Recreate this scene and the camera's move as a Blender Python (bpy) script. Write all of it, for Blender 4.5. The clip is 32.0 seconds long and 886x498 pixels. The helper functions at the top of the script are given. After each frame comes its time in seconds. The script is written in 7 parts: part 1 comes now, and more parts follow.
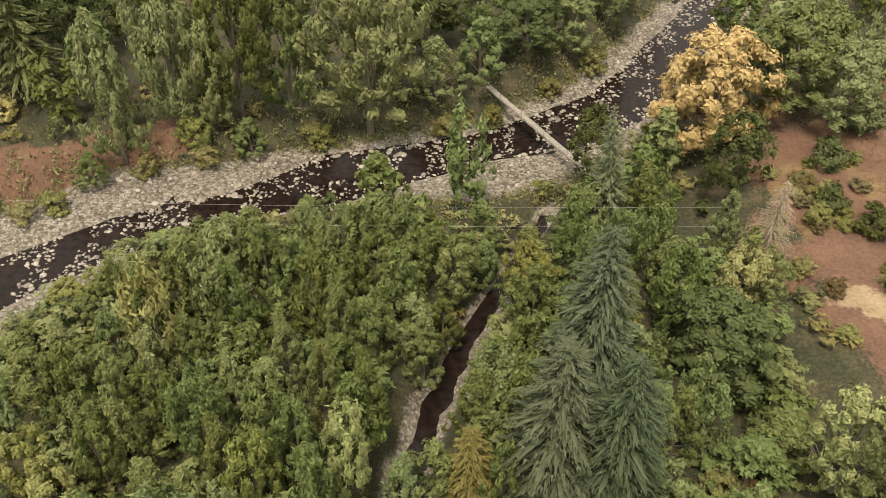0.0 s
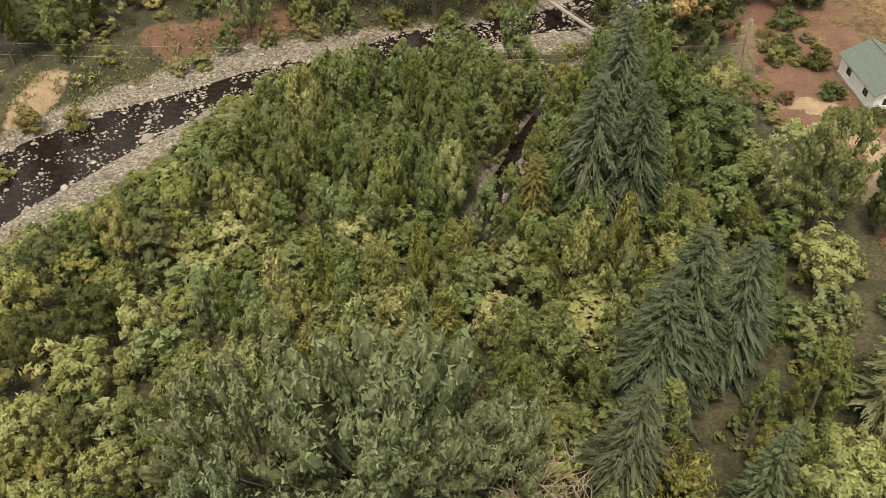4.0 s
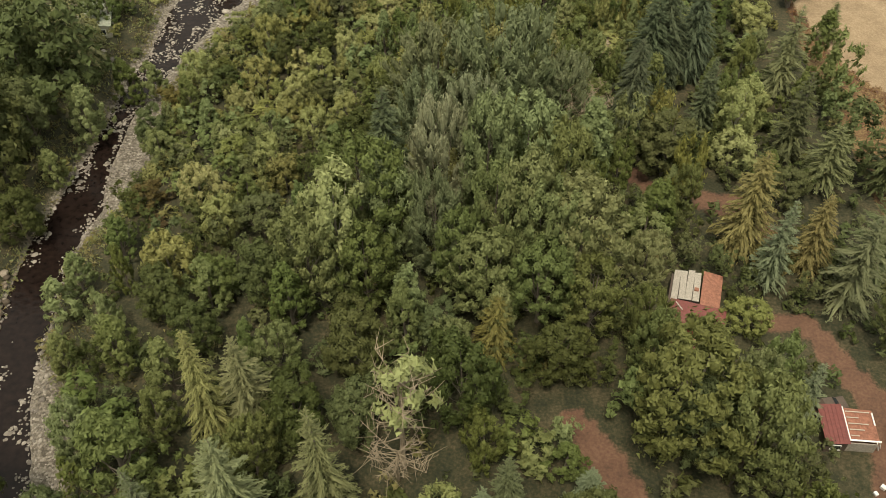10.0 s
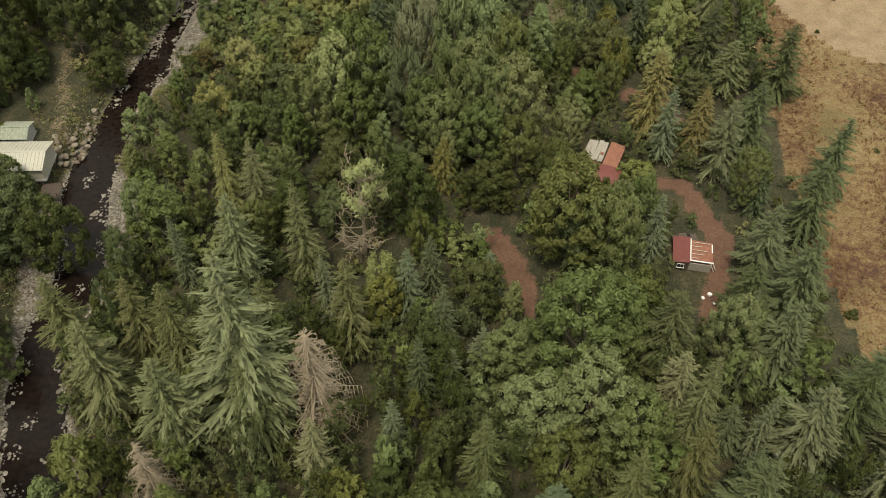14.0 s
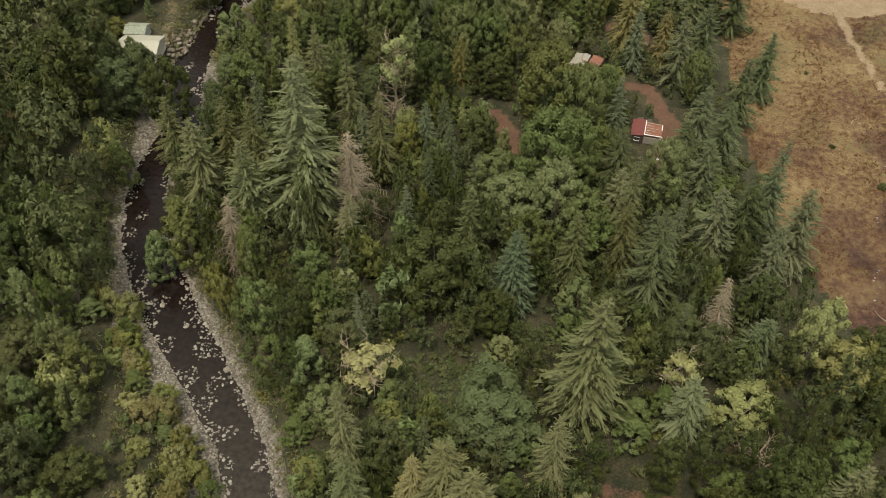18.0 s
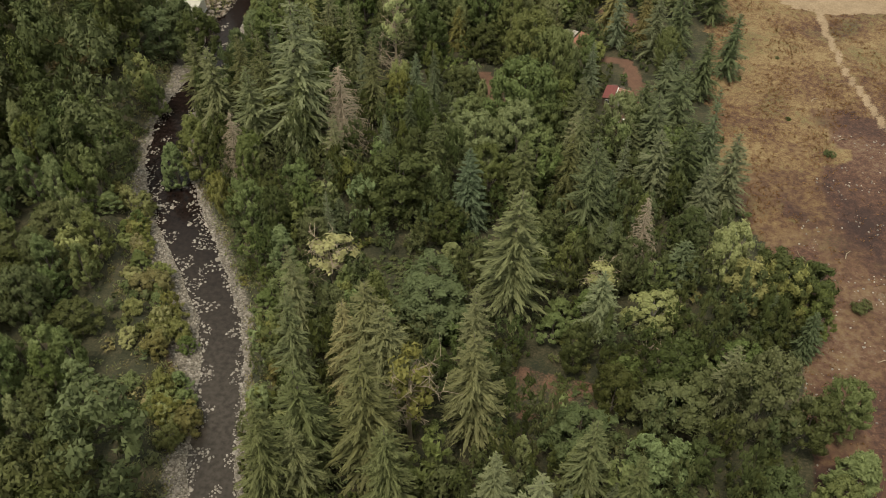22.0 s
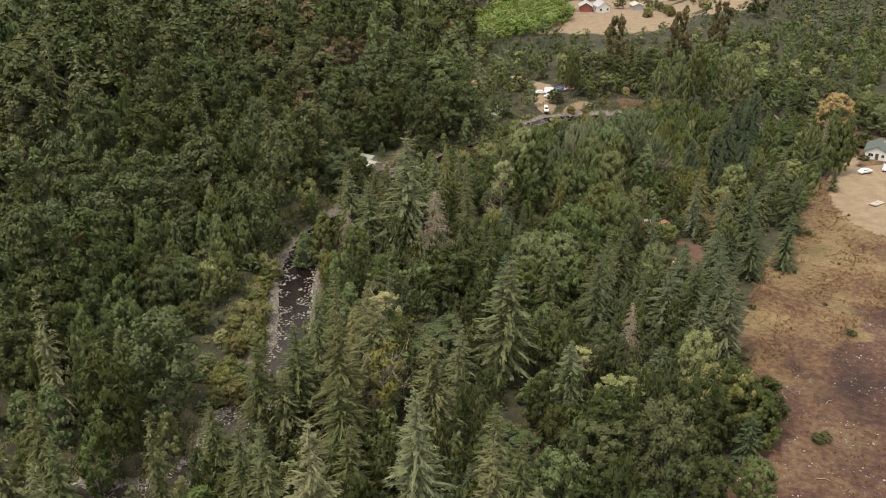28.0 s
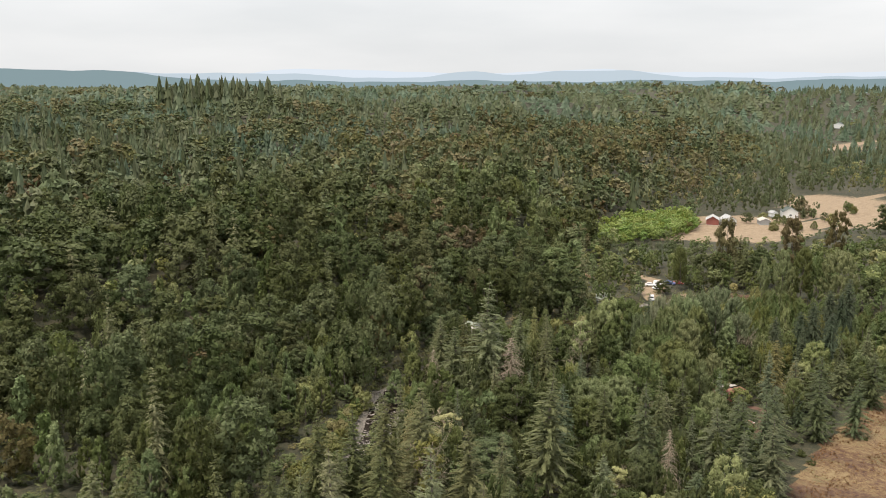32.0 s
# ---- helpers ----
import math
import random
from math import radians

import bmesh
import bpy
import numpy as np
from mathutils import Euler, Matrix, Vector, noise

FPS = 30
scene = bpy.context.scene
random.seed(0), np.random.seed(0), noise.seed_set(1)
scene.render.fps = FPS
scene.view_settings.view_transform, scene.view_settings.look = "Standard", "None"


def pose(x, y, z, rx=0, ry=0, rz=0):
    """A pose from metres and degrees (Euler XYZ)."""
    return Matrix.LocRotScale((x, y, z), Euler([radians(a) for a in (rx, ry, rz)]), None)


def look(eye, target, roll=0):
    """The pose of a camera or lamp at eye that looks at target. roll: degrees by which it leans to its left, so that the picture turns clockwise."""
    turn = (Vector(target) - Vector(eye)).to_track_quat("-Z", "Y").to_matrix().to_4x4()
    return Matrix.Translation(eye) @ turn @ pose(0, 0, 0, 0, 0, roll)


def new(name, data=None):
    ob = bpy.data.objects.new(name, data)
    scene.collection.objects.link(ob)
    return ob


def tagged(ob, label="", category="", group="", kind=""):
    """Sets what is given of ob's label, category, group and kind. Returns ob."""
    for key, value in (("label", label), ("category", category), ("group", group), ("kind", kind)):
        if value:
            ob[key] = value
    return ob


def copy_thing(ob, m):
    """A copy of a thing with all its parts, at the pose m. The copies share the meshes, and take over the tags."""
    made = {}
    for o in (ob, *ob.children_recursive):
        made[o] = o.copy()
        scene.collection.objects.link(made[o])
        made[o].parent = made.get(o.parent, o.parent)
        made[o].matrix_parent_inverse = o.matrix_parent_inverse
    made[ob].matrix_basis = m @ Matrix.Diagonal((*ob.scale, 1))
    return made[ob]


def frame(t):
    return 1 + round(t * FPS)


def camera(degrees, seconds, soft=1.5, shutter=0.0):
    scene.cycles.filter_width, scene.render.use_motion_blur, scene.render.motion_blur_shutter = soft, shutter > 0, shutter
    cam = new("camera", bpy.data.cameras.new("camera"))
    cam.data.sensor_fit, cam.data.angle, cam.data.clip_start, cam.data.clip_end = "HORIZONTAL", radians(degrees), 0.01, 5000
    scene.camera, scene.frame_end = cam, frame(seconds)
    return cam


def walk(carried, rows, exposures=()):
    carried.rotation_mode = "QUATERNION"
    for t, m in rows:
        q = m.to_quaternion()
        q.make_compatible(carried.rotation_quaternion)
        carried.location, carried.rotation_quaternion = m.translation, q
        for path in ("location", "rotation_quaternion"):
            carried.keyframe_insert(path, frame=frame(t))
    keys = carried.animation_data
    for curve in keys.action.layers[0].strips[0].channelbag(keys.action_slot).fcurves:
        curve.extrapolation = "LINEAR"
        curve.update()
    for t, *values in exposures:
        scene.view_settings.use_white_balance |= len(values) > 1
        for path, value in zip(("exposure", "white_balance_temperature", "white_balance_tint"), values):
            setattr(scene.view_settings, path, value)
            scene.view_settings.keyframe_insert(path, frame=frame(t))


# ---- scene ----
cam = camera(54.00, 32.0, 0.85)
# seconds, x, y, z, yaw, pitch, lean to the right
PATH = [
    (0, 1.09, -15.70, 62.79, 1.35, -43.85, -0.12),
    (0.5, 0.12, -17.17, 62.83, 1.46, -44.44, -0.10),
    (1, -0.80, -20.21, 63.92, 1.59, -45.08, 0.01),
    (1.5, -1.91, -23.78, 64.90, 1.65, -45.58, 0.06),
    (2, -2.76, -27.66, 65.69, 1.63, -45.86, 0.09),
    (2.5, -3.57, -31.69, 66.78, 1.63, -46.24, 0.14),
    (4.5, -7.28, -59.83, 67.05, 0.69, -42.82, 0.06),
    (5, -8.18, -63.57, 69.51, 0.55, -44.10, 0.06),
    (5.5, -9.21, -67.75, 72.19, 0.35, -45.31, -0.04),
    (6, -10.45, -72.39, 74.80, 0.16, -46.32, -0.07),
    (6.5, -11.68, -77.23, 77.25, -0.14, -47.15, -0.07),
    (7, -12.00, -81.83, 78.69, -0.06, -47.68, -0.01),
    (7.5, -12.64, -87.00, 80.54, -0.14, -48.09, -0.00),
    (8, -13.65, -92.65, 81.70, -0.36, -48.09, -0.02),
    (8.5, -14.79, -98.00, 83.19, -0.37, -48.52, -0.04),
    (9, -15.95, -103.95, 83.71, -0.23, -48.13, -0.01),
    (9.5, -17.06, -110.08, 85.06, 0.24, -47.99, -0.02),
    (10, -18.36, -117.07, 86.82, 0.82, -47.60, -0.16),
    (10.5, -19.50, -122.16, 89.05, 1.16, -47.87, -0.05),
    (11, -20.31, -127.45, 91.40, 1.77, -48.15, -0.05),
    (11.5, -18.97, -131.86, 93.80, 2.70, -48.65, 0.09),
    (12, -16.23, -134.92, 95.62, 3.70, -49.26, 0.31),
    (12.5, -12.65, -138.24, 97.50, 4.50, -49.71, 0.37),
    (13, -8.99, -142.26, 99.46, 5.29, -50.04, 0.35),
    (13.5, -5.34, -146.88, 101.25, 6.16, -50.23, 0.17),
    (14, -2.00, -152.22, 103.10, 6.76, -50.31, -0.14),
    (14.5, 1.42, -158.23, 105.27, 7.27, -50.40, -0.28),
    (16.5, 6.44, -184.71, 107.56, 8.59, -48.00, -0.34),
    (17, 7.74, -190.46, 108.29, 9.60, -47.64, -0.21),
    (17.5, 9.14, -195.75, 109.66, 10.29, -47.62, -0.37),
    (18, 11.26, -201.33, 111.14, 10.94, -47.40, -0.18),
    (18.5, 13.43, -205.37, 111.19, 11.64, -47.25, -0.10),
    (19, 15.75, -209.03, 111.02, 12.29, -47.19, -0.08),
    (19.5, 18.42, -212.43, 110.75, 13.48, -46.95, -0.05),
    (20, 21.47, -215.23, 110.66, 14.90, -46.79, -0.04),
    (20.5, 24.43, -217.85, 110.85, 15.11, -46.55, 0.06),
    (21, 27.63, -220.38, 110.54, 15.52, -46.03, 0.17),
    (21.5, 31.04, -222.54, 110.83, 16.19, -45.57, 0.21),
    (22, 34.91, -224.76, 110.62, 17.22, -44.69, 0.26),
    (22.5, 39.18, -227.32, 110.48, 18.42, -43.52, 0.31),
    (23, 43.77, -229.76, 110.23, 20.17, -42.33, 0.25),
    (23.5, 48.30, -232.11, 109.79, 22.23, -41.13, 0.13),
    (24, 53.19, -234.25, 109.12, 24.28, -39.93, -0.04),
    (24.5, 58.30, -237.23, 108.60, 26.23, -38.65, -0.07),
    (25, 63.60, -240.03, 107.77, 28.24, -37.34, -0.14),
    (25.5, 68.26, -242.64, 106.47, 30.00, -35.40, -0.12),
    (27.5, 87.05, -251.73, 101.94, 35.15, -27.80, 0.03),
    (28, 91.89, -253.84, 101.00, 36.33, -25.99, 0.02),
    (28.5, 96.72, -255.87, 99.97, 37.53, -24.18, -0.03),
    (29, 101.40, -257.64, 99.00, 38.75, -22.46, -0.13),
    (29.5, 106.50, -259.09, 97.75, 40.07, -20.60, -0.00),
    (30, 110.94, -260.58, 96.36, 41.31, -18.73, -0.06),
    (30.5, 115.15, -261.74, 95.21, 42.71, -16.78, -0.08),
    (31, 119.29, -262.37, 93.99, 44.32, -14.80, -0.03),
    (31.5, 123.27, -262.26, 92.50, 46.07, -13.12, 0.01),
    (32, 127.31, -262.76, 88.68, 47.52, -10.85, 0.03),
]
walk(cam, [(t, pose(x, y, z, 90 + pitch, 0, yaw) @ pose(0, 0, 0, 0, 0, -lean)) for t, x, y, z, yaw, pitch, lean in PATH],
     exposures=((0, 0.58, 6800, 14), (5, 0.44, 6850, 13), (8, 0.28, 6880, 13), (11, 0.10, 6740, 8),
    (18, -0.06, 6490, 9.5), (25, 0.0, 6440, 12), (28, 0.16, 6200, 15.5), (30, 0.26, 6100, 17), (32, 0.36, 6100, 17)))

# ---- light ----
world = bpy.data.worlds.new("world")
scene.world = world
world.use_nodes = True
wn, wl = world.node_tree.nodes, world.node_tree.links
wn.clear()
sky = wn.new("ShaderNodeTexSky")
sky.sky_type, sky.sun_disc = "NISHITA", False
sky.sun_elevation, sky.sun_rotation = radians(69), radians(194)
sky.air_density, sky.dust_density, sky.ozone_density = 1.0, 4.0, 1.0
clouds = wn.new("ShaderNodeTexNoise")
clouds.inputs["Scale"].default_value, clouds.inputs["Detail"].default_value = 2.2, 6.0
wmap = wn.new("ShaderNodeMapping")
wmap.inputs["Scale"].default_value = (1, 1, 5)
wco = wn.new("ShaderNodeTexCoord")
wl.new(wco.outputs["Generated"], wmap.inputs["Vector"])
wl.new(wmap.outputs["Vector"], clouds.inputs["Vector"])
cramp = wn.new("ShaderNodeValToRGB")
cramp.color_ramp.elements[0].position, cramp.color_ramp.elements[0].color = 0.35, (10.7, 10.9, 9.9, 1)
cramp.color_ramp.elements[1].position, cramp.color_ramp.elements[1].color = 0.65, (12.7, 12.7, 11.4, 1)
wl.new(clouds.outputs["Fac"], cramp.inputs["Fac"])
# an overcast sky is brighter overhead than at the horizon
wsep = wn.new("ShaderNodeSeparateXYZ")
wl.new(wco.outputs["Generated"], wsep.inputs["Vector"])
wrise = wn.new("ShaderNodeMapRange")
wrise.inputs["From Min"].default_value, wrise.inputs["From Max"].default_value = 0.0, 1.0
wrise.inputs["To Min"].default_value, wrise.inputs["To Max"].default_value = 0.60, 1.28
wl.new(wsep.outputs["Z"], wrise.inputs["Value"])
wtop = wn.new("ShaderNodeVectorMath")
wtop.operation = "SCALE"
wl.new(cramp.outputs["Color"], wtop.inputs[0])
wl.new(wrise.outputs["Result"], wtop.inputs["Scale"])
wmix = wn.new("ShaderNodeMixRGB")
wmix.inputs["Fac"].default_value = 0.9
wl.new(sky.outputs["Color"], wmix.inputs["Color1"])
wl.new(wtop.outputs["Vector"], wmix.inputs["Color2"])
wbg = wn.new("ShaderNodeBackground")
wbg.inputs["Strength"].default_value = 0.098
wout = wn.new("ShaderNodeOutputWorld")
wl.new(wmix.outputs["Color"], wbg.inputs["Color"])
wl.new(wbg.outputs["Background"], wout.inputs["Surface"])
sun = new("sun", bpy.data.lights.new("sun", "SUN"))
sun.data.energy, sun.data.angle, sun.data.color = 3.3, radians(14), (1.0, 0.90, 0.74)
sun.matrix_world = look((-25, -100, 270), (0, 0, 0))


# ---- materials ----
def material(name):
    m = bpy.data.materials.new(name)
    m.use_nodes = True
    nt = m.node_tree
    return m, nt.nodes, nt.links, nt.nodes["Principled BSDF"]


def node(nodes, kind, **values):
    n = nodes.new(kind)
    for key, value in values.items():
        n.inputs[key.replace("_", " ")].default_value = value
    return n


def ramp(nodes, links, source, stops):
    r = nodes.new("ShaderNodeValToRGB")
    el = r.color_ramp.elements
    while len(el) < len(stops):
        el.new(0.5)
    for e, (p, c) in zip(el, stops):
        e.position, e.color = p, (*c, 1)
    links.new(source, r.inputs["Fac"])
    return r.outputs["Color"]


def math_node(nodes, links, op, a, b):
    n = nodes.new("ShaderNodeMath")
    n.operation = op
    for i, v in enumerate((a, b)):
        if isinstance(v, (int, float)):
            n.inputs[i].default_value = v
        else:
            links.new(v, n.inputs[i])
    return n.outputs[0]


def leaf_material(name, mid, translucent=0.25):
    """Foliage: hue by tree, brightness by leaf clump."""
    mid = (mid[0] * 1.0, mid[1], mid[2] * 0.93)
    dark, light = tuple(c * 0.5 for c in mid), tuple(c * 1.6 for c in mid)
    m, n, l, p = material(name)
    geo, info = n.new("ShaderNodeNewGeometry"), n.new("ShaderNodeObjectInfo")
    att = n.new("ShaderNodeAttribute")
    att.attribute_name = "tint"
    tree = math_node(n, l, "FRACT", math_node(n, l, "ADD", info.outputs["Random"], att.outputs["Fac"]), 0)
    f = math_node(n, l, "ADD", math_node(n, l, "MULTIPLY", geo.outputs["Random Per Island"], 0.44), math_node(n, l, "ADD", math_node(n, l, "MULTIPLY", tree, 0.52), 0.02))
    base = ramp(n, l, f, [(0.0, dark), (0.5, mid), (1.0, light)])
    hue = n.new("ShaderNodeHueSaturation")
    l.new(base, hue.inputs["Color"])
    other = math_node(n, l, "FRACT", math_node(n, l, "MULTIPLY", tree, 7.31), 0)
    l.new(math_node(n, l, "ADD", math_node(n, l, "MULTIPLY", other, 0.042), 0.481), hue.inputs["Hue"])
    l.new(math_node(n, l, "ADD", math_node(n, l, "MULTIPLY", tree, -0.25), 1.1), hue.inputs["Saturation"])
    l.new(hue.outputs["Color"], p.inputs["Base Color"])
    p.inputs["Roughness"].default_value = 0.6
    p.inputs["Specular IOR Level"].default_value = 0.15
    tr = n.new("ShaderNodeBsdfTranslucent")
    l.new(hue.outputs["Color"], tr.inputs["Color"])
    mix = n.new("ShaderNodeMixShader")
    mix.inputs["Fac"].default_value = translucent
    l.new(p.outputs[0], mix.inputs[1])
    l.new(tr.outputs[0], mix.inputs[2])
    l.new(mix.outputs[0], n["Material Output"].inputs["Surface"])
    return m


def rough_material(name, stops, scale=1.0, detail=6.0, roughness=0.85, bump=0.3, per_object=0.0, metal=0.0, stretch=(1, 1, 1)):
    """Two scales of noise through a colour ramp, with bump."""
    m, n, l, p = material(name)
    co = n.new("ShaderNodeTexCoord")
    mp = node(n, "ShaderNodeMapping", Scale=stretch)
    l.new(co.outputs["Object"], mp.inputs["Vector"])
    a = node(n, "ShaderNodeTexNoise", Scale=scale, Detail=detail, Roughness=0.65)
    b = node(n, "ShaderNodeTexNoise", Scale=scale * 7.3, Detail=4.0)
    l.new(mp.outputs["Vector"], a.inputs["Vector"])
    l.new(mp.outputs["Vector"], b.inputs["Vector"])
    f = math_node(n, l, "ADD", math_node(n, l, "MULTIPLY", a.outputs["Fac"], 0.6), math_node(n, l, "MULTIPLY", b.outputs["Fac"], 0.4))
    if per_object:
        info = n.new("ShaderNodeObjectInfo")
        geo = n.new("ShaderNodeNewGeometry")
        r = math_node(n, l, "ADD", info.outputs["Random"], geo.outputs["Random Per Island"])
        r = math_node(n, l, "FRACT", r, 0)
        f = math_node(n, l, "ADD", f, math_node(n, l, "MULTIPLY", math_node(n, l, "SUBTRACT", r, 0.5), per_object))
    l.new(ramp(n, l, f, stops), p.inputs["Base Color"])
    p.inputs["Roughness"].default_value, p.inputs["Metallic"].default_value = roughness, metal
    bp = node(n, "ShaderNodeBump", Strength=bump, Distance=0.1)
    l.new(b.outputs["Fac"], bp.inputs["Height"])
    l.new(bp.outputs["Normal"], p.inputs["Normal"])
    return m


FIR = leaf_material("fir_needles", (0.144, 0.152, 0.070), 0.25)
SPRUCE = leaf_material("spruce_needles", (0.122, 0.140, 0.076), 0.25)
BLUE = leaf_material("blue_spruce_needles", (0.116, 0.140, 0.082), 0.25)
CEDAR = leaf_material("cedar_sprays", (0.195, 0.180, 0.070), 0.2)
ALDER = leaf_material("alder_leaves", (0.142, 0.168, 0.062), 0.3)
# maples; also colours thicket and undergrowth in place of shade under tall trees
MAPLE_AND_SHADE = leaf_material("maple_and_shade_leaves", (0.080, 0.093, 0.034))
COTTON = leaf_material("cottonwood_leaves", (0.140, 0.160, 0.062))
WILLOW = leaf_material("willow_leaves", (0.172, 0.190, 0.106))
YELLOW = leaf_material("yellowing_leaves", (0.215, 0.222, 0.080))
ORANGE = leaf_material("autumn_leaves", (0.380, 0.300, 0.125))
RUSSET = leaf_material("russet_leaves", (0.125, 0.098, 0.045))
# fir needles darkened in colour for the shaded side of the field's edge
SHADED_FIR = leaf_material("shaded_fir_needles", (0.098, 0.112, 0.052), 0.2)
# far young plantation: blue-green needles with distance haze put into the colour
HAZED_PLANTATION = leaf_material("hazed_plantation_needles", (0.112, 0.150, 0.098), 0.25)
# cedar green, with the shade of the dark conifer group added to the colour
SHADED_GREEN_CEDAR = leaf_material("shaded_green_cedar_sprays", (0.064, 0.080, 0.043), 0.2)
OLIVE = leaf_material("olive_leaves", (0.138, 0.126, 0.054))
HILL = leaf_material("hill_leaves", (0.100, 0.116, 0.054))
SCRUB = leaf_material("scrub_leaves", (0.175, 0.165, 0.062))
BRIGHT = leaf_material("bright_leaves", (0.210, 0.270, 0.070))
BARK = rough_material("bark", [(0.3, (0.075, 0.06, 0.045)), (0.7, (0.2, 0.17, 0.135))], 2.0, stretch=(1, 1, 0.2))
PALE_BARK = rough_material("pale_bark", [(0.3, (0.2, 0.18, 0.15)), (0.7, (0.42, 0.39, 0.33))], 2.0, stretch=(1, 1, 0.2))
DEAD = rough_material("dead_wood", [(0.3, (0.16, 0.128, 0.085)), (0.7, (0.33, 0.27, 0.19))], 2.0, stretch=(1, 1, 0.3))
STONE = rough_material("river_stone", [(0.3, (0.13, 0.115, 0.10)), (0.55, (0.225, 0.2, 0.165)), (0.8, (0.36, 0.33, 0.285))], 1.5, per_object=0.5)

# ---- plan of the ground ----
# the river's middle: x, y, half width of water, gravel to its left and to its right, going downstream
RIVER_UPPER = [
    (96, 190, 3.5, 2, 3), (56, 130, 3.5, 1, 3), (40, 104, 3.8, 1, 3), (32, 92, 4.0, 1, 3), (25.8, 82.5, 4.0, 1, 3), (20.6, 75.9, 4.0, 2, 3), (13.9, 71.2, 4.0, 5.5, 2.5), (3.5, 67, 2.6, 7, 1.6), (-5, 64, 3.4, 4.5, 1.5), (-12.6, 61, 4.5, 1.8, 1.0),
    (-23.2, 55.8, 2.4, 1, 5), (-34.3, 51, 3.0, 2, 7.5), (-43, 45, 3.2, 3, 6), (-50, 39.5, 5.0, 6, 4), (-57, 32.5, 6.0, 7, 3), (-62, 26, 6.0, 6.5, 2.5), (-65, 18, 4.5, 5, 2), (-66.4, 8, 3.0, 3, 1.5),
]
RIVER_LOWER = [
    (-69, -2, 2.4, 4, 1), (-70.5, -12, 1.6, 5, 1), (-71, -22, 1.9, 6, 1), (-71.2, -31, 3.3, 3, 0.5), (-72.5, -39, 3.2, 0.4, 0), (-72, -48, 3.3, 0, 0), (-72, -57, 3.9, 0.6, 0),
    (-70.8, -63.5, 3.6, 4, 2), (-67.5, -72, 3.2, 4.5, 5), (-65.3, -81, 3.4, 4, 5), (-66, -90, 3.2, 1, 1.5), (-64, -99.5, 3.6, 1, 1), (-59, -110, 4.0, 1, 2), (-52.5, -119, 4.4, 1.5, 3),
    (-46, -126.5, 4.0, 1.8, 6), (-41.5, -131, 3.7, 2, 6), (-35, -138, 3.3, 2, 5.5), (-28.8, -145, 3.1, 2, 5), (-24.5, -152.5, 3.1, 1.5, 4.5), (-21, -161, 3.3, 1.5, 4), (-18, -169, 3.3, 1.5, 3), (-12.5, -179, 3.0, 2, 3),
]
RIVER_END = [(-14.8, -191.1, 1.6, 0.5, 0.5), (-25.8, -199.7, 1.6, 1.5, 2), (-43.8, -208.3, 1.3, 0.2, 0.2), (-70.2, -231.8, 1.3, 0.2, 0.2), (-100.5, -288.5, 1.3, 0.2, 0.2)]
RIVER = np.array(RIVER_UPPER + RIVER_LOWER + RIVER_END, float)
CREEK = np.array([(11, 56, 0.6, 0.2, 0.2), (7.5, 48.5, 0.6, 0.2, 0.2), (5.4, 44.2, 0.8, 0.6, 0.2), (3.3, 40.2, 0.8, 1.6, 0.2), (1.3, 36, 0.8, 2.6, 0.2), (0.3, 32.2, 0.8, 2.6, 0.3), (-0.9, 29.5, 0.8, 0.9, 0.8), (-1.6, 26, 0.9, 0.5, 0.8), (-3, 20, 1.0, 0.5, 0.8), (-5, 14, 1.1, 0.6, 0.6)], float)
FIELD = [(32, 58), (38, 28), (39, 0), (40.5, -30), (43, -60), (46.5, -78), (50, -93), (57, -104), (63, -116), (63.5, -131), (67, -162), (77, -202), (250, -224), (327, 112), (118, 110), (58, 80)]
LOT = [(39, 22), (41.5, 9), (46, -3.5), (53.5, -13), (60, -16), (67.5, -17), (80, -13), (127, 0), (127, 33), (68, 42), (56, 41), (46, 28)]


def along(line, x, y):
    """For points: signed side distance to the line, and the row's values at the nearest place."""
    x, y = np.asarray(x, float), np.asarray(y, float)
    best = np.full(x.shape, 1e9)
    side, vals = np.zeros(x.shape), np.zeros((3, *x.shape))
    for a, b in zip(line[:-1], line[1:]):
        dx, dy = b[0] - a[0], b[1] - a[1]
        s = np.clip(((x - a[0]) * dx + (y - a[1]) * dy) / (dx * dx + dy * dy), 0, 1)
        ex, ey = x - a[0] - s * dx, y - a[1] - s * dy
        d = np.hypot(ex, ey)
        near = d < best
        best = np.where(near, d, best)
        side = np.where(near, np.sign(dx * ey - dy * ex), side)
        for k in range(3):
            vals[k] = np.where(near, a[2 + k] + s * (b[2 + k] - a[2 + k]), vals[k])
    return best, side, vals


def inside(poly, x, y):
    x, y = np.asarray(x, float), np.asarray(y, float)
    c = np.zeros(x.shape, bool)
    for (ax, ay), (bx, by) in zip(poly, poly[1:] + poly[:1]):
        if ay == by:
            continue
        c ^= ((ay > y) != (by > y)) & (x < (bx - ax) * (y - ay) / (by - ay) + ax)
    return c


def wave(x, y, s, seed):
    """Cheap smooth noise in -1..1."""
    r = np.random.RandomState(seed)
    v = np.zeros(np.shape(x))
    for k in range(7):
        a, f, p = r.uniform(0, 6.28), r.uniform(0.5, 1.7) / s, r.uniform(0, 6.28)
        v = v + np.sin((np.cos(a) * x + np.sin(a) * y) * f * 6.28 + p)
    return v / 3.2


def smooth(a, b, v):
    t = np.clip((v - a) / (b - a), 0, 1)
    return t * t * (3 - 2 * t)


HILL_Y = [-2000, -400, -215, -55, 66, 124, 232, 370, 684, 1500, 5200]
HILL_X = [-180, -150, -119, -100, -131, -170, -196, -233, -357, -760, -2600]


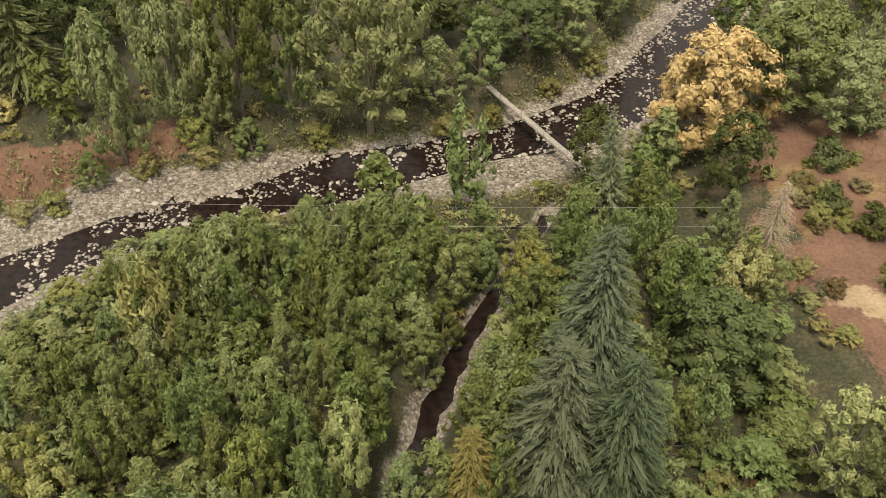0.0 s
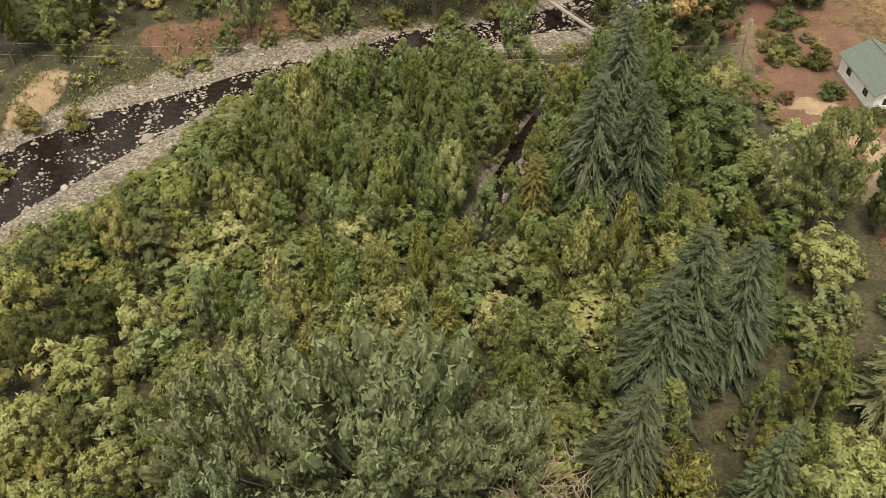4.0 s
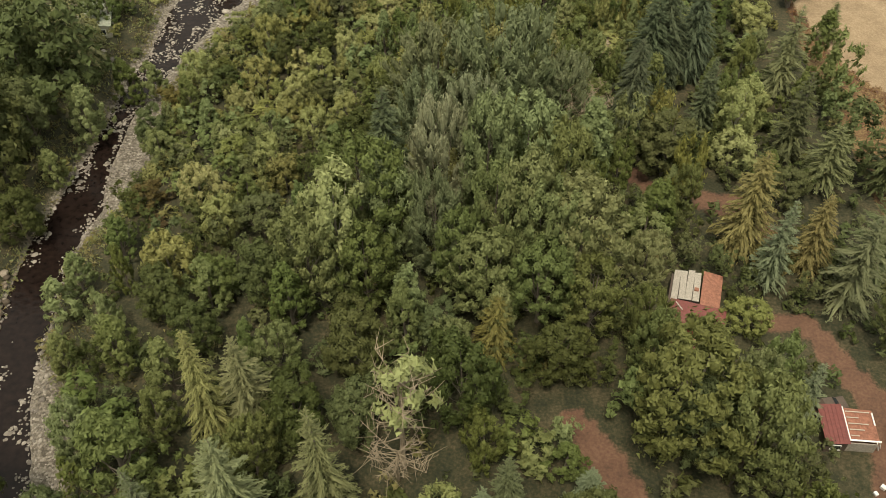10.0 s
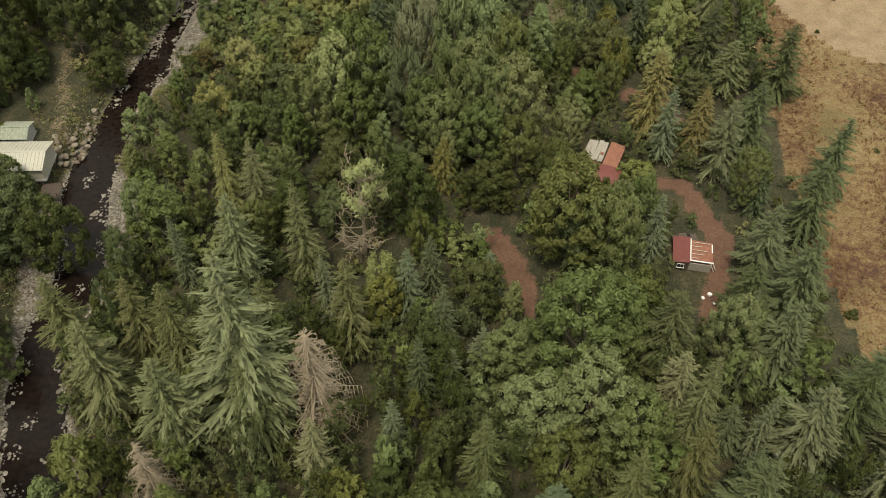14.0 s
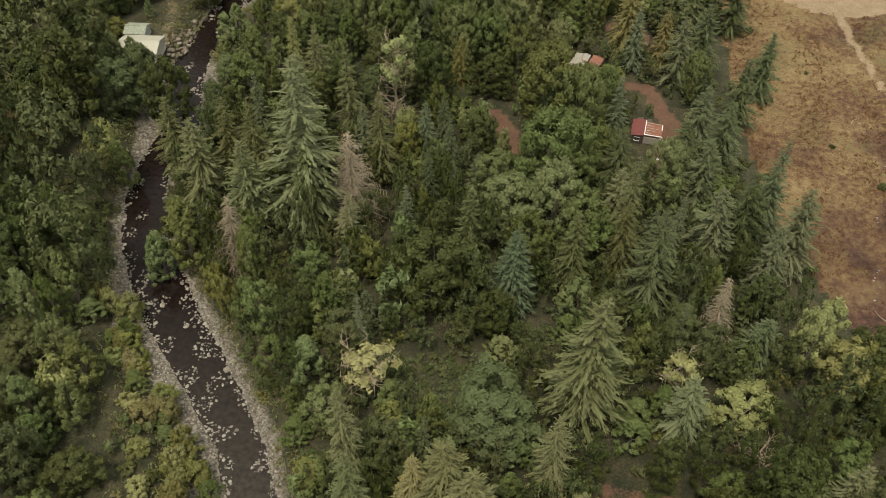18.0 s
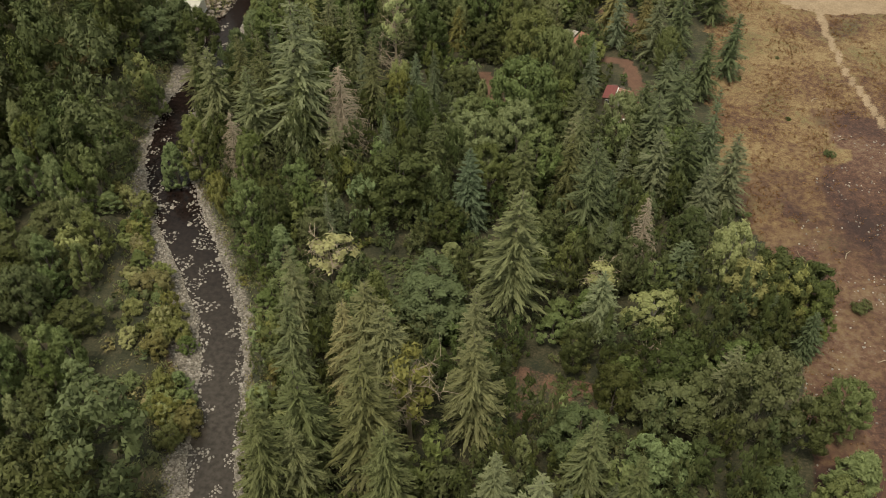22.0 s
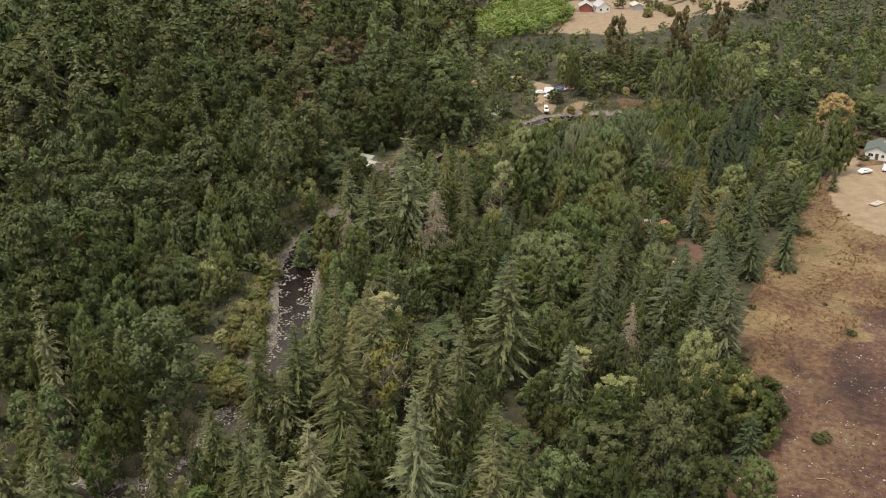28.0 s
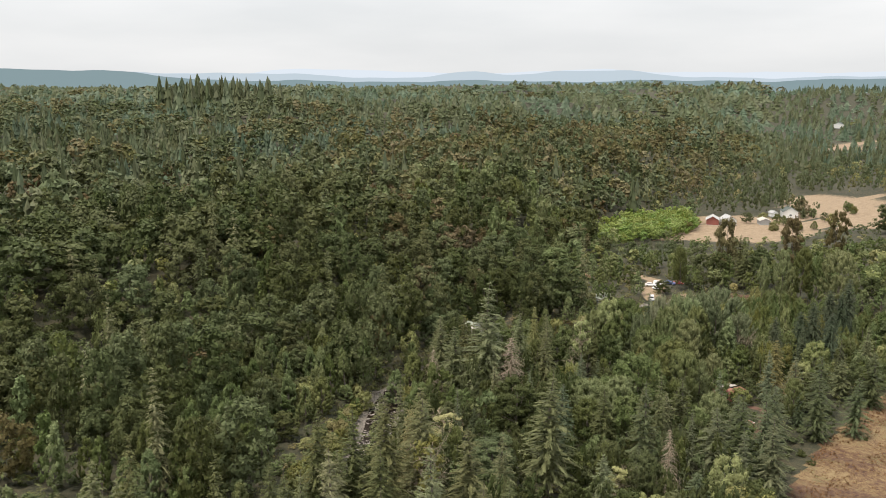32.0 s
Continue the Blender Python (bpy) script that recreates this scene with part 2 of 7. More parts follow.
def ground_z(x, y):
    """The height of the ground."""
    x, y = np.asarray(x, float), np.asarray(y, float)
    z = 2.6 + 0.35 * wave(x, y, 40, 1) + 0.15 * wave(x, y, 11, 2)
    z = z + 2.4 * smooth(20, 220, y) + 2.6 * smooth(-30, 34, y) * smooth(24, 36, x) * (1 - smooth(60, 200, y))
    west = np.interp(y, HILL_Y, HILL_X) - x + 6 * wave(x, y, 90, 3)
    z = z + 20 * smooth(0, 70, west) + 30 * smooth(50, 420, west) + 5 * wave(x, y, 260, 4) * smooth(60, 300, west)
    far = np.hypot(x - 20, y + 60)
    z = z + smooth(900, 2600, far) * (4 + 12 * wave(x, y, 1500, 5)) * (1 - 0.5 * smooth(60, 300, west))
    z = z + 9 * wave(x, y, 380, 7) * smooth(420, 900, far) * smooth(30, 200, west) + 60 * np.exp(-((x + 640) / 430) ** 2 - ((y - 1640) / 400) ** 2)
    d, side, v = along(RIVER, x, y)
    gravel = np.where(side > 0, v[1], v[2])
    bank = smooth(0.0, 4.0, d - v[0] - gravel)
    bar = 0.35 + 0.25 * wave(x, y, 9, 6)
    bed = np.where(d < v[0], -0.7 * (1 - (d / np.maximum(v[0], 0.1)) ** 2), bar * smooth(0, 1.5, d - v[0]))
    z = bed * (1 - bank) + z * bank
    d, side, v = along(CREEK, x, y)
    gravel = np.where(side > 0, v[1], v[2])
    bank = smooth(0.0, 2.5, d - v[0] - gravel)
    bed = np.where(d < v[0], -0.45, 0.4 * smooth(0, 1.0, d - v[0]))
    return np.minimum(z, bed * (1 - bank) + z * bank)


def z_at(x, y):
    return float(ground_z(np.array([x]), np.array([y]))[0])


def mesh_object(name, verts, faces, mat, parent=None, label="", smooth_shade=False):
    me = bpy.data.meshes.new(name)
    me.from_pydata(verts if isinstance(verts, list) else verts.tolist(), [], faces if isinstance(faces, list) else faces.tolist())
    me.materials.append(mat)
    if smooth_shade:
        me.shade_smooth()
    ob = new(name, me)
    ob.parent = parent
    if label:
        ob["label"] = label
    return ob


def leaf_mesh(name, verts, mat, tint=None):
    """A mesh of loose leaf clumps from an array (n, corners, 3), fast."""
    n, k = verts.shape[:2]
    me = bpy.data.meshes.new(name)
    me.vertices.add(n * k)
    me.vertices.foreach_set("co", verts.reshape(-1).astype(np.float32))
    me.loops.add(n * k)
    me.loops.foreach_set("vertex_index", np.arange(n * k, dtype=np.int32))
    me.polygons.add(n)
    me.polygons.foreach_set("loop_start", np.arange(0, n * k, k, dtype=np.int32))
    me.polygons.foreach_set("loop_total", np.full(n, k, dtype=np.int32))
    me.update(calc_edges=True)
    if tint is not None:
        at = me.attributes.new("tint", "FLOAT", "POINT")
        at.data.foreach_set("value", np.repeat(tint, k).astype(np.float32))
    me.materials.append(mat)
    return me


def grid_axis(lo, hi, step, end, grow=1.13):
    a = list(np.arange(lo, hi + step / 2, step))
    s, v = step, a[-1]
    up = []
    while v < end:
        s *= grow
        v += s
        up.append(v)
    s, v = step, a[0]
    down = []
    while v > -end:
        s *= grow
        v -= s
        down.append(v)
    return np.array(down[::-1] + a + up)


# ground material: masks are painted on the sheet as an attribute (gravel, dry field, bare earth)
def ground_material():
    m, n, l, p = material("ground")
    co = n.new("ShaderNodeTexCoord")
    att = n.new("ShaderNodeAttribute")
    att.attribute_name = "cover"
    sep = n.new("ShaderNodeSeparateColor")
    l.new(att.outputs["Color"], sep.inputs["Color"])

    def noise_at(scale, detail=6.0, rough=0.6):
        t = node(n, "ShaderNodeTexNoise", Scale=scale, Detail=detail, Roughness=rough)
        l.new(co.outputs["Object"], t.inputs["Vector"])
        return t.outputs["Fac"]
    big, mid_, fine = noise_at(0.05), noise_at(0.35), noise_at(3.0)
    mixf = math_node(n, l, "ADD", math_node(n, l, "MULTIPLY", mid_, 0.45), math_node(n, l, "MULTIPLY", fine, 0.55))
    floor_c = ramp(n, l, mixf, [(0.36, (0.012, 0.015, 0.006)), (0.46, (0.024, 0.026, 0.010)), (0.54, (0.044, 0.040, 0.018)), (0.62, (0.078, 0.060, 0.032)), (0.7, (0.035, 0.042, 0.014))])
    cobble = node(n, "ShaderNodeTexVoronoi", Scale=3.6)
    l.new(co.outputs["Object"], cobble.inputs["Vector"])
    pale = n.new("ShaderNodeSeparateColor")
    l.new(cobble.outputs["Color"], pale.inputs["Color"])
    stony = math_node(n, l, "SUBTRACT", math_node(n, l, "MULTIPLY", pale.outputs["Red"], 0.42), math_node(n, l, "MULTIPLY", cobble.outputs["Distance"], 0.22))
    gravel_c = ramp(n, l, math_node(n, l, "ADD", stony, math_node(n, l, "ADD", math_node(n, l, "MULTIPLY", fine, 0.35), math_node(n, l, "MULTIPLY", mid_, 0.35))),
                    [(0.25, (0.055, 0.046, 0.034)), (0.42, (0.115, 0.10, 0.078)), (0.58, (0.175, 0.155, 0.125)), (0.78, (0.29, 0.265, 0.225))])
    blotch = noise_at(0.9, 5.0)
    patch = math_node(n, l, "ADD", math_node(n, l, "MULTIPLY", big, 0.42), math_node(n, l, "ADD", math_node(n, l, "MULTIPLY", fine, 0.28), math_node(n, l, "MULTIPLY", blotch, 0.30)))
    field_c = ramp(n, l, patch, [(0.41, (0.045, 0.021, 0.012)), (0.46, (0.080, 0.040, 0.018)), (0.5, (0.118, 0.070, 0.029)), (0.54, (0.160, 0.108, 0.048)), (0.60, (0.205, 0.150, 0.072))])
    weeds = n.new("ShaderNodeMapRange")
    weeds.inputs["From Min"].default_value, weeds.inputs["From Max"].default_value, weeds.inputs["To Max"].default_value = 0.52, 0.64, 0.75
    l.new(math_node(n, l, "ADD", math_node(n, l, "MULTIPLY", noise_at(0.11), 0.65), math_node(n, l, "MULTIPLY", blotch, 0.35)), weeds.inputs["Value"])
    weed_c = ramp(n, l, mixf, [(0.35, (0.040, 0.042, 0.014)), (0.55, (0.095, 0.088, 0.030)), (0.7, (0.145, 0.118, 0.048))])
    red_c = ramp(n, l, mixf, [(0.3, (0.055, 0.032, 0.02)), (0.5, (0.105, 0.055, 0.034)), (0.7, (0.16, 0.092, 0.058))])
    earth_c = ramp(n, l, mixf, [(0.3, (0.125, 0.085, 0.050)), (0.5, (0.22, 0.16, 0.096)), (0.7, (0.31, 0.24, 0.155))])

    def blend(fac, a, b):
        x = n.new("ShaderNodeMixRGB")
        l.new(fac, x.inputs["Fac"])
        l.new(a, x.inputs["Color1"])
        l.new(b, x.inputs["Color2"])
        return x.outputs["Color"]

    def edge(mask):
        """Ragged edge of a mask."""
        v = math_node(n, l, "ADD", mask, math_node(n, l, "MULTIPLY", math_node(n, l, "SUBTRACT", mixf, 0.5), 1.2))
        r = n.new("ShaderNodeMapRange")
        r.inputs["From Min"].default_value, r.inputs["From Max"].default_value = 0.35, 0.65
        l.new(v, r.inputs["Value"])
        return r.outputs["Result"]
    field_c = blend(weeds.outputs["Result"], field_c, weed_c)
    dark_c = ramp(n, l, patch, [(0.42, (0.024, 0.011, 0.008)), (0.49, (0.052, 0.024, 0.015)), (0.55, (0.088, 0.044, 0.025)), (0.62, (0.135, 0.092, 0.058))])
    plough = n.new("ShaderNodeAttribute")
    plough.attribute_name = "plough"
    field_c = blend(edge(plough.outputs["Fac"]), field_c, dark_c)
    c = blend(edge(sep.outputs["Green"]), floor_c, field_c)
    c = blend(edge(att.outputs["Alpha"]), c, red_c)
    c = blend(edge(sep.outputs["Blue"]), c, earth_c)
    c = blend(edge(sep.outputs["Red"]), c, gravel_c)
    l.new(c, p.inputs["Base Color"])
    p.inputs["Roughness"].default_value = 0.95
    bp = node(n, "ShaderNodeBump", Strength=0.6, Distance=0.25)
    l.new(mixf, bp.inputs["Height"])
    l.new(bp.outputs["Normal"], p.inputs["Normal"])
    return m


# bare earth: yards, tracks and red paths as lines with a half width
TRACKS = [
    [(-48.8, 59.1, 3.5), (-44.7, 57.1, 4.5), (-39.9, 60.7, 3.5), (-31.1, 65.7, 2)], [(-71.0, 35.2, 4.0), (-77.7, 47.2, 4.5), (-85.5, 58.7, 3), (-103.1, 64.0, 2)], [(-61.2, 47.6, 2.2), (-63.7, 37.5, 1.6)],
    [(-84, -12, 1.6), (-87, -20, 1.7), (-86.5, -31, 1.7), (-83.5, -40, 1.8), (-80, -47, 2.4), (-79.3, -53, 1.8)], [(-4.5, -65.9, 1.6), (-1.7, -70.8, 2.4), (1.1, -75.7, 1.8), (2.0, -80.7, 0.8)],
    [(19.9, -52.1, 1.4), (24.7, -52.2, 1.4), (27.2, -58.0, 1.7), (29.7, -63.0, 2.0), (28.8, -69.8, 1.5), (26.9, -77.6, 1.5)], [(7.5, -24.7, 1.6), (9.4, -28.7, 1.2)], [(17.0, -30.8, 2.2), (20.8, -31.8, 3), (23.6, -35.8, 2)],
    [(65.5, -15, 1.1), (68, -27, 0.8), (71, -40, 0.7), (77, -54, 0.9), (92.0, -88.7, 1.0)], [(35.9, 40.0, 1.6), (40.6, 37.2, 1.8), (43.2, 28.6, 2), (44.0, 17.4, 2)], [(31.2, 44.5, 1.5), (37.2, 43.1, 2.2), (44.4, 46.7, 2)],
    [(-57.4, -122.7, 2), (-49.7, -131.3, 3), (-40.1, -141.1, 3), (-33.2, -149.7, 3), (-27.3, -158.3, 3), (-22.2, -167.8, 2.5), (-19.2, -175.2, 2)],
]
RED_TRACKS = (0, 4, 5, 6, 7, 10)
DRY_TRACKS = (11,)
RED_GROUND = [[(18.0, -141.2), (34.3, -141.0), (36.4, -150.5), (24.2, -150.9)]]
YARD = [(30.2, 44.6), (37.3, 25.3), (46.1, 26.2), (51.1, 63.1), (41.1, 73.7), (32.7, 65.5)]
PLOUGHED = [(69.4, -63.7), (64.3, -85.3), (61.5, -107.2), (61.3, -119.4), (63.6, -136.0), (66.7, -164.1), (76.6, -203.9), (240.8, -214.3), (237.6, -15.8)]
FARMS = [[(-138.6, 133.0), (-93.0, 172.0), (-84.0, 205.0), (-93.0, 248.0), (-119.3, 267.4), (-148.5, 251.6), (-164.8, 222.4), (-144.4, 182.2)], [(-158.0, 322.0), (-172.0, 368.0), (-128.0, 424.0), (-66.5, 275.0), (-82.0, 238.0), (-109.6, 262.2), (-134.0, 290.6)],
         [(-410.0, 930.0), (-360.0, 975.0), (-318.0, 805.0), (-344.0, 815.0)]]
# low scrub in front of the farm
LOWLAND = [(-142, 125), (-95, 172), (-80, 215), (-66, 290), (-30, 220), (-50, 130), (-105, 78)]


def build_ground():
    gx, gy = grid_axis(-116, 96, 1.4, 4900), grid_axis(-226, 96, 1.4, 4900)
    X, Y = np.meshgrid(gx, gy)
    Z = ground_z(X, Y)
    d, side, v = along(RIVER, X, Y)
    gravel = np.where(side > 0, v[1], v[2])
    red = 1 - smooth(-0.8, 1.6, d - v[0] - gravel)
    dc, sc, vc = along(CREEK, X, Y)
    red = np.maximum(red, 1 - smooth(-0.5, 1.0, dc - vc[0] - np.where(sc > 0, vc[1], vc[2])))
    green = inside(FIELD, X, Y).astype(float)
    blue = inside(LOT, X, Y).astype(float)
    alpha = np.zeros_like(blue)
    for k, track in enumerate(TRACKS):
        line = np.array([(a, b, w, 0, 0) for a, b, w in track], float)
        dt, _, vt = along(line, X, Y)
        hit = 1 - smooth(-0.7, 0.7, dt - vt[0])
        if k in DRY_TRACKS:
            green = np.maximum(green, hit)
        elif k in RED_TRACKS:
            alpha = np.maximum(alpha, hit)
        else:
            blue = np.maximum(blue, hit * (0.42 if k == 3 else 1.0))
    for c in RED_GROUND:
        alpha = np.maximum(alpha, inside(c, X, Y) * (0.5 + 0.3 * wave(X, Y, 5, 19)))
    alpha = np.maximum(alpha, inside(YARD, X, Y) * (0.62 + 0.3 * wave(X, Y, 9, 17)))
    plough = inside(PLOUGHED, X + 5 * wave(X, Y, 22, 41) + 2 * wave(X, Y, 7, 42), Y + 9 * wave(X, Y, 26, 43) + 2 * wave(X, Y, 7, 44)) * smooth(-1.1, 0.6, wave(X, Y, 30, 9) + 0.02 * (X - 66)) * 0.92
    plough = np.maximum(plough, 0.60 * smooth(-48, -112, Y + 10 * wave(X, Y, 30, 49)))
    for f in FARMS:
        blue = np.maximum(blue, 0.85 * inside(f, X, Y))
    nx, ny = len(gx), len(gy)
    verts = np.stack([X, Y, Z], -1).reshape(-1, 3)
    i = np.arange(nx * ny).reshape(ny, nx)
    faces = np.stack([i[:-1, :-1], i[:-1, 1:], i[1:, 1:], i[1:, :-1]], -1).reshape(-1, 4)
    ob = mesh_object("ground", verts, faces, ground_material(), smooth_shade=True)
    at = ob.data.attributes.new("cover", "FLOAT_COLOR", "POINT")
    at.data.foreach_set("color", np.stack([red, green, blue, alpha], -1).reshape(-1).astype(np.float32))
    at = ob.data.attributes.new("plough", "FLOAT", "POINT")
    at.data.foreach_set("value", plough.reshape(-1).astype(np.float32))
    return tagged(ob, "valley floor of forest litter, gravel bars and dry brown field", "ground", kind="structure")


build_ground()


def ribbon(name, line, z, mat, label):
    """A level sheet of water along a line, a little wider than its bed."""
    vs, fs = [], []
    pts = [Vector((p[0], p[1])) for p in line]
    fine = []
    for k in range(len(pts) - 1):
        for s in (0, 0.25, 0.5, 0.75):
            fine.append((pts[k].lerp(pts[k + 1], s), line[k][2] * (1 - s) + line[k + 1][2] * s))
    fine.append((pts[-1], line[-1][2]))
    for k, (p, w) in enumerate(fine):
        t = (fine[min(k + 1, len(fine) - 1)][0] - fine[max(k - 1, 0)][0]).normalized()
        nrm = Vector((-t.y, t.x))
        for s in (-1.6, -0.8, 0, 0.8, 1.6):
            q = p + nrm * w * s
            vs.append((q.x, q.y, z))
    for k in range(len(fine) - 1):
        for j in range(4):
            a = k * 5 + j
            fs.append((a, a + 1, a + 6, a + 5))
    return tagged(mesh_object(name, vs, fs, mat), label, "water", kind="structure")


def water_material():
    m, n, l, p = material("dark_water")
    co = n.new("ShaderNodeTexCoord")
    a = node(n, "ShaderNodeTexNoise", Scale=1.2, Detail=5.0)
    l.new(co.outputs["Object"], a.inputs["Vector"])
    deep = ramp(n, l, a.outputs["Fac"], [(0.3, (0.006, 0.004, 0.0035)), (0.7, (0.017, 0.011, 0.009))])
    shallow = ramp(n, l, a.outputs["Fac"], [(0.3, (0.030, 0.025, 0.020)), (0.7, (0.060, 0.051, 0.042))])
    place = n.new("ShaderNodeSeparateXYZ")
    l.new(co.outputs["Object"], place.inputs["Vector"])
    reach = n.new("ShaderNodeMapRange")
    reach.inputs["From Min"].default_value, reach.inputs["From Max"].default_value = -125, -160
    l.new(place.outputs["Y"], reach.inputs["Value"])
    bed = n.new("ShaderNodeMixRGB")
    l.new(reach.outputs["Result"], bed.inputs["Fac"])
    l.new(deep, bed.inputs["Color1"])
    l.new(shallow, bed.inputs["Color2"])
    l.new(bed.outputs["Color"], p.inputs["Base Color"])
    p.inputs["Roughness"].default_value, p.inputs["Specular IOR Level"].default_value = 0.14, 0.12
    bp = node(n, "ShaderNodeBump", Strength=0.55, Distance=0.1)
    l.new(a.outputs["Fac"], bp.inputs["Height"])
    l.new(bp.outputs["Normal"], p.inputs["Normal"])
    return m


WATER = water_material()
ribbon("river_water", RIVER, 0.0, WATER, "shallow dark brown river water among pale stones")
ribbon("creek_water", CREEK, -0.05, WATER, "narrow dark creek between sandy banks")


# ---- trees ----
def tube(points, radii, sides=6):
    """Verts and faces of a tapered tube through points."""
    vs, fs = [], []
    for k, (p, r) in enumerate(zip(points, radii)):
        d = (Vector(points[min(k + 1, len(points) - 1)]) - Vector(points[max(k - 1, 0)])).normalized()
        u = d.orthogonal().normalized()
        w = d.cross(u)
        for s in range(sides):
            a = 6.2832 * s / sides
            q = Vector(p) + (u * math.cos(a) + w * math.sin(a)) * r
            vs.append(tuple(q))
    for k in range(len(points) - 1):
        for s in range(sides):
            a, b = k * sides + s, k * sides + (s + 1) % sides
            fs.append((a, b, b + sides, a + sides))
    return vs, fs


def merge(pieces):
    vs, fs = [], []
    for v, f in pieces:
        o = len(vs)
        vs += v
        fs += [tuple(i + o for i in q) for q in f]
    return vs, fs


def cards(rng, centres, out, size, long=1.5, spread=0.6, face=None, turn=0.7):
    """Pointed leaf clumps at the centres, pointing roughly along out; (n, 3, 3)."""
    n = len(centres)
    d = out + rng.normal(0, spread, (n, 3))
    d /= np.linalg.norm(d, axis=1)[:, None] + 1e-9
    up = rng.normal(0, turn, (n, 3)) + np.array([0, 0, 0.55])
    if face is not None:
        d = d - face * (0.8 * (d * face).sum(1)[:, None])
        d /= np.linalg.norm(d, axis=1)[:, None] + 1e-9
        up = face + rng.normal(0, 0.38, (n, 3))
    u = np.cross(d, up)
    u /= np.linalg.norm(u, axis=1)[:, None] + 1e-9
    s = size * rng.uniform(0.55, 1.45, (n, 1))
    a = centres - d * s * long * rng.uniform(0.2, 0.6, (n, 1)) + u * s * rng.uniform(0.35, 0.65, (n, 1))
    b = centres - d * s * long * rng.uniform(0.2, 0.6, (n, 1)) - u * s * rng.uniform(0.35, 0.65, (n, 1))
    c = centres + d * s * long * 0.6 + u * s * rng.uniform(-0.3, 0.3, (n, 1))
    return np.stack([a, b, c], 1)


def ball(level):
    """Unit ball: vertices and triangles."""
    bm = bmesh.new()
    bmesh.ops.create_icosphere(bm, subdivisions=level, radius=1)
    bm.verts.ensure_lookup_table()
    v, f = np.array([tuple(q.co) for q in bm.verts]), np.array([[q.index for q in t.verts] for t in bm.faces])
    bm.free()
    return v, f


OCTA = (np.array([(1, 0, 0), (-1, 0, 0), (0, 1, 0), (0, -1, 0), (0, 0, 1), (0, 0, -1.0)]), np.array([(0, 2, 4), (2, 1, 4), (1, 3, 4), (3, 0, 4), (2, 0, 5), (1, 2, 5), (3, 1, 5), (0, 3, 5)]))
BALLS = {0: OCTA, 1: ball(1), 2: ball(2)}


def clump_core(rng, centre, r, squash, fine, axis=np.array([0, 0, 1.0])):
    """The dense inner leaves of one clump, as a lumpy closed mass of triangles."""
    v, f = BALLS[int(fine)]
    q = v * rng.uniform(0.8, 1.12, (len(v), 1)) * r
    q = q + (squash - 1) * (q @ axis)[:, None] * axis + centre
    return q[f]


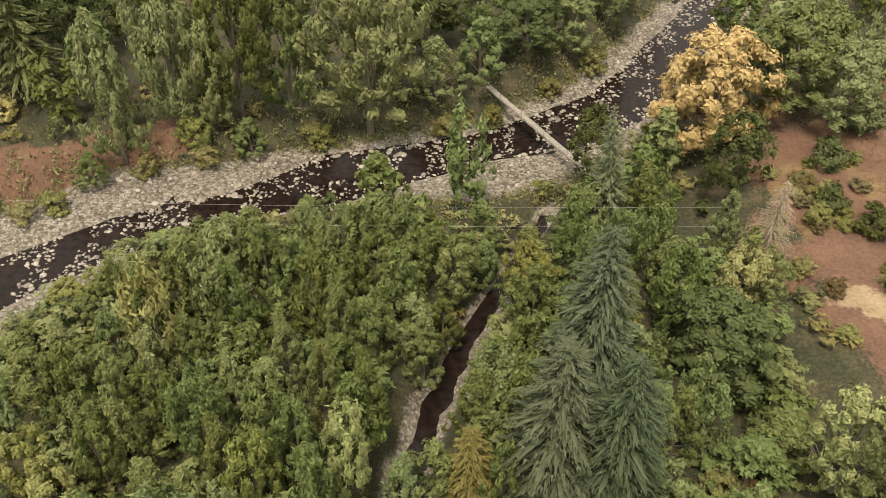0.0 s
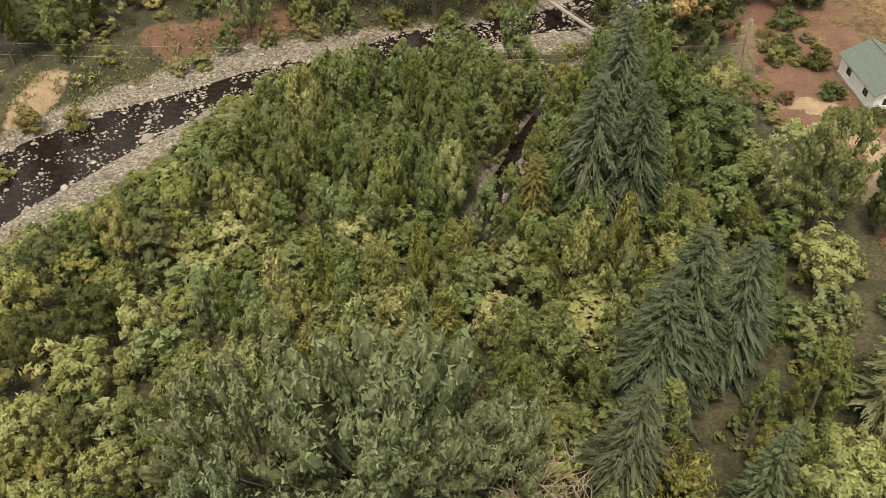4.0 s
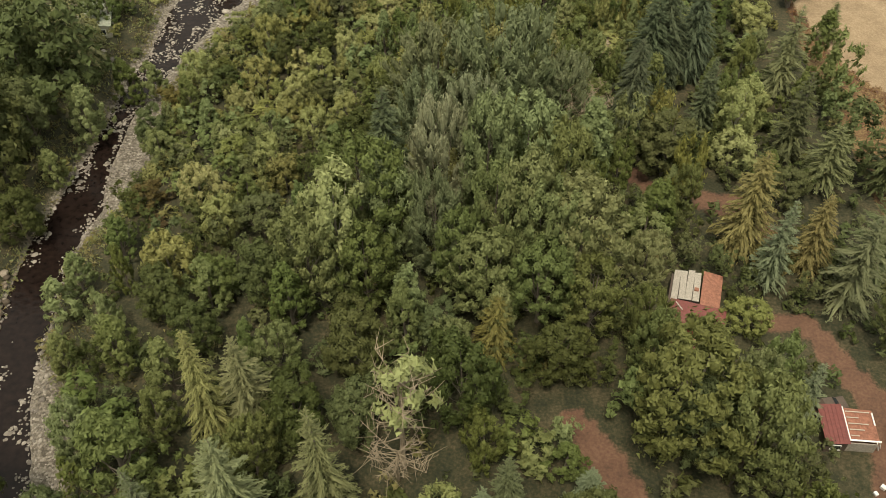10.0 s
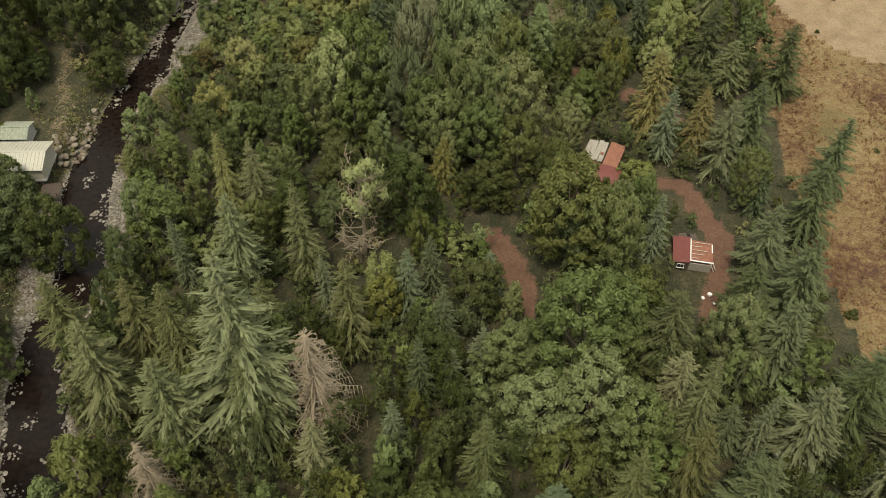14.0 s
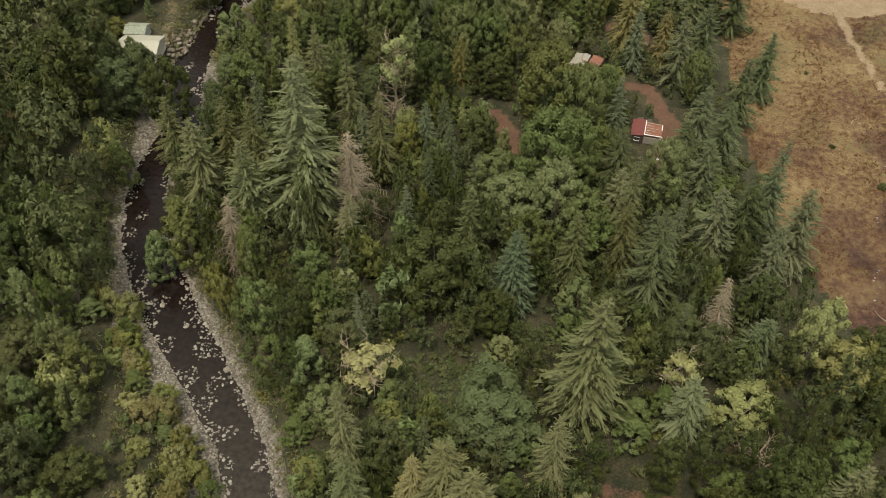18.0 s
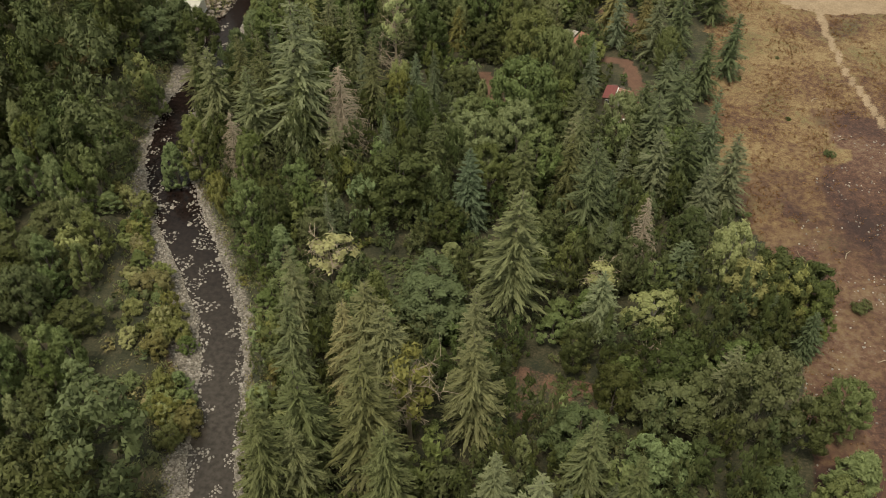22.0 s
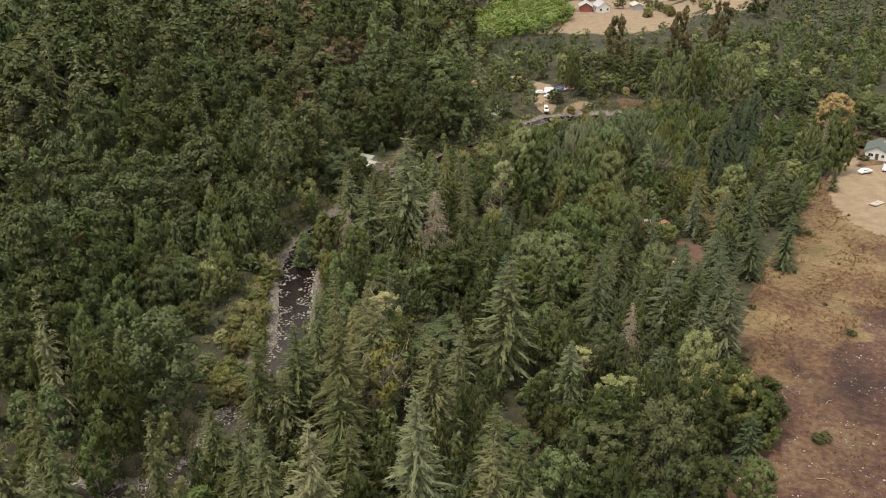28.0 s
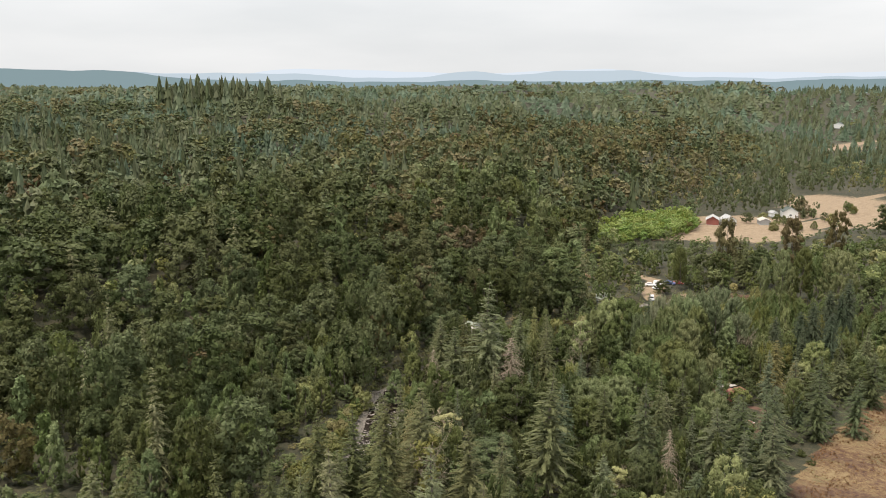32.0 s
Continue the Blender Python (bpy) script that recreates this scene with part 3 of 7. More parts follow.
def broadleaf(seed, H, R, clusters, per, size, crown=(0.25, 1.0), up=0.3, shape="round", limbs=9, squash=1.0, lump=(0.2, 0.34), long=1.5, shell=0.12, fan=0.0, core=True):
    """Trunk tube and crown clumps of a broad-leaved tree with its foot at the origin."""
    rng = np.random.RandomState(seed)
    z0, z1 = H * crown[0], H * crown[1]
    cs = []
    while len(cs) < clusters:
        h = rng.uniform(0, 1)
        if shape == "round":
            w = math.sqrt(max(0.03, 1 - (2 * h - 0.85) ** 2 / 1.4))
        elif shape == "cone":
            w = 0.95 * min(1, (1 - h) * 1.25) ** 0.75 * min(1, 0.6 + h * 2) + 0.10
        elif shape == "column":
            w = 0.55 + 0.5 * math.sin(3.0 * min(1, h + 0.12))
            w *= 1 if h < 0.8 else (1.06 - h) / 0.26
        else:
            w = 0.45 + 0.55 * math.sin(3.14 * min(1, h * 0.85 + 0.1))
        a = rng.uniform(0, 6.2832)
        q = math.sqrt(rng.uniform(shell, 1.0))
        wob = 1 + 0.22 * math.sin(2 * a + seed) + 0.16 * math.sin(3 * a + 2.1 * seed)
        cs.append((math.cos(a) * R * w * q * wob * 0.86, math.sin(a) * R * w * q * wob * 0.86, z0 + (z1 - z0) * (0.06 + 0.9 * h), q))
    cs = np.array(cs)
    leaves = []
    for c in cs:
        r = R * rng.uniform(*lump) * (0.8 if shape in ("column", "cone") else 1)
        k = int(per * rng.uniform(0.7, 1.3))
        v = rng.normal(0, 1, (k, 3))
        v[:, 2] += 0.35
        v /= np.linalg.norm(v, axis=1)[:, None]
        rad = r * rng.uniform(0.5, 1.2, (k, 1))
        axis = np.array([0, 0, 1.0]) * (1 - fan) + fan * (c[:3] - np.array([0, 0, z0 + 0.1 * (z1 - z0)])) / (np.linalg.norm(c[:3] - np.array([0, 0, z0 + 0.1 * (z1 - z0)])) + 1e-6)
        axis /= np.linalg.norm(axis)
        off = v * rad
        p = c[:3] + off + (squash - 1) * (off @ axis)[:, None] * axis
        out = np.array([c[0] / R, c[1] / R, 0.5 * (c[2] - z0) / (z1 - z0) + 0.1])
        face = 0.65 * v + 0.85 * out
        leaves.append(cards(rng, p, v * 0.6 + axis * (up + 0.2), size * 1.12, long, face=face / np.linalg.norm(face, axis=1)[:, None]))
        if core:
            leaves.append(clump_core(rng, c[:3], r * 0.62, squash, 2 if per > 45 else 1 if per > 40 else 0, axis))
    leaves = np.concatenate(leaves)
    lean = rng.normal(0, 0.015 * H, 2)
    top = np.array([lean[0], lean[1], H * 0.86])
    r0 = 0.011 * H + 0.07
    pieces = [tube([(0, 0, -0.6), (0, 0, H * 0.1), tuple(top * 0.5), tuple(top)], [r0 * 1.3, r0, r0 * 0.65, r0 * 0.15], 7)]
    for c in cs[rng.permutation(len(cs))[:limbs]]:
        s = rng.uniform(0.25, 0.6) * c[2] / (H * 0.86)
        b = top * min(0.8, s)
        m = (b + c[:3]) / 2 + np.array([0, 0, -0.04 * H])
        pieces.append(tube([tuple(b), tuple(m), tuple(c[:3])], [r0 * 0.36, r0 * 0.2, r0 * 0.06], 5))
    return merge(pieces), leaves


def conifer(seed, H, R, whorls, arms, per, size, base=0.1, droop=0.35, ragged=0.25, power=0.66):
    """Trunk and needle sprays of a fir: whorls of flat fronds that rise at the top and droop below."""
    rng = np.random.RandomState(seed)
    centres, outs, scale, pieces, blades, inner = [], [], [], [], [], []
    r0 = 0.009 * H + 0.08
    pieces.append(tube([(0, 0, -0.6), (0, 0, H * 0.3), (0.01 * H, 0, H * 0.7), (0, 0, H)], [r0 * 1.3, r0, r0 * 0.5, 0.02], 7))
    for k in range(whorls):
        f = base + (1 - base) * (k + rng.uniform(-0.25, 0.25)) / whorls
        f = min(0.985, max(base, f))
        for j in range(arms):
            a = 6.2832 * (j + rng.uniform(-0.35, 0.35)) / arms + k * 1.3
            L = R * ((1 - f) ** power * 0.97 + 0.03) * rng.uniform(1 - ragged * 1.6, 1 + ragged * 0.6) * (0.75 + 0.25 * min(1, (f - base) * 8))
            if L < 0.15:
                continue
            d = np.array([math.cos(a), math.sin(a), 0])
            across = np.array([-d[1], d[0], 0])
            n = max(2, int(per * (0.25 + 0.75 * L / R)))
            s = np.sqrt(rng.uniform(0.02, 1.0, n))
            lat = rng.uniform(-1, 1, n) * 0.30 * L * np.minimum(1, s * 3) * (1.08 - s) ** 0.7
            dr = droop * rng.uniform(0.7, 1.3) * (1.25 - 0.75 * f)
            p = d * (L * s)[:, None] + across * lat[:, None]
            p[:, 2] = f * H + rng.uniform(-0.35, 0.35) * H / whorls + L * ((0.12 + 0.4 * f ** 2) * s - dr * s ** 2) - 0.5 * np.abs(lat) * droop * 2 - rng.uniform(0, 0.05, n) * L
            centres.append(p)
            o = np.tile(d, (n, 1)) + across * (np.sign(lat) * 0.65 * (1.1 - s))[:, None]
            o[:, 2] = -2.2 * dr * s + 0.12
            outs.append(o)
            scale.append(size * (1.15 - 0.5 * s) * (0.45 + 0.55 * min(1, L / R * 1.6)))
            z0 = f * H
            rise = [z0 + L * ((0.12 + 0.4 * f ** 2) * q - dr * q ** 2) - 0.02 * L for q in (0.05, 0.4, 0.72, 1.0)]
            spine = [d * L * q + np.array([0, 0, zq]) for q, zq in zip((0.05, 0.4, 0.72, 1.0), rise)]
            wide = [across * L * q * rng.uniform(0.75, 1.25) - np.array([0, 0, droop * L * q * 0.7]) for q in (0.03, 0.06, 0.045)]
            side = [across * L * -q * rng.uniform(0.75, 1.25) - np.array([0, 0, droop * L * q * 0.7]) for q in (0.03, 0.06, 0.045)]
            for e in (wide, side):
                blades += [(spine[0], spine[1], spine[1] + e[1]), (spine[0], spine[1] + e[1], spine[0] + e[0]),
                           (spine[1], spine[2], spine[2] + e[2]), (spine[1], spine[2] + e[2], spine[1] + e[1]), (spine[2], spine[3], spine[2] + e[2])]
            if j == 0 and f < 0.93:
                inner.append(clump_core(rng, np.array([0, 0, z0 + 0.1 * L]), 0.36 * L, 0.55, 1))
            if k % 3 == 0 and j % 2 == 0:
                pieces.append(tube([(0, 0, f * H), tuple(d * L * 0.6 + np.array([0, 0, f * H - 0.05 * L]))], [r0 * 0.2, 0.02], 4))
    centres, outs, scale = np.concatenate(centres), np.concatenate(outs), np.concatenate(scale)[:, None]
    sprays = cards(rng, centres, outs, scale, 2.7 if size < 0.5 else 2.4, 0.28, turn=0.28)
    return merge(pieces), np.concatenate([sprays, np.array(blades)] + inner)


def dead_conifer(seed, H, R, whorls, arms, bare=0.05):
    """A dead fir: trunk and bare drooping branches with twigs."""
    rng = np.random.RandomState(seed)
    r0 = 0.009 * H + 0.08
    pieces = [tube([(0, 0, -0.6), (0, 0, H * 0.5), (0, 0, H)], [r0 * 1.3, r0 * 0.8, 0.03], 7)]
    twigs = []
    for k in range(whorls):
        f = bare + (0.98 - bare) * k / whorls
        for j in range(arms):
            a = rng.uniform(0, 6.28)
            L = R * ((1 - f) ** 0.75 + 0.05) * rng.uniform(0.6, 1.15)
            d = Vector((math.cos(a), math.sin(a), 0))
            p0 = Vector((0, 0, f * H))
            pts = [p0, p0 + d * L * 0.5 + Vector((0, 0, -0.05 * L)), p0 + d * L + Vector((0, 0, -0.4 * L))]
            pieces.append(tube(pts, [0.07, 0.05, 0.012], 4))
            for q in np.linspace(0.2, 1, 10):
                c = pts[0].lerp(pts[1], q * 2) if q < 0.5 else pts[1].lerp(pts[2], q * 2 - 1)
                w = Vector((-d.y, d.x, 0)) * rng.uniform(-0.3, 0.3) * L + Vector((0, 0, -0.16 * L))
                pieces.append(tube([c, c + w], [0.03, 0.012], 3))
    return merge(pieces), None


def bare_broadleaf(seed, H, R, n):
    """A leafless crown of pale limbs."""
    rng = np.random.RandomState(seed)
    r0 = 0.014 * H + 0.06
    pieces = [tube([(0, 0, -0.5), (0.02 * H, 0, H * 0.45), (0, 0.02 * H, H * 0.85)], [r0 * 1.2, r0 * 0.8, r0 * 0.3], 7)]
    for k in range(n):
        f = rng.uniform(0.3, 0.85)
        a = rng.uniform(0, 6.28)
        L = R * rng.uniform(0.6, 1.2)
        p0 = Vector((0, 0, f * H))
        d = Vector((math.cos(a), math.sin(a), rng.uniform(0.2, 0.9)))
        p1, p2 = p0 + d * L * 0.5, p0 + d * L + Vector((0, 0, 0.1 * L))
        pieces.append(tube([p0, p1, p2], [r0 * 0.35, r0 * 0.2, 0.015], 5))
        for q in range(7):
            c = p1.lerp(p2, rng.uniform(0, 1))
            w = Vector(tuple(rng.normal(0, 0.28, 3))) * L
            pieces.append(tube([c, c + w], [0.045, 0.012], 4))
    return merge(pieces), None


def half_dead(seed, H, R):
    """Pale bare limbs with a thin yellow-green crown."""
    wood, _ = bare_broadleaf(seed, H, R, 26)
    _, leaves = broadleaf(seed + 1, H, R, 18, 38, 0.34, crown=(0.5, 1.0), shape="oval")
    return wood, leaves


def far_fir(seed, H, R):
    """A far conifer: ragged skirts of points one above the other."""
    rng = np.random.RandomState(seed)
    tris = []
    for z0, z1, r in ((0.06, 0.46, 1.0), (0.26, 0.66, 0.78), (0.46, 0.84, 0.56), (0.64, 1.0, 0.34)):
        turn = rng.uniform(0, 6.28)
        for k in range(6):
            a, b = turn + 6.2832 * k / 6, turn + 6.2832 * (k + 1) / 6
            ra, rb_ = R * r * rng.uniform(0.7, 1.15), R * r * rng.uniform(0.7, 1.15)
            tris.append(((0, 0, z1 * H), (math.cos(a) * ra, math.sin(a) * ra, z0 * H * rng.uniform(0.8, 1.3)), (math.cos(b) * rb_, math.sin(b) * rb_, z0 * H * rng.uniform(0.8, 1.3))))
    return np.array(tris)


class Kind:
    """One kind of tree: built once, copied for each tree of the kind."""

    def __init__(self, name, label, built, H, R, leaf, bark=BARK, group="trees of the valley"):
        (vs, fs), leaves = built
        self.H, self.R, self.leaf, self.name = H, R, leaf, name
        self.count = 0
        self.root = tagged(new(name), label, "tree", group)
        if leaves is None:
            mesh_object("trunk", vs, fs, bark, self.root)
        else:
            mesh_object("trunk", vs, fs, bark, self.root)
            crown = new("crown", leaf_mesh("crown", leaves, leaf))
            crown.parent = self.root

    def put(self, x, y, h, r, turn, leanx=0.0, leany=0.0, label=""):
        m = Matrix.Translation((x, y, z_at(x, y) - 0.1)) @ Euler((leanx, leany, turn)).to_matrix().to_4x4() @ Matrix.Diagonal((r / self.R, r / self.R, h / self.H, 1))
        if self.count == 0:
            self.root.matrix_basis = m
            ob = self.root
        else:
            ob = copy_thing(self.root, m)
            ob.scale = m.to_scale()
        self.count += 1
        if label:
            ob["label"] = label
        return ob


def kinds_of(name, label, leaf, seeds, make, H, R, bark=BARK):
    return [Kind(name, label, make(s), H, R, leaf, bark) for s in seeds]


FIRS = kinds_of("fir_tree", "tall dark green fir with layered drooping branches", FIR, (1, 2, 3, 4), lambda s: conifer(s, 30, 6.0, 27, 7, 38, 0.27, 0.1 + 0.03 * (s % 3), 0.42, 0.34, 0.7), 30, 6.0)
SHADED_FIRS = kinds_of("dark_fir_tree", "fir with spreading layered branches, shaded side put into its dark green", SHADED_FIR, (5, 6), lambda s: conifer(s, 30, 6.0, 26, 7, 34, 0.27, 0.06, 0.42, 0.34, 0.7), 30, 6.0)
SPRUCES = kinds_of("spruce_tree", "slender grey-green young spruce with pointed top", SPRUCE, (11, 12, 13), lambda s: conifer(s, 18, 3.8, 24, 7, 26, 0.23, 0.06, 0.30, 0.24, 0.75), 18, 3.8)
BLUES = kinds_of("blue_spruce_tree", "broad grey-green spruce, dense and pointed", BLUE, (14,), lambda s: conifer(s, 20, 3.6, 28, 8, 30, 0.22, 0.03, 0.28, 0.14, 0.7), 20, 3.6)
CEDARS = kinds_of("cedar_tree", "broad olive-yellow cedar with hanging sprays", CEDAR, (15, 16), lambda s: conifer(s, 20, 5.0, 28, 8, 36, 0.25, 0.04, 0.55, 0.22, 0.62), 20, 5.0)
ALDERS = kinds_of("alder_tree", "slim green alder in feathery upright leaf", ALDER, (21, 22, 23, 24), lambda s: broadleaf(s, 13, 3.0, 100, 48, 0.155, (0.06, 1.0), 1.3, "cone" if s % 4 else "oval", 7, 2.4, (0.11, 0.17), 2.1, 0.3, 0.35), 13, 3.0)
MAPLES = kinds_of("maple_tree", "round full-crowned maple with deep green leaves", MAPLE_AND_SHADE, (31, 32, 33), lambda s: broadleaf(s, 16, 6.0, 100, 74, 0.28, (0.12, 1.0), 0.0, "round", 8, 0.9, (0.12, 0.2), 1.4, 0.25), 16, 6.0)
COTTONS = kinds_of("cottonwood_tree", "tall spreading cottonwood with upright tufts of leaves", COTTON, (41, 42, 43), lambda s: broadleaf(s, 22, 6.2, 150, 58, 0.23, (0.16, 1.0), 1.3, "round", 9, 2.2, (0.09, 0.14), 1.9, 0.3, 0.65), 22, 6.2)
WILLOWS = kinds_of("willow_tree", "wide grey-green willow with feathery upright shoots", WILLOW, (51, 52), lambda s: broadleaf(s, 17, 6.5, 170, 62, 0.15, (0.12, 1.0), 1.9, "round", 8, 3.0, (0.07, 0.105), 2.5, 0.45, 0.9), 17, 6.5)
YELLOWS = kinds_of("yellowing_tree", "small broad-leaved tree turning yellow-green", YELLOW, (61, 62), lambda s: broadleaf(s, 10, 3.2, 84, 46, 0.165, (0.1, 1.0), 1.0, "oval", 8, 2.2, (0.11, 0.17), 2.2, 0.3), 10, 3.2)
YELLOW_COTTONS = kinds_of("yellow_cottonwood_tree", "cottonwood with leaves turning yellow-green on pale limbs", YELLOW, (63,), lambda s: broadleaf(s, 18, 4.6, 100, 56, 0.24, (0.15, 1.0), 0.9, "round", 14, 1.8, (0.11, 0.17), 1.7, 0.3), 18, 4.6, PALE_BARK)
ORANGES = kinds_of("autumn_maple_tree", "round maple in golden orange autumn leaf", ORANGE, (65,), lambda s: broadleaf(s, 15, 5.6, 150, 60, 0.24, (0.12, 1.0), -0.4, "round", 9, 1.3, (0.11, 0.17), 1.5, 0.25), 15, 5.6)
POPLARS = kinds_of("poplar_tree", "tall narrow columnar poplar in green leaf", COTTON, (71, 72), lambda s: broadleaf(s, 24, 2.2, 190, 46, 0.19, (0.03, 1.0), 1.5, "column", 6, 2.4, (0.22, 0.36), 2.0, 0.1), 24, 2.2)
GREEN_CEDARS = kinds_of("green_cedar_tree", "massive green cedar with hanging sprays, darkened for shade in its colour", SHADED_GREEN_CEDAR, (17, 18), lambda s: conifer(s, 24, 6.0, 34, 10, 46, 0.22, 0.04, 0.6, 0.22, 0.6), 24, 6.0)
SNAGS = kinds_of("dead_fir_tree", "dead fir with bare pale drooping branches", FIR, (81, 82), lambda s: dead_conifer(s, 22, 4.2, 30, 8), 22, 4.2, DEAD)
BARES = kinds_of("bare_tree", "leafless tree of pale branches", FIR, (85, 86), lambda s: bare_broadleaf(s, 11, 4.0, 26), 11, 4.0, DEAD)
HALF = kinds_of("half_dead_tree", "half-dead tree with pale limbs and sparse yellow leaves", YELLOW, (91, 92), lambda s: half_dead(s, 16, 3.4), 16, 3.4, DEAD)
RUSSETS = kinds_of("russet_maple_tree", "round maple turning russet brown", RUSSET, (95,), lambda s: broadleaf(s, 16, 6.0, 90, 60, 0.30, (0.15, 1.0), 0.1, "round", 8, 0.9, (0.12, 0.2), 1.4, 0.25), 16, 6.0)
SHRUBS = kinds_of("shrub", "low olive shrub of scrubby leaves", SCRUB, (96, 97, 98), lambda s: broadleaf(s, 4, 1.9, 34, 44, 0.15, (0.02, 1.0), 0.8, "round", 5, 1.2, (0.2, 0.32), 1.8), 4, 1.9)
GREEN_SHRUBS = kinds_of("green_shrub", "rounded dark green shrub", MAPLE_AND_SHADE, (99, 100), lambda s: broadleaf(s, 3, 1.8, 34, 44, 0.15, (0.02, 1.0), 0.4, "round", 5, 1.0, (0.2, 0.32), 1.6), 3, 1.8)

placed = []
turns = random.Random(5)


def bank_height(x, y, h):
    """Young trees grow lower towards the open gravel of the upper bend."""
    if y < -6 or x > 22 or x < -66:
        return h
    d, side, v = along(RIVER, np.array([x]), np.array([y]))
    if side[0] < 0:
        return h
    return min(h, 0.8 + max(0.0, d[0] - v[0][0] - v[1][0]) / (2.1 if x < -30 else 1.4))


def tree(kinds, x, y, h, r, label=""):
    """One tree at its place, of the given height and crown radius."""
    if kinds in (ALDERS, YELLOWS, SHRUBS, GREEN_SHRUBS) or x < -30:
        h = bank_height(x, y, h)
        r = min(r, 0.6 + 0.5 * h)
    k = kinds[turns.randrange(len(kinds))]
    r *= 1.4 if kinds in (FIRS, SHADED_FIRS) else 1.0 if kinds is ALDERS else 1.3 if kinds is WILLOWS else 1.18 if kinds in (COTTONS, YELLOW_COTTONS) else 1.12
    placed.append((x, y, r))
    return k.put(x, y, h, r, turns.uniform(0, 6.28), turns.gauss(0, 0.02), turns.gauss(0, 0.02), label)

# north bank
tree(COTTONS, -9.5, 68.5, 25, 6.4)
tree(COTTONS, -24.5, 68.5, 22, 4.2)
tree(ALDERS, -37.0, 62.0, 19, 3.8)
tree(ALDERS, -31.0, 66.0, 20, 3.6)
tree(ALDERS, -19.0, 69.5, 19, 3.8)
tree(ALDERS, -27.0, 66.5, 15, 3.2)
tree(FIRS, -50.5, 72.0, 20, 4.4)
tree(FIRS, -56.0, 78.0, 22, 4.6)
tree(MAPLES, -47.0, 78.0, 17, 5.2)
tree(MAPLES, -60.0, 70.0, 15, 4.6)
tree(ORANGES, -52.5, 67.5, 3.2, 1.9)
tree(ALDERS, -39.5, 58.5, 4.5, 2.2)
tree(YELLOWS, -29.0, 64.0, 4.0, 1.9)
tree(ALDERS, -23.0, 64.5, 5.0, 2.5)
tree(ALDERS, -2.0, 73.0, 8.5, 3.8)
tree(ALDERS, 3.5, 76.5, 9.0, 4.0)
tree(MAPLES, 9.5, 81.5, 8.5, 4.2)
tree(ALDERS, 15.0, 85.0, 9.5, 4.4)
tree(MAPLES, 21.0, 93.0, 11.0, 4.6)
tree(ALDERS, 4.0, 86.0, 10.0, 4.0)
tree(MAPLES, -3.0, 84.0, 11.0, 4.4)
tree(MAPLES, 12.0, 94.0, 11.0, 4.6)
tree(SHRUBS, -42.5, 54.5, 2.4, 1.7)
tree(SHRUBS, -45.5, 52.5, 2.4, 1.5)
tree(SHRUBS, -34.0, 60.5, 2.6, 1.5)
tree(SHRUBS, -28.0, 62.5, 2.4, 1.7)
tree(SHRUBS, -15.5, 66.5, 2.8, 1.9)
tree(SHRUBS, 5.0, 71.5, 2.6, 1.5)
tree(SHRUBS, -0.5, 69.5, 2.6, 1.7)
tree(SHRUBS, 12.5, 77.8, 2.3, 1.9)
tree(SHRUBS, 18.0, 83.5, 3.5, 2.1)
# right of the creek
tree(ORANGES, 28.3, 63.8, 14.1, 6.2)
tree(SPRUCES, 16.1, 49.6, 15.9, 3.0)
tree(GREEN_CEDARS, 11.1, 26.0, 21.9, 5.2)
tree(GREEN_CEDARS, 8.5, 19.4, 19.0, 5.1)
tree(GREEN_CEDARS, 12.6, 18.7, 18.8, 4.8)
tree(YELLOWS, 7.6, 40.6, 6.6, 2.7)
tree(ALDERS, 20.1, 39.7, 8.8, 3.2)
tree(MAPLES, 23.1, 31.8, 9.4, 4.6)
tree(ALDERS, 26.1, 22.7, 7.1, 4.0)
tree(ALDERS, 23.1, 20.3, 6.9, 4.4)
tree(SNAGS, 30.3, 44.8, 10.3, 2.8)
tree(GREEN_SHRUBS, 41.7, 47.9, 2.7, 2.5)
tree(ALDERS, 23.5, 62.8, 6.5, 2.9)
tree(COTTONS, 38.4, 68.6, 12.6, 5.7)
tree(COTTONS, 42.4, 65.1, 10.3, 4.7)
tree(ALDERS, 21.0, 49.5, 7.2, 2.5)
tree(POPLARS, 38.8, 15.5, 22.0, 2.1)
tree(POPLARS, 42.0, 17.5, 20.0, 2.1)
tree(COTTONS, 32.4, 16.5, 15.0, 3.4)
tree(YELLOW_COTTONS, 29.8, 20.0, 12.0, 3.0)
tree(FIRS, 43.1, 6.8, 7.4, 1.9)
tree(SHRUBS, 22.1, 20.7, 2.8, 2.1)
tree(RUSSETS, 24.5, 20.1, 2.1, 1.9)
tree(SHRUBS, 36.4, 49.0, 2.2, 1.5)
# young trees by the river
tree(ALDERS, -26.5, 46.5, 7.8, 2.2)
tree(ALDERS, -13.7, 48.3, 8.9, 2.5)
tree(ALDERS, -30.0, 38.1, 8.2, 2.2)
tree(ALDERS, -17.6, 34.0, 10.5, 2.5)
tree(ALDERS, -16.2, 39.6, 9.4, 2.2)
tree(ALDERS, -8.6, 32.7, 10.7, 2.3)
tree(ALDERS, -9.4, 25.6, 11.6, 2.3)
tree(ALDERS, -5.6, 24.6, 11.5, 2.2)
tree(ALDERS, -18.0, 22.4, 11.3, 2.4)
tree(ALDERS, -10.5, 20.3, 11.2, 2.5)
tree(ALDERS, -15.8, 19.0, 11.0, 2.2)
tree(ALDERS, -3.2, 40.3, 7.5, 2.4)
tree(ALDERS, 0.7, 40.6, 7.6, 2.5)
tree(ALDERS, 3.8, 43.9, 6.6, 2.2)
tree(ALDERS, -6.4, 39.9, 8.5, 2.4)
tree(ALDERS, -31.8, 30.7, 7.4, 2.2)
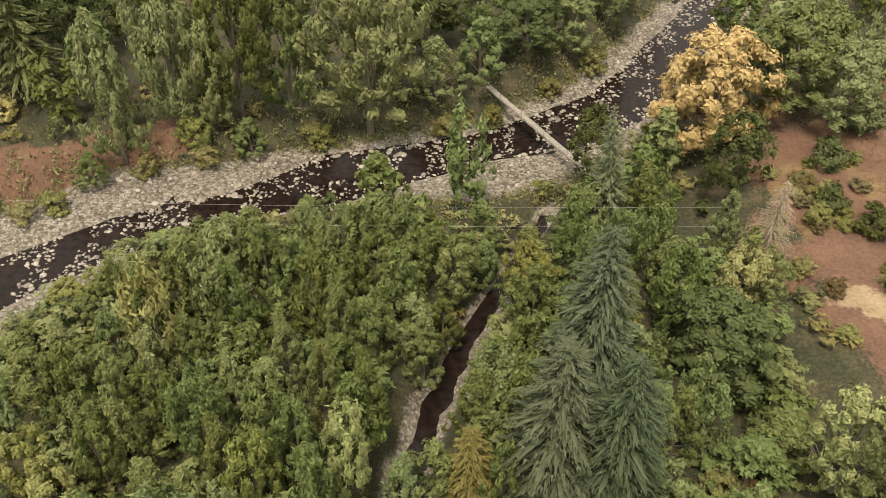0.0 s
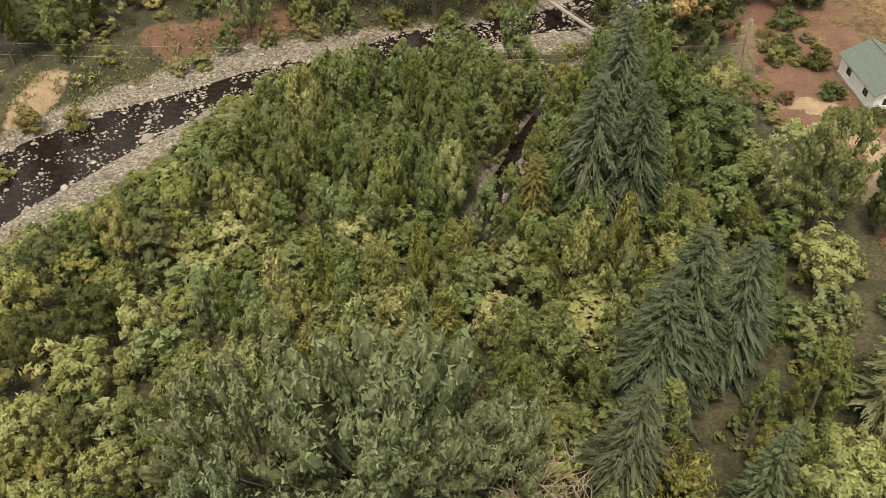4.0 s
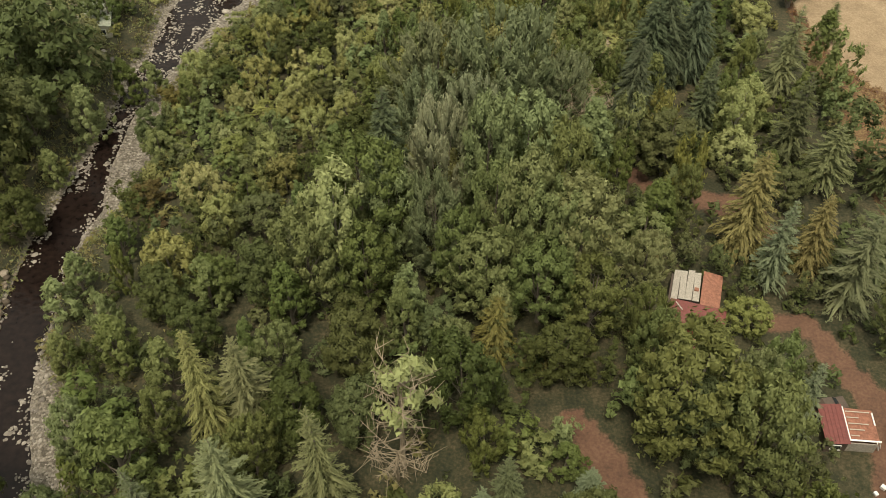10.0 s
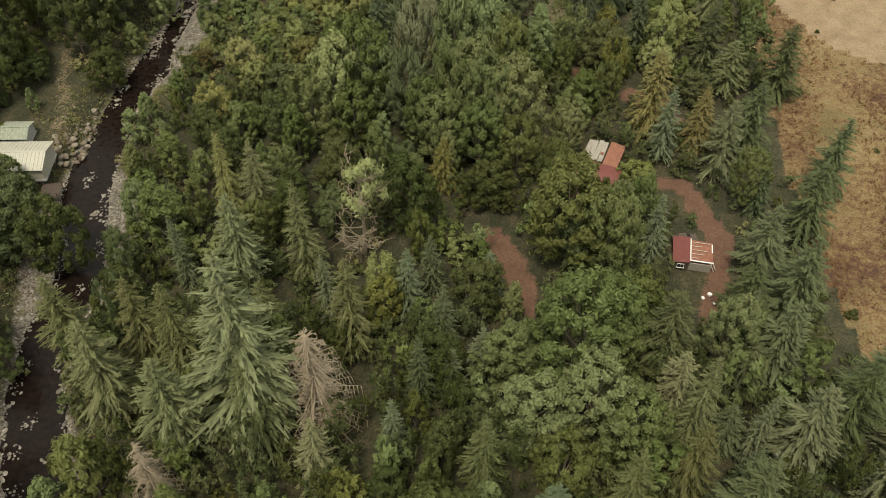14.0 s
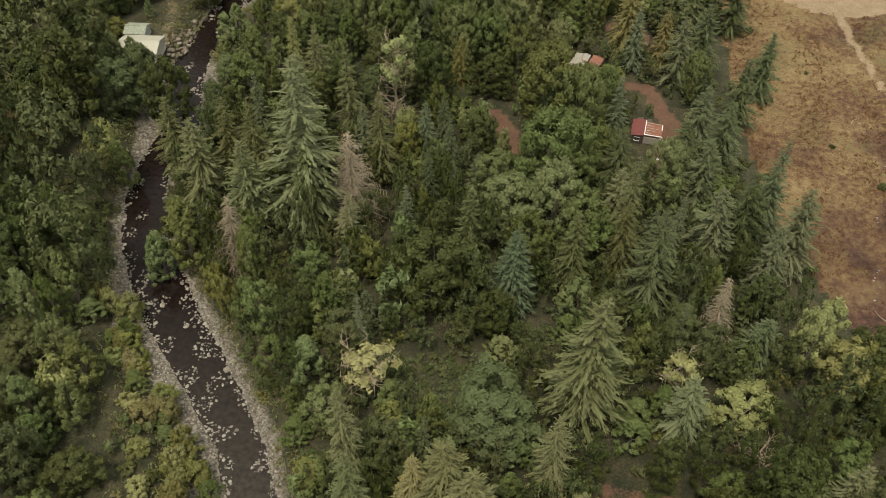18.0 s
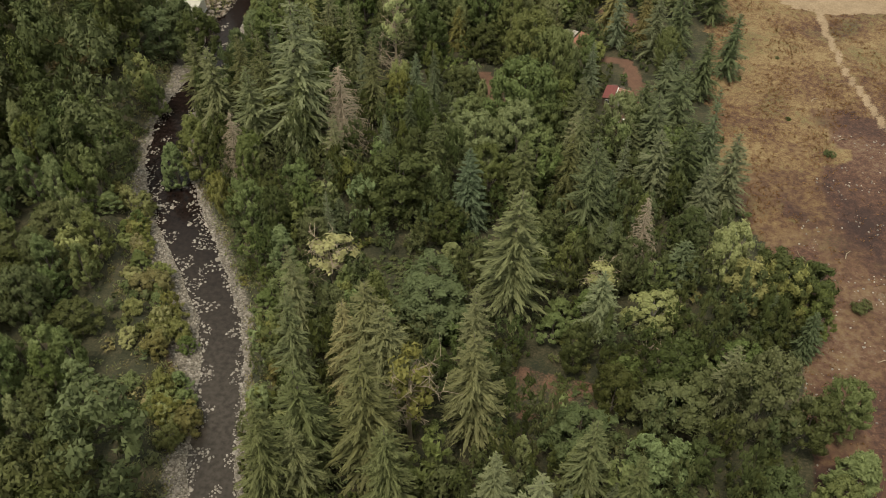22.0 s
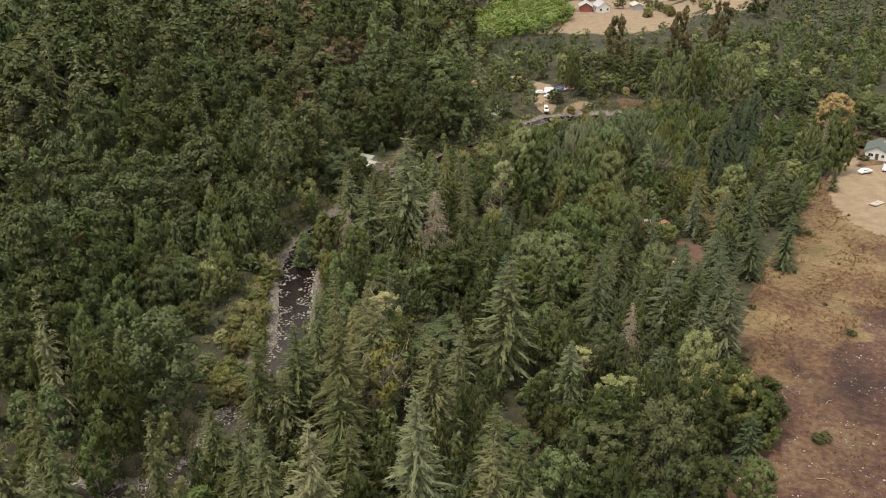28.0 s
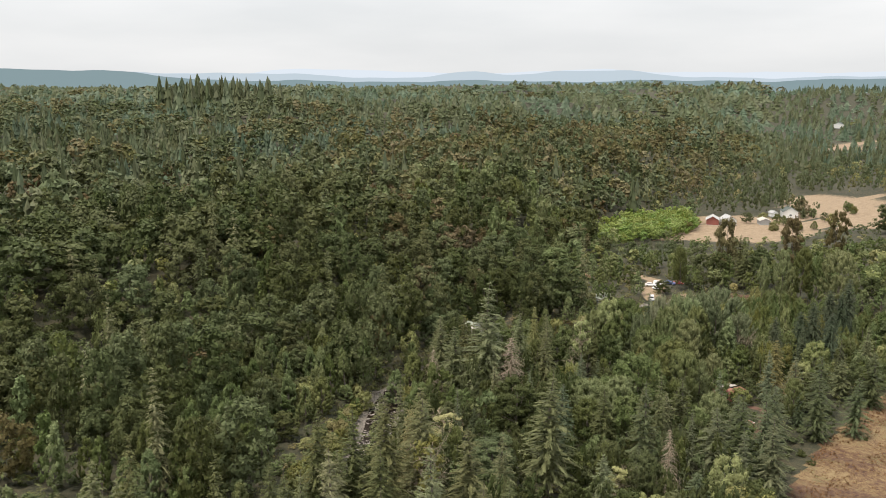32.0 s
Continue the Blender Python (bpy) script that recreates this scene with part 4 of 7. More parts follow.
tree(ALDERS, -33.7, 28.0, 7.2, 2.2)
tree(ALDERS, -25.4, 34.5, 9.4, 2.5)
tree(ALDERS, -22.7, 27.1, 10.4, 2.4)
tree(ALDERS, -26.7, 25.1, 9.2, 2.4)
tree(YELLOWS, -13.3, 17.7, 9.6, 2.2)
tree(ALDERS, -20.8, 16.9, 8.5, 2.4)
tree(YELLOWS, -6.8, 20.3, 9.9, 2.2)
tree(ALDERS, -2.7, 18.8, 9.7, 2.4)
tree(CEDARS, 2.4, 19.0, 9.6, 2.9)
tree(YELLOWS, -30.8, 19.4, 6.6, 2.2)
tree(ALDERS, -25.6, 19.7, 8.8, 2.2)
tree(ALDERS, -5.8, 31.5, 9.6, 2.3)
tree(ALDERS, -1.8, 31.9, 8.5, 2.3)
tree(ALDERS, -0.1, 35.5, 7.5, 2.0)
tree(ALDERS, -22.6, 43.3, 7.1, 1.9)
tree(ALDERS, -20.5, 29.6, 9.4, 2.1)
tree(ALDERS, -12.8, 29.7, 9.5, 2.1)
tree(YELLOWS, -27.9, 16.8, 6.4, 2.2)
tree(ALDERS, -27.8, 31.2, 7.3, 2.0)
tree(ALDERS, 8.1, 47.0, 5.7, 2.0)
tree(ALDERS, -4.8, 47.4, 4.3, 2.0)
tree(ALDERS, -16.0, 25.4, 9.2, 2.2)
# scrub by the bend
tree(ALDERS, -63.6, 1.6, 10.1, 3.6)
tree(YELLOWS, -59.3, -1.3, 8.4, 3.0)
tree(ALDERS, -52.4, 3.5, 8.4, 2.9)
tree(YELLOWS, -48.3, 2.8, 8.1, 2.7)
tree(ALDERS, -65.7, -6.4, 7.2, 2.9)
tree(YELLOWS, -57.7, -7.8, 7.2, 2.7)
tree(YELLOWS, -48.2, -8.0, 5.9, 2.7)
tree(YELLOWS, -39.2, -5.5, 5.5, 2.8)
tree(ALDERS, -33.4, -10.1, 6.6, 2.6)
tree(YELLOWS, -34.1, -15.4, 5.7, 2.4)
tree(YELLOWS, -28.9, -3.6, 2.6, 2.4)
tree(ALDERS, -54.5, -16.9, 5.9, 2.5)
tree(YELLOWS, -38.7, -19.0, 5.9, 2.5)
tree(YELLOWS, -44.2, -24.8, 5.9, 2.5)
tree(ALDERS, -59.9, -24.0, 5.9, 2.7)
tree(YELLOWS, -51.9, -33.3, 7.2, 2.9)
tree(ALDERS, -45.8, -33.6, 7.2, 2.7)
tree(YELLOWS, -53.1, -46.8, 8.5, 3.3)
tree(ALDERS, -47.8, -50.3, 8.5, 3.3)
tree(YELLOWS, -42.0, -11.2, 5.9, 2.5)
tree(YELLOWS, -33.0, 4.3, 3.1, 2.4)
tree(YELLOWS, -40.1, 5.8, 3.3, 2.4)
tree(YELLOWS, -48.2, -39.1, 7.2, 2.7)
tree(MAPLES, -40.7, -49.8, 11.0, 3.4)
tree(SHRUBS, -41.6, -28.8, 5.9, 2.4)
tree(SHRUBS, -51.3, -12.4, 4.5, 2.2)
tree(SHRUBS, -43.0, -15.6, 4.5, 2.2)
tree(SHRUBS, -61.2, -11.8, 4.5, 2.2)
tree(ALDERS, -35.5, -20.2, 4.5, 2.4)
tree(YELLOWS, -49.4, -24.0, 4.5, 2.4)
tree(YELLOWS, -31.9, 9.2, 3.1, 2.4)
tree(ALDERS, -27.2, 9.7, 3.8, 2.6)
tree(RUSSETS, -59.6, -33.5, 4.5, 2.4)
tree(RUSSETS, -57.6, -37.1, 1.8, 2.0)
tree(YELLOWS, -29.9, 12.9, 4.5, 2.6)
tree(ALDERS, -22.6, 9.4, 5.2, 2.6)
tree(YELLOWS, -36.2, 18.0, 5.7, 2.6)
tree(YELLOWS, -16.5, 12.4, 5.9, 2.7)
tree(ALDERS, -9.3, 13.7, 5.9, 2.7)
# willow and cottonwoods
tree(WILLOWS, -11.2, -19.1, 22.1, 6.9)
tree(WILLOWS, -20.9, -17.2, 18.6, 5.1)
tree(WILLOWS, -15.7, -27.1, 18.1, 4.0)
tree(WILLOWS, -22.3, -24.6, 16.2, 3.8)
tree(WILLOWS, -3.2, -18.7, 15.7, 3.9)
tree(BLUES, -27.1, -32.2, 19.9, 4.5)
tree(COTTONS, -8.8, -36.8, 23.2, 5.2)
tree(COTTONS, -14.0, -36.8, 22.5, 3.8)
tree(WILLOWS, -19.5, -36.4, 20.7, 4.0)
tree(COTTONS, -5.3, -39.8, 20.9, 4.4)
tree(COTTONS, -9.7, -45.9, 21.3, 4.3)
tree(COTTONS, -13.6, -45.3, 20.5, 3.6)
tree(COTTONS, -3.1, -47.2, 18.7, 4.8)
tree(COTTONS, -7.6, -48.2, 20.1, 4.0)
tree(POPLARS, -0.2, -29.4, 17.2, 2.6)
tree(COTTONS, -14.6, -51.3, 14.2, 3.9)
tree(COTTONS, -7.9, -52.1, 13.9, 4.1)
tree(COTTONS, -2.0, -53.8, 12.5, 3.9)
tree(ALDERS, 7.8, -37.7, 10.8, 4.2)
tree(ALDERS, 6.2, -40.4, 7.9, 3.7)
tree(WILLOWS, -20.3, -44.2, 16.7, 3.6)
tree(COTTONS, -29.3, -41.8, 20.2, 5.5)
tree(YELLOW_COTTONS, -32.4, -46.2, 20.0, 4.1)
tree(COTTONS, -28.4, -49.6, 13.7, 3.8)
tree(COTTONS, -35.5, -49.0, 16.1, 4.0)
tree(COTTONS, -26.0, -43.1, 16.8, 3.6)
tree(ALDERS, -37.2, -53.4, 11.8, 3.6)
tree(ALDERS, -23.5, -52.9, 11.4, 3.1)
tree(ALDERS, -12.7, -55.9, 11.1, 3.1)
tree(COTTONS, -17.3, -47.4, 14.4, 3.3)
tree(BARES, 0.0, -19.2, 10.4, 3.3)
# right of the cottonwoods
tree(BLUES, 17.2, -18.2, 15.7, 3.0)
tree(YELLOW_COTTONS, 21.8, -19.4, 12.5, 3.5)
tree(YELLOWS, 20.7, -24.1, 6.6, 3.2)
tree(MAPLES, 11.2, -25.6, 11.2, 4.1)
tree(SPRUCES, 29.6, -21.4, 15.4, 3.9)
tree(CEDARS, 19.1, -39.4, 16.4, 4.4)
tree(SPRUCES, 20.9, -45.8, 15.4, 3.2)
tree(GREEN_CEDARS, 10.9, -6.8, 17.3, 5.2)
tree(GREEN_CEDARS, 7.3, -15.3, 16.9, 4.1)
tree(GREEN_CEDARS, 13.5, -3.4, 20.1, 5.1)
tree(GREEN_CEDARS, 18.4, -2.1, 17.1, 4.7)
tree(ALDERS, -0.4, 7.7, 7.4, 3.4)
tree(YELLOWS, -2.3, 2.4, 4.5, 2.5)
tree(HALF, 6.1, 1.7, 4.5, 3.4)
tree(FIRS, 31.2, -7.6, 16.1, 3.3)
tree(ALDERS, 24.8, -8.0, 11.5, 3.2)
tree(YELLOWS, 30.9, 8.9, 5.9, 3.4)
tree(YELLOWS, 17.0, -52.7, 4.4, 3.0)
tree(ORANGES, 7.1, 8.3, 1.1, 1.5)
tree(GREEN_SHRUBS, 14.6, -24.2, 4.8, 2.8)
tree(FIRS, 32.8, -27.8, 11.4, 3.7)
# below the cottonwoods
tree(CEDARS, -43.6, -68.6, 18.9, 2.9)
tree(FIRS, -39.7, -67.0, 16.8, 3.1)
tree(FIRS, -38.4, -80.8, 20.5, 4.1)
tree(FIRS, -30.1, -77.3, 20.3, 3.0)
tree(HALF, -23.2, -71.6, 19.3, 3.0)
tree(MAPLES, -16.8, -65.5, 15.1, 3.9)
tree(MAPLES, -29.1, -60.0, 12.6, 3.9)
tree(MAPLES, -34.9, -67.4, 10.6, 3.7)
tree(MAPLES, -28.3, -67.9, 9.4, 3.2)
tree(COTTONS, 6.2, -68.8, 19.2, 6.2)
tree(ALDERS, -51.1, -75.2, 14.7, 5.1)
tree(SPRUCES, -15.4, -81.2, 13.6, 3.2)
tree(YELLOWS, -19.3, -79.7, 9.7, 2.7)
tree(ALDERS, -6.2, -72.6, 6.4, 2.8)
tree(ALDERS, -64.2, -48.3, 7.2, 2.7)
tree(ALDERS, -60.7, -42.2, 7.2, 2.7)
tree(ALDERS, -55.8, -59.7, 9.8, 3.6)
tree(ALDERS, -49.3, -62.9, 9.8, 3.3)
tree(ALDERS, -46.7, -48.8, 7.2, 2.9)
tree(ALDERS, -62.8, -59.5, 7.2, 2.7)
tree(ALDERS, -23.5, -56.4, 12.5, 2.9)
tree(CEDARS, -13.3, -56.9, 10.9, 3.0)
tree(RUSSETS, -57.3, -31.2, 1.0, 1.8)
tree(BARES, -23.6, -73.2, 7.1, 3.2)
# tall firs by the lower river
tree(FIRS, -31.7, -101.6, 33.8, 6.8)
tree(FIRS, -57.7, -94.4, 18.5, 3.9)
tree(FIRS, -49.8, -101.9, 21.5, 4.6)
tree(FIRS, -47.1, -94.8, 20.3, 3.6)
tree(FIRS, -41.0, -96.9, 21.8, 3.8)
tree(FIRS, -30.4, -103.3, 19.3, 4.5)
tree(FIRS, -40.0, -105.3, 21.0, 4.5)
tree(SNAGS, -23.8, -100.0, 20.7, 6.1)
tree(SNAGS, -40.1, -113.7, 16.2, 3.8)
tree(SPRUCES, -9.6, -86.6, 15.1, 2.7)
tree(SPRUCES, -11.4, -95.7, 15.5, 2.7)
tree(SPRUCES, -7.6, -95.2, 13.4, 2.5)
tree(SPRUCES, -4.1, -90.5, 10.6, 2.9)
tree(YELLOWS, -18.2, -83.7, 9.4, 2.9)
tree(COTTONS, 8.2, -88.7, 20.6, 6.6)
tree(COTTONS, 9.7, -97.9, 16.9, 5.0)
tree(COTTONS, 2.5, -100.2, 15.0, 4.8)
tree(COTTONS, 13.9, -100.7, 14.6, 4.6)
tree(COTTONS, 6.6, -105.6, 12.4, 4.2)
tree(COTTONS, -0.7, -91.5, 12.5, 3.9)
tree(SPRUCES, 26.5, -97.5, 10.5, 3.5)
tree(COTTONS, 13.1, -88.2, 14.2, 3.9)
# firs along the field, their shaded side put into the needle colour
tree(SHADED_FIRS, 41.3, -27.9, 15.6, 3.9)
tree(SHADED_FIRS, 34.2, -43.9, 16.2, 4.0)
tree(SHADED_FIRS, 29.6, -49.0, 15.8, 3.6)
tree(SHADED_FIRS, 46.1, -50.3, 15.6, 3.6)
tree(SHADED_FIRS, 41.3, -60.9, 15.9, 3.7)
tree(SHADED_FIRS, 37.5, -75.7, 17.0, 4.3)
tree(SHADED_FIRS, 34.0, -67.9, 14.2, 3.7)
tree(SHADED_FIRS, 31.0, -77.1, 13.4, 3.7)
tree(SHADED_FIRS, 33.7, -85.7, 16.1, 4.3)
tree(SHADED_FIRS, 44.0, -90.6, 16.7, 4.0)
tree(SHADED_FIRS, 35.7, -97.7, 17.0, 4.6)
tree(SHADED_FIRS, 30.1, -87.9, 10.4, 3.5)
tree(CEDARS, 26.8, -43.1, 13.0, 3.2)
tree(SHADED_FIRS, 40.2, -95.5, 18.8, 4.2)
tree(SHADED_FIRS, 48.6, -96.8, 18.6, 4.0)
tree(SHADED_FIRS, 25.6, -111.0, 23.2, 4.5)
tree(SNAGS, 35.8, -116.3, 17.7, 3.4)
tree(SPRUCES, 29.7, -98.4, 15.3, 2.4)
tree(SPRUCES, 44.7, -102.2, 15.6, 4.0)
tree(SHADED_FIRS, 42.9, -117.0, 10.4, 3.8)
tree(SHADED_FIRS, 43.8, -92.3, 23.7, 2.8)
# trees about the two clearings
tree(MAPLES, -6.3, -116.6, 16.8, 6.1)
tree(BLUES, 5.4, -113.8, 17.9, 4.3)
tree(MAPLES, 5.7, -136.8, 11.9, 6.8)
tree(FIRS, 17.2, -132.8, 27.5, 6.3)
tree(FIRS, 5.1, -156.5, 26.1, 5.1)
tree(CEDARS, -1.3, -154.2, 21.0, 4.2)
tree(FIRS, 6.6, -167.0, 29.1, 5.3)
tree(FIRS, 18.3, -155.9, 23.4, 4.9)
tree(HALF, 9.6, -159.4, 19.3, 3.6)
tree(FIRS, -1.6, -168.2, 24.0, 4.9)
tree(ALDERS, -35.9, -117.1, 13.9, 3.6)
tree(ALDERS, -31.7, -125.5, 11.6, 3.8)
tree(ALDERS, -22.2, -132.9, 10.3, 3.9)
tree(ALDERS, -17.3, -140.1, 8.5, 3.7)
tree(HALF, -12.6, -133.9, 11.3, 3.7)
tree(ALDERS, -8.7, -136.7, 8.5, 3.5)
tree(YELLOWS, -7.6, -140.4, 7.5, 2.7)
tree(ALDERS, -27.2, -114.4, 8.2, 3.4)
tree(YELLOWS, -18.3, -110.8, 7.4, 2.8)
tree(SPRUCES, -16.4, -120.9, 7.8, 2.4)
tree(ALDERS, -28.1, -131.3, 6.6, 3.2)
tree(ALDERS, -20.9, -142.4, 4.7, 3.0)
tree(YELLOWS, -17.3, -148.8, 3.8, 2.8)
tree(SHRUBS, -12.6, -154.3, 3.9, 2.8)
tree(YELLOWS, -13.1, -160.3, 4.0, 2.8)
tree(YELLOWS, -8.0, -164.4, 4.0, 3.0)
tree(ALDERS, -49.1, -112.5, 14.4, 5.3)
tree(ALDERS, -52.6, -115.9, 10.4, 3.9)
tree(HALF, 30.9, -126.2, 10.5, 2.8)
tree(ALDERS, 29.3, -128.8, 6.5, 3.0)
tree(YELLOW_COTTONS, 39.8, -128.9, 8.4, 4.2)
tree(BARES, 42.1, -134.5, 3.8, 3.0)
tree(YELLOW_COTTONS, 54.8, -120.5, 12.3, 5.0)
tree(MAPLES, 63.2, -119.4, 12.1, 4.4)
tree(ALDERS, 37.1, -142.4, 7.4, 3.2)
tree(MAPLES, 45.3, -145.9, 11.5, 5.7)
tree(MAPLES, 32.6, -154.7, 10.5, 4.9)
tree(ALDERS, 25.2, -134.7, 5.5, 3.7)
tree(ALDERS, 25.5, -131.2, 5.5, 3.6)
tree(SPRUCES, 63.0, -126.7, 10.1, 3.4)
tree(ALDERS, 14.5, -118.4, 5.8, 3.0)
tree(ALDERS, 52.9, -134.3, 7.2, 4.0)
tree(ALDERS, 5.5, -124.4, 5.6, 3.4)
# below the clearings
tree(MAPLES, 62.9, -145.1, 12.4, 3.9)
tree(ALDERS, 69.6, -149.9, 9.2, 5.0)
tree(YELLOW_COTTONS, 58.5, -120.8, 13.4, 3.6)
tree(ALDERS, 63.5, -121.8, 11.1, 4.4)
tree(COTTONS, 68.5, -139.7, 10.9, 3.5)
tree(MAPLES, 58.4, -157.5, 11.4, 3.5)
tree(COTTONS, 66.4, -156.1, 9.8, 3.5)
tree(FIRS, 27.6, -194.8, 33.3, 5.7)
tree(FIRS, -4.0, -176.1, 25.1, 4.2)
tree(FIRS, 30.9, -176.7, 29.6, 5.1)
tree(FIRS, 44.6, -178.5, 29.9, 5.1)
tree(FIRS, 2.3, -154.2, 27.0, 5.3)
tree(MAPLES, 44.1, -142.4, 15.0, 4.3)
tree(MAPLES, 55.8, -146.2, 19.9, 4.4)
tree(MAPLES, 58.0, -120.0, 14.6, 4.1)
tree(YELLOW_COTTONS, 49.7, -117.5, 16.1, 3.4)
tree(FIRS, 10.6, -171.0, 21.3, 4.4)
tree(FIRS, -1.0, -172.5, 17.4, 3.9)
tree(YELLOWS, -5.5, -184.8, 7.2, 2.3)
tree(CEDARS, -2.1, -193.9, 9.7, 2.9)
tree(MAPLES, 36.3, -147.1, 11.4, 3.2)
tree(ALDERS, 44.1, -157.9, 11.6, 4.7)
tree(GREEN_SHRUBS, 17.1, -167.1, 8.7, 3.7)
# beside the sheds and the boathouse
tree(SPRUCES, 30.5, -81.0, 12.0, 2.5)
tree(ALDERS, 29.5, -85.5, 11.0, 2.4)
tree(ALDERS, 16.6, -63.6, 13.0, 2.7)
tree(SPRUCES, 18.8, -67.0, 14.0, 2.7)
tree(COTTONS, 11.3, -73.0, 18.9, 4.4)
tree(MAPLES, 7.7, -70.0, 15.0, 3.8)
tree(SHADED_FIRS, 19.3, -86.3, 17.2, 4.3)
tree(COTTONS, 27.2, -85.3, 15.0, 3.5)
tree(COTTONS, 13.2, -67.6, 15.8, 3.0)
tree(ALDERS, 15.2, -80.8, 13.4, 3.9)
tree(MAPLES, -67.1, -78.2, 16.7, 4.2)
tree(MAPLES, -73.1, -75.3, 15.4, 4.1)
# the far bank
tree(MAPLES, -89.7, -84.7, 13.4, 6.0)
tree(MAPLES, -76.8, -79.1, 12.7, 4.8)
tree(YELLOWS, -52.9, -134.1, 2.6, 2.9)
tree(YELLOWS, -46.5, -142.1, 2.5, 3.0)
tree(YELLOWS, -39.2, -155.0, 2.6, 2.8)
tree(SHRUBS, -41.7, -149.1, 2.5, 2.6)
tree(ALDERS, -34.2, -162.8, 2.8, 2.8)
tree(ALDERS, -32.0, -167.9, 3.0, 2.8)
tree(ALDERS, -68.0, -96.2, 10.7, 3.4)
tree(ALDERS, -68.4, -111.1, 6.4, 3.3)
tree(MAPLES, -69.0, -121.2, 6.5, 3.5)
tree(MAPLES, -64.1, -138.3, 7.6, 3.7)
tree(ALDERS, -59.1, -128.6, 4.5, 2.9)
tree(ALDERS, -55.2, -151.6, 8.6, 3.7)
tree(MAPLES, -47.7, -155.4, 7.5, 3.6)
tree(ALDERS, -48.5, -162.7, 8.8, 3.7)
tree(ALDERS, -40.9, -165.8, 7.7, 3.6)
tree(MAPLES, -42.9, -171.0, 8.2, 3.3)
tree(ALDERS, -35.1, -173.2, 8.0, 3.6)
tree(MAPLES, -78.7, -20.8, 11.9, 3.9)
tree(ALDERS, -72.6, -16.9, 10.7, 3.9)
tree(ALDERS, -69.3, -7.3, 9.3, 3.0)
tree(MAPLES, -75.4, -38.0, 9.8, 3.2)
tree(ALDERS, -74.7, -26.9, 7.2, 2.9)
tree(MAPLES, -69.7, 41.0, 6.1, 3.4)
tree(SHRUBS, -61.7, 38.8, 2.7, 1.9)
tree(SHRUBS, -55.7, 39.7, 3.0, 1.7)
tree(SHRUBS, -62.1, 29.2, 2.3, 1.7)
tree(COTTONS, -67.5, 50.5, 18, 2.6)
tree(COTTONS, -70.0, 52.0, 18, 2.6)
tree(MAPLES, -64.3, 57.0, 6.3, 4.1)


# ---- the wood between the single trees ----
tracks_all = [np.array([(a, b, w, 0, 0) for a, b, w in t], float) for t in TRACKS]


def free_of_open(x, y, margin=1.0):
    """Whether places lie off the river, the tracks, the field and the farms."""
    d, side, v = along(RIVER, x, y)
    ok = d > v[0] + np.where(side > 0, v[1], v[2]) + margin
    d, side, v = along(CREEK, x, y)
    ok &= d > v[0] + np.where(side > 0, v[1], v[2]) + 0.5
    ok &= ~inside(FIELD, x, y) & ~inside(LOT, x, y)
    for t in tracks_all:
        d, _, v = along(t, x, y)
        ok &= d > v[0] + margin * 0.7
    for f in FARMS + CLEARINGS:
        ok &= ~inside(f, x, y)
    return ok


BRIGHT_WOOD = [(-175.9, 114.9), (-148.7, 102.1), (-132.0, 137.1), (-139.0, 181.9), (-168.6, 216.6), (-186.0, 184.6)]
NURSERY = [(-148.8, 99.4), (-117.8, 78.0), (-102.1, 99.5), (-127.5, 135.0)]
CLEARINGS = [BRIGHT_WOOD, NURSERY, [(11.5, -9.0), (13.0, -21.0), (19.5, -22.0), (19.5, -12.5), (16.0, -6.0)], [(-10.0, -126.4), (5.0, -124.1), (7.9, -129.3), (3.9, -134.3), (-4.1, -140.1), (-9.1, -133.6)], [(18.0, -141.2), (34.3, -141.0), (36.4, -150.5), (24.2, -150.9)], [(30.3, 49.5), (33.7, 36.3), (35.3, 24.3), (43.3, 31.1), (60.3, 59.8), (45.2, 73.5)],
             [(6.6, -46.0), (17.0, -46.2), (17.1, -57.8), (6.6, -57.5)], [(20.0, -61.7), (29.7, -62.0), (29.8, -77.7), (21.0, -77.4)],
             [(-64.0, 40.1), (-79.8, 35.2), (-95.0, 63.2), (-65.3, 58.1)], [(-90.6, -45.4), (-75.1, -44.9), (-75.9, -61.8), (-93.6, -56.0)], [(-91.5, 8.8), (-76.4, 11.5), (-75.4, 26.1), (-90.0, 26.9)]]


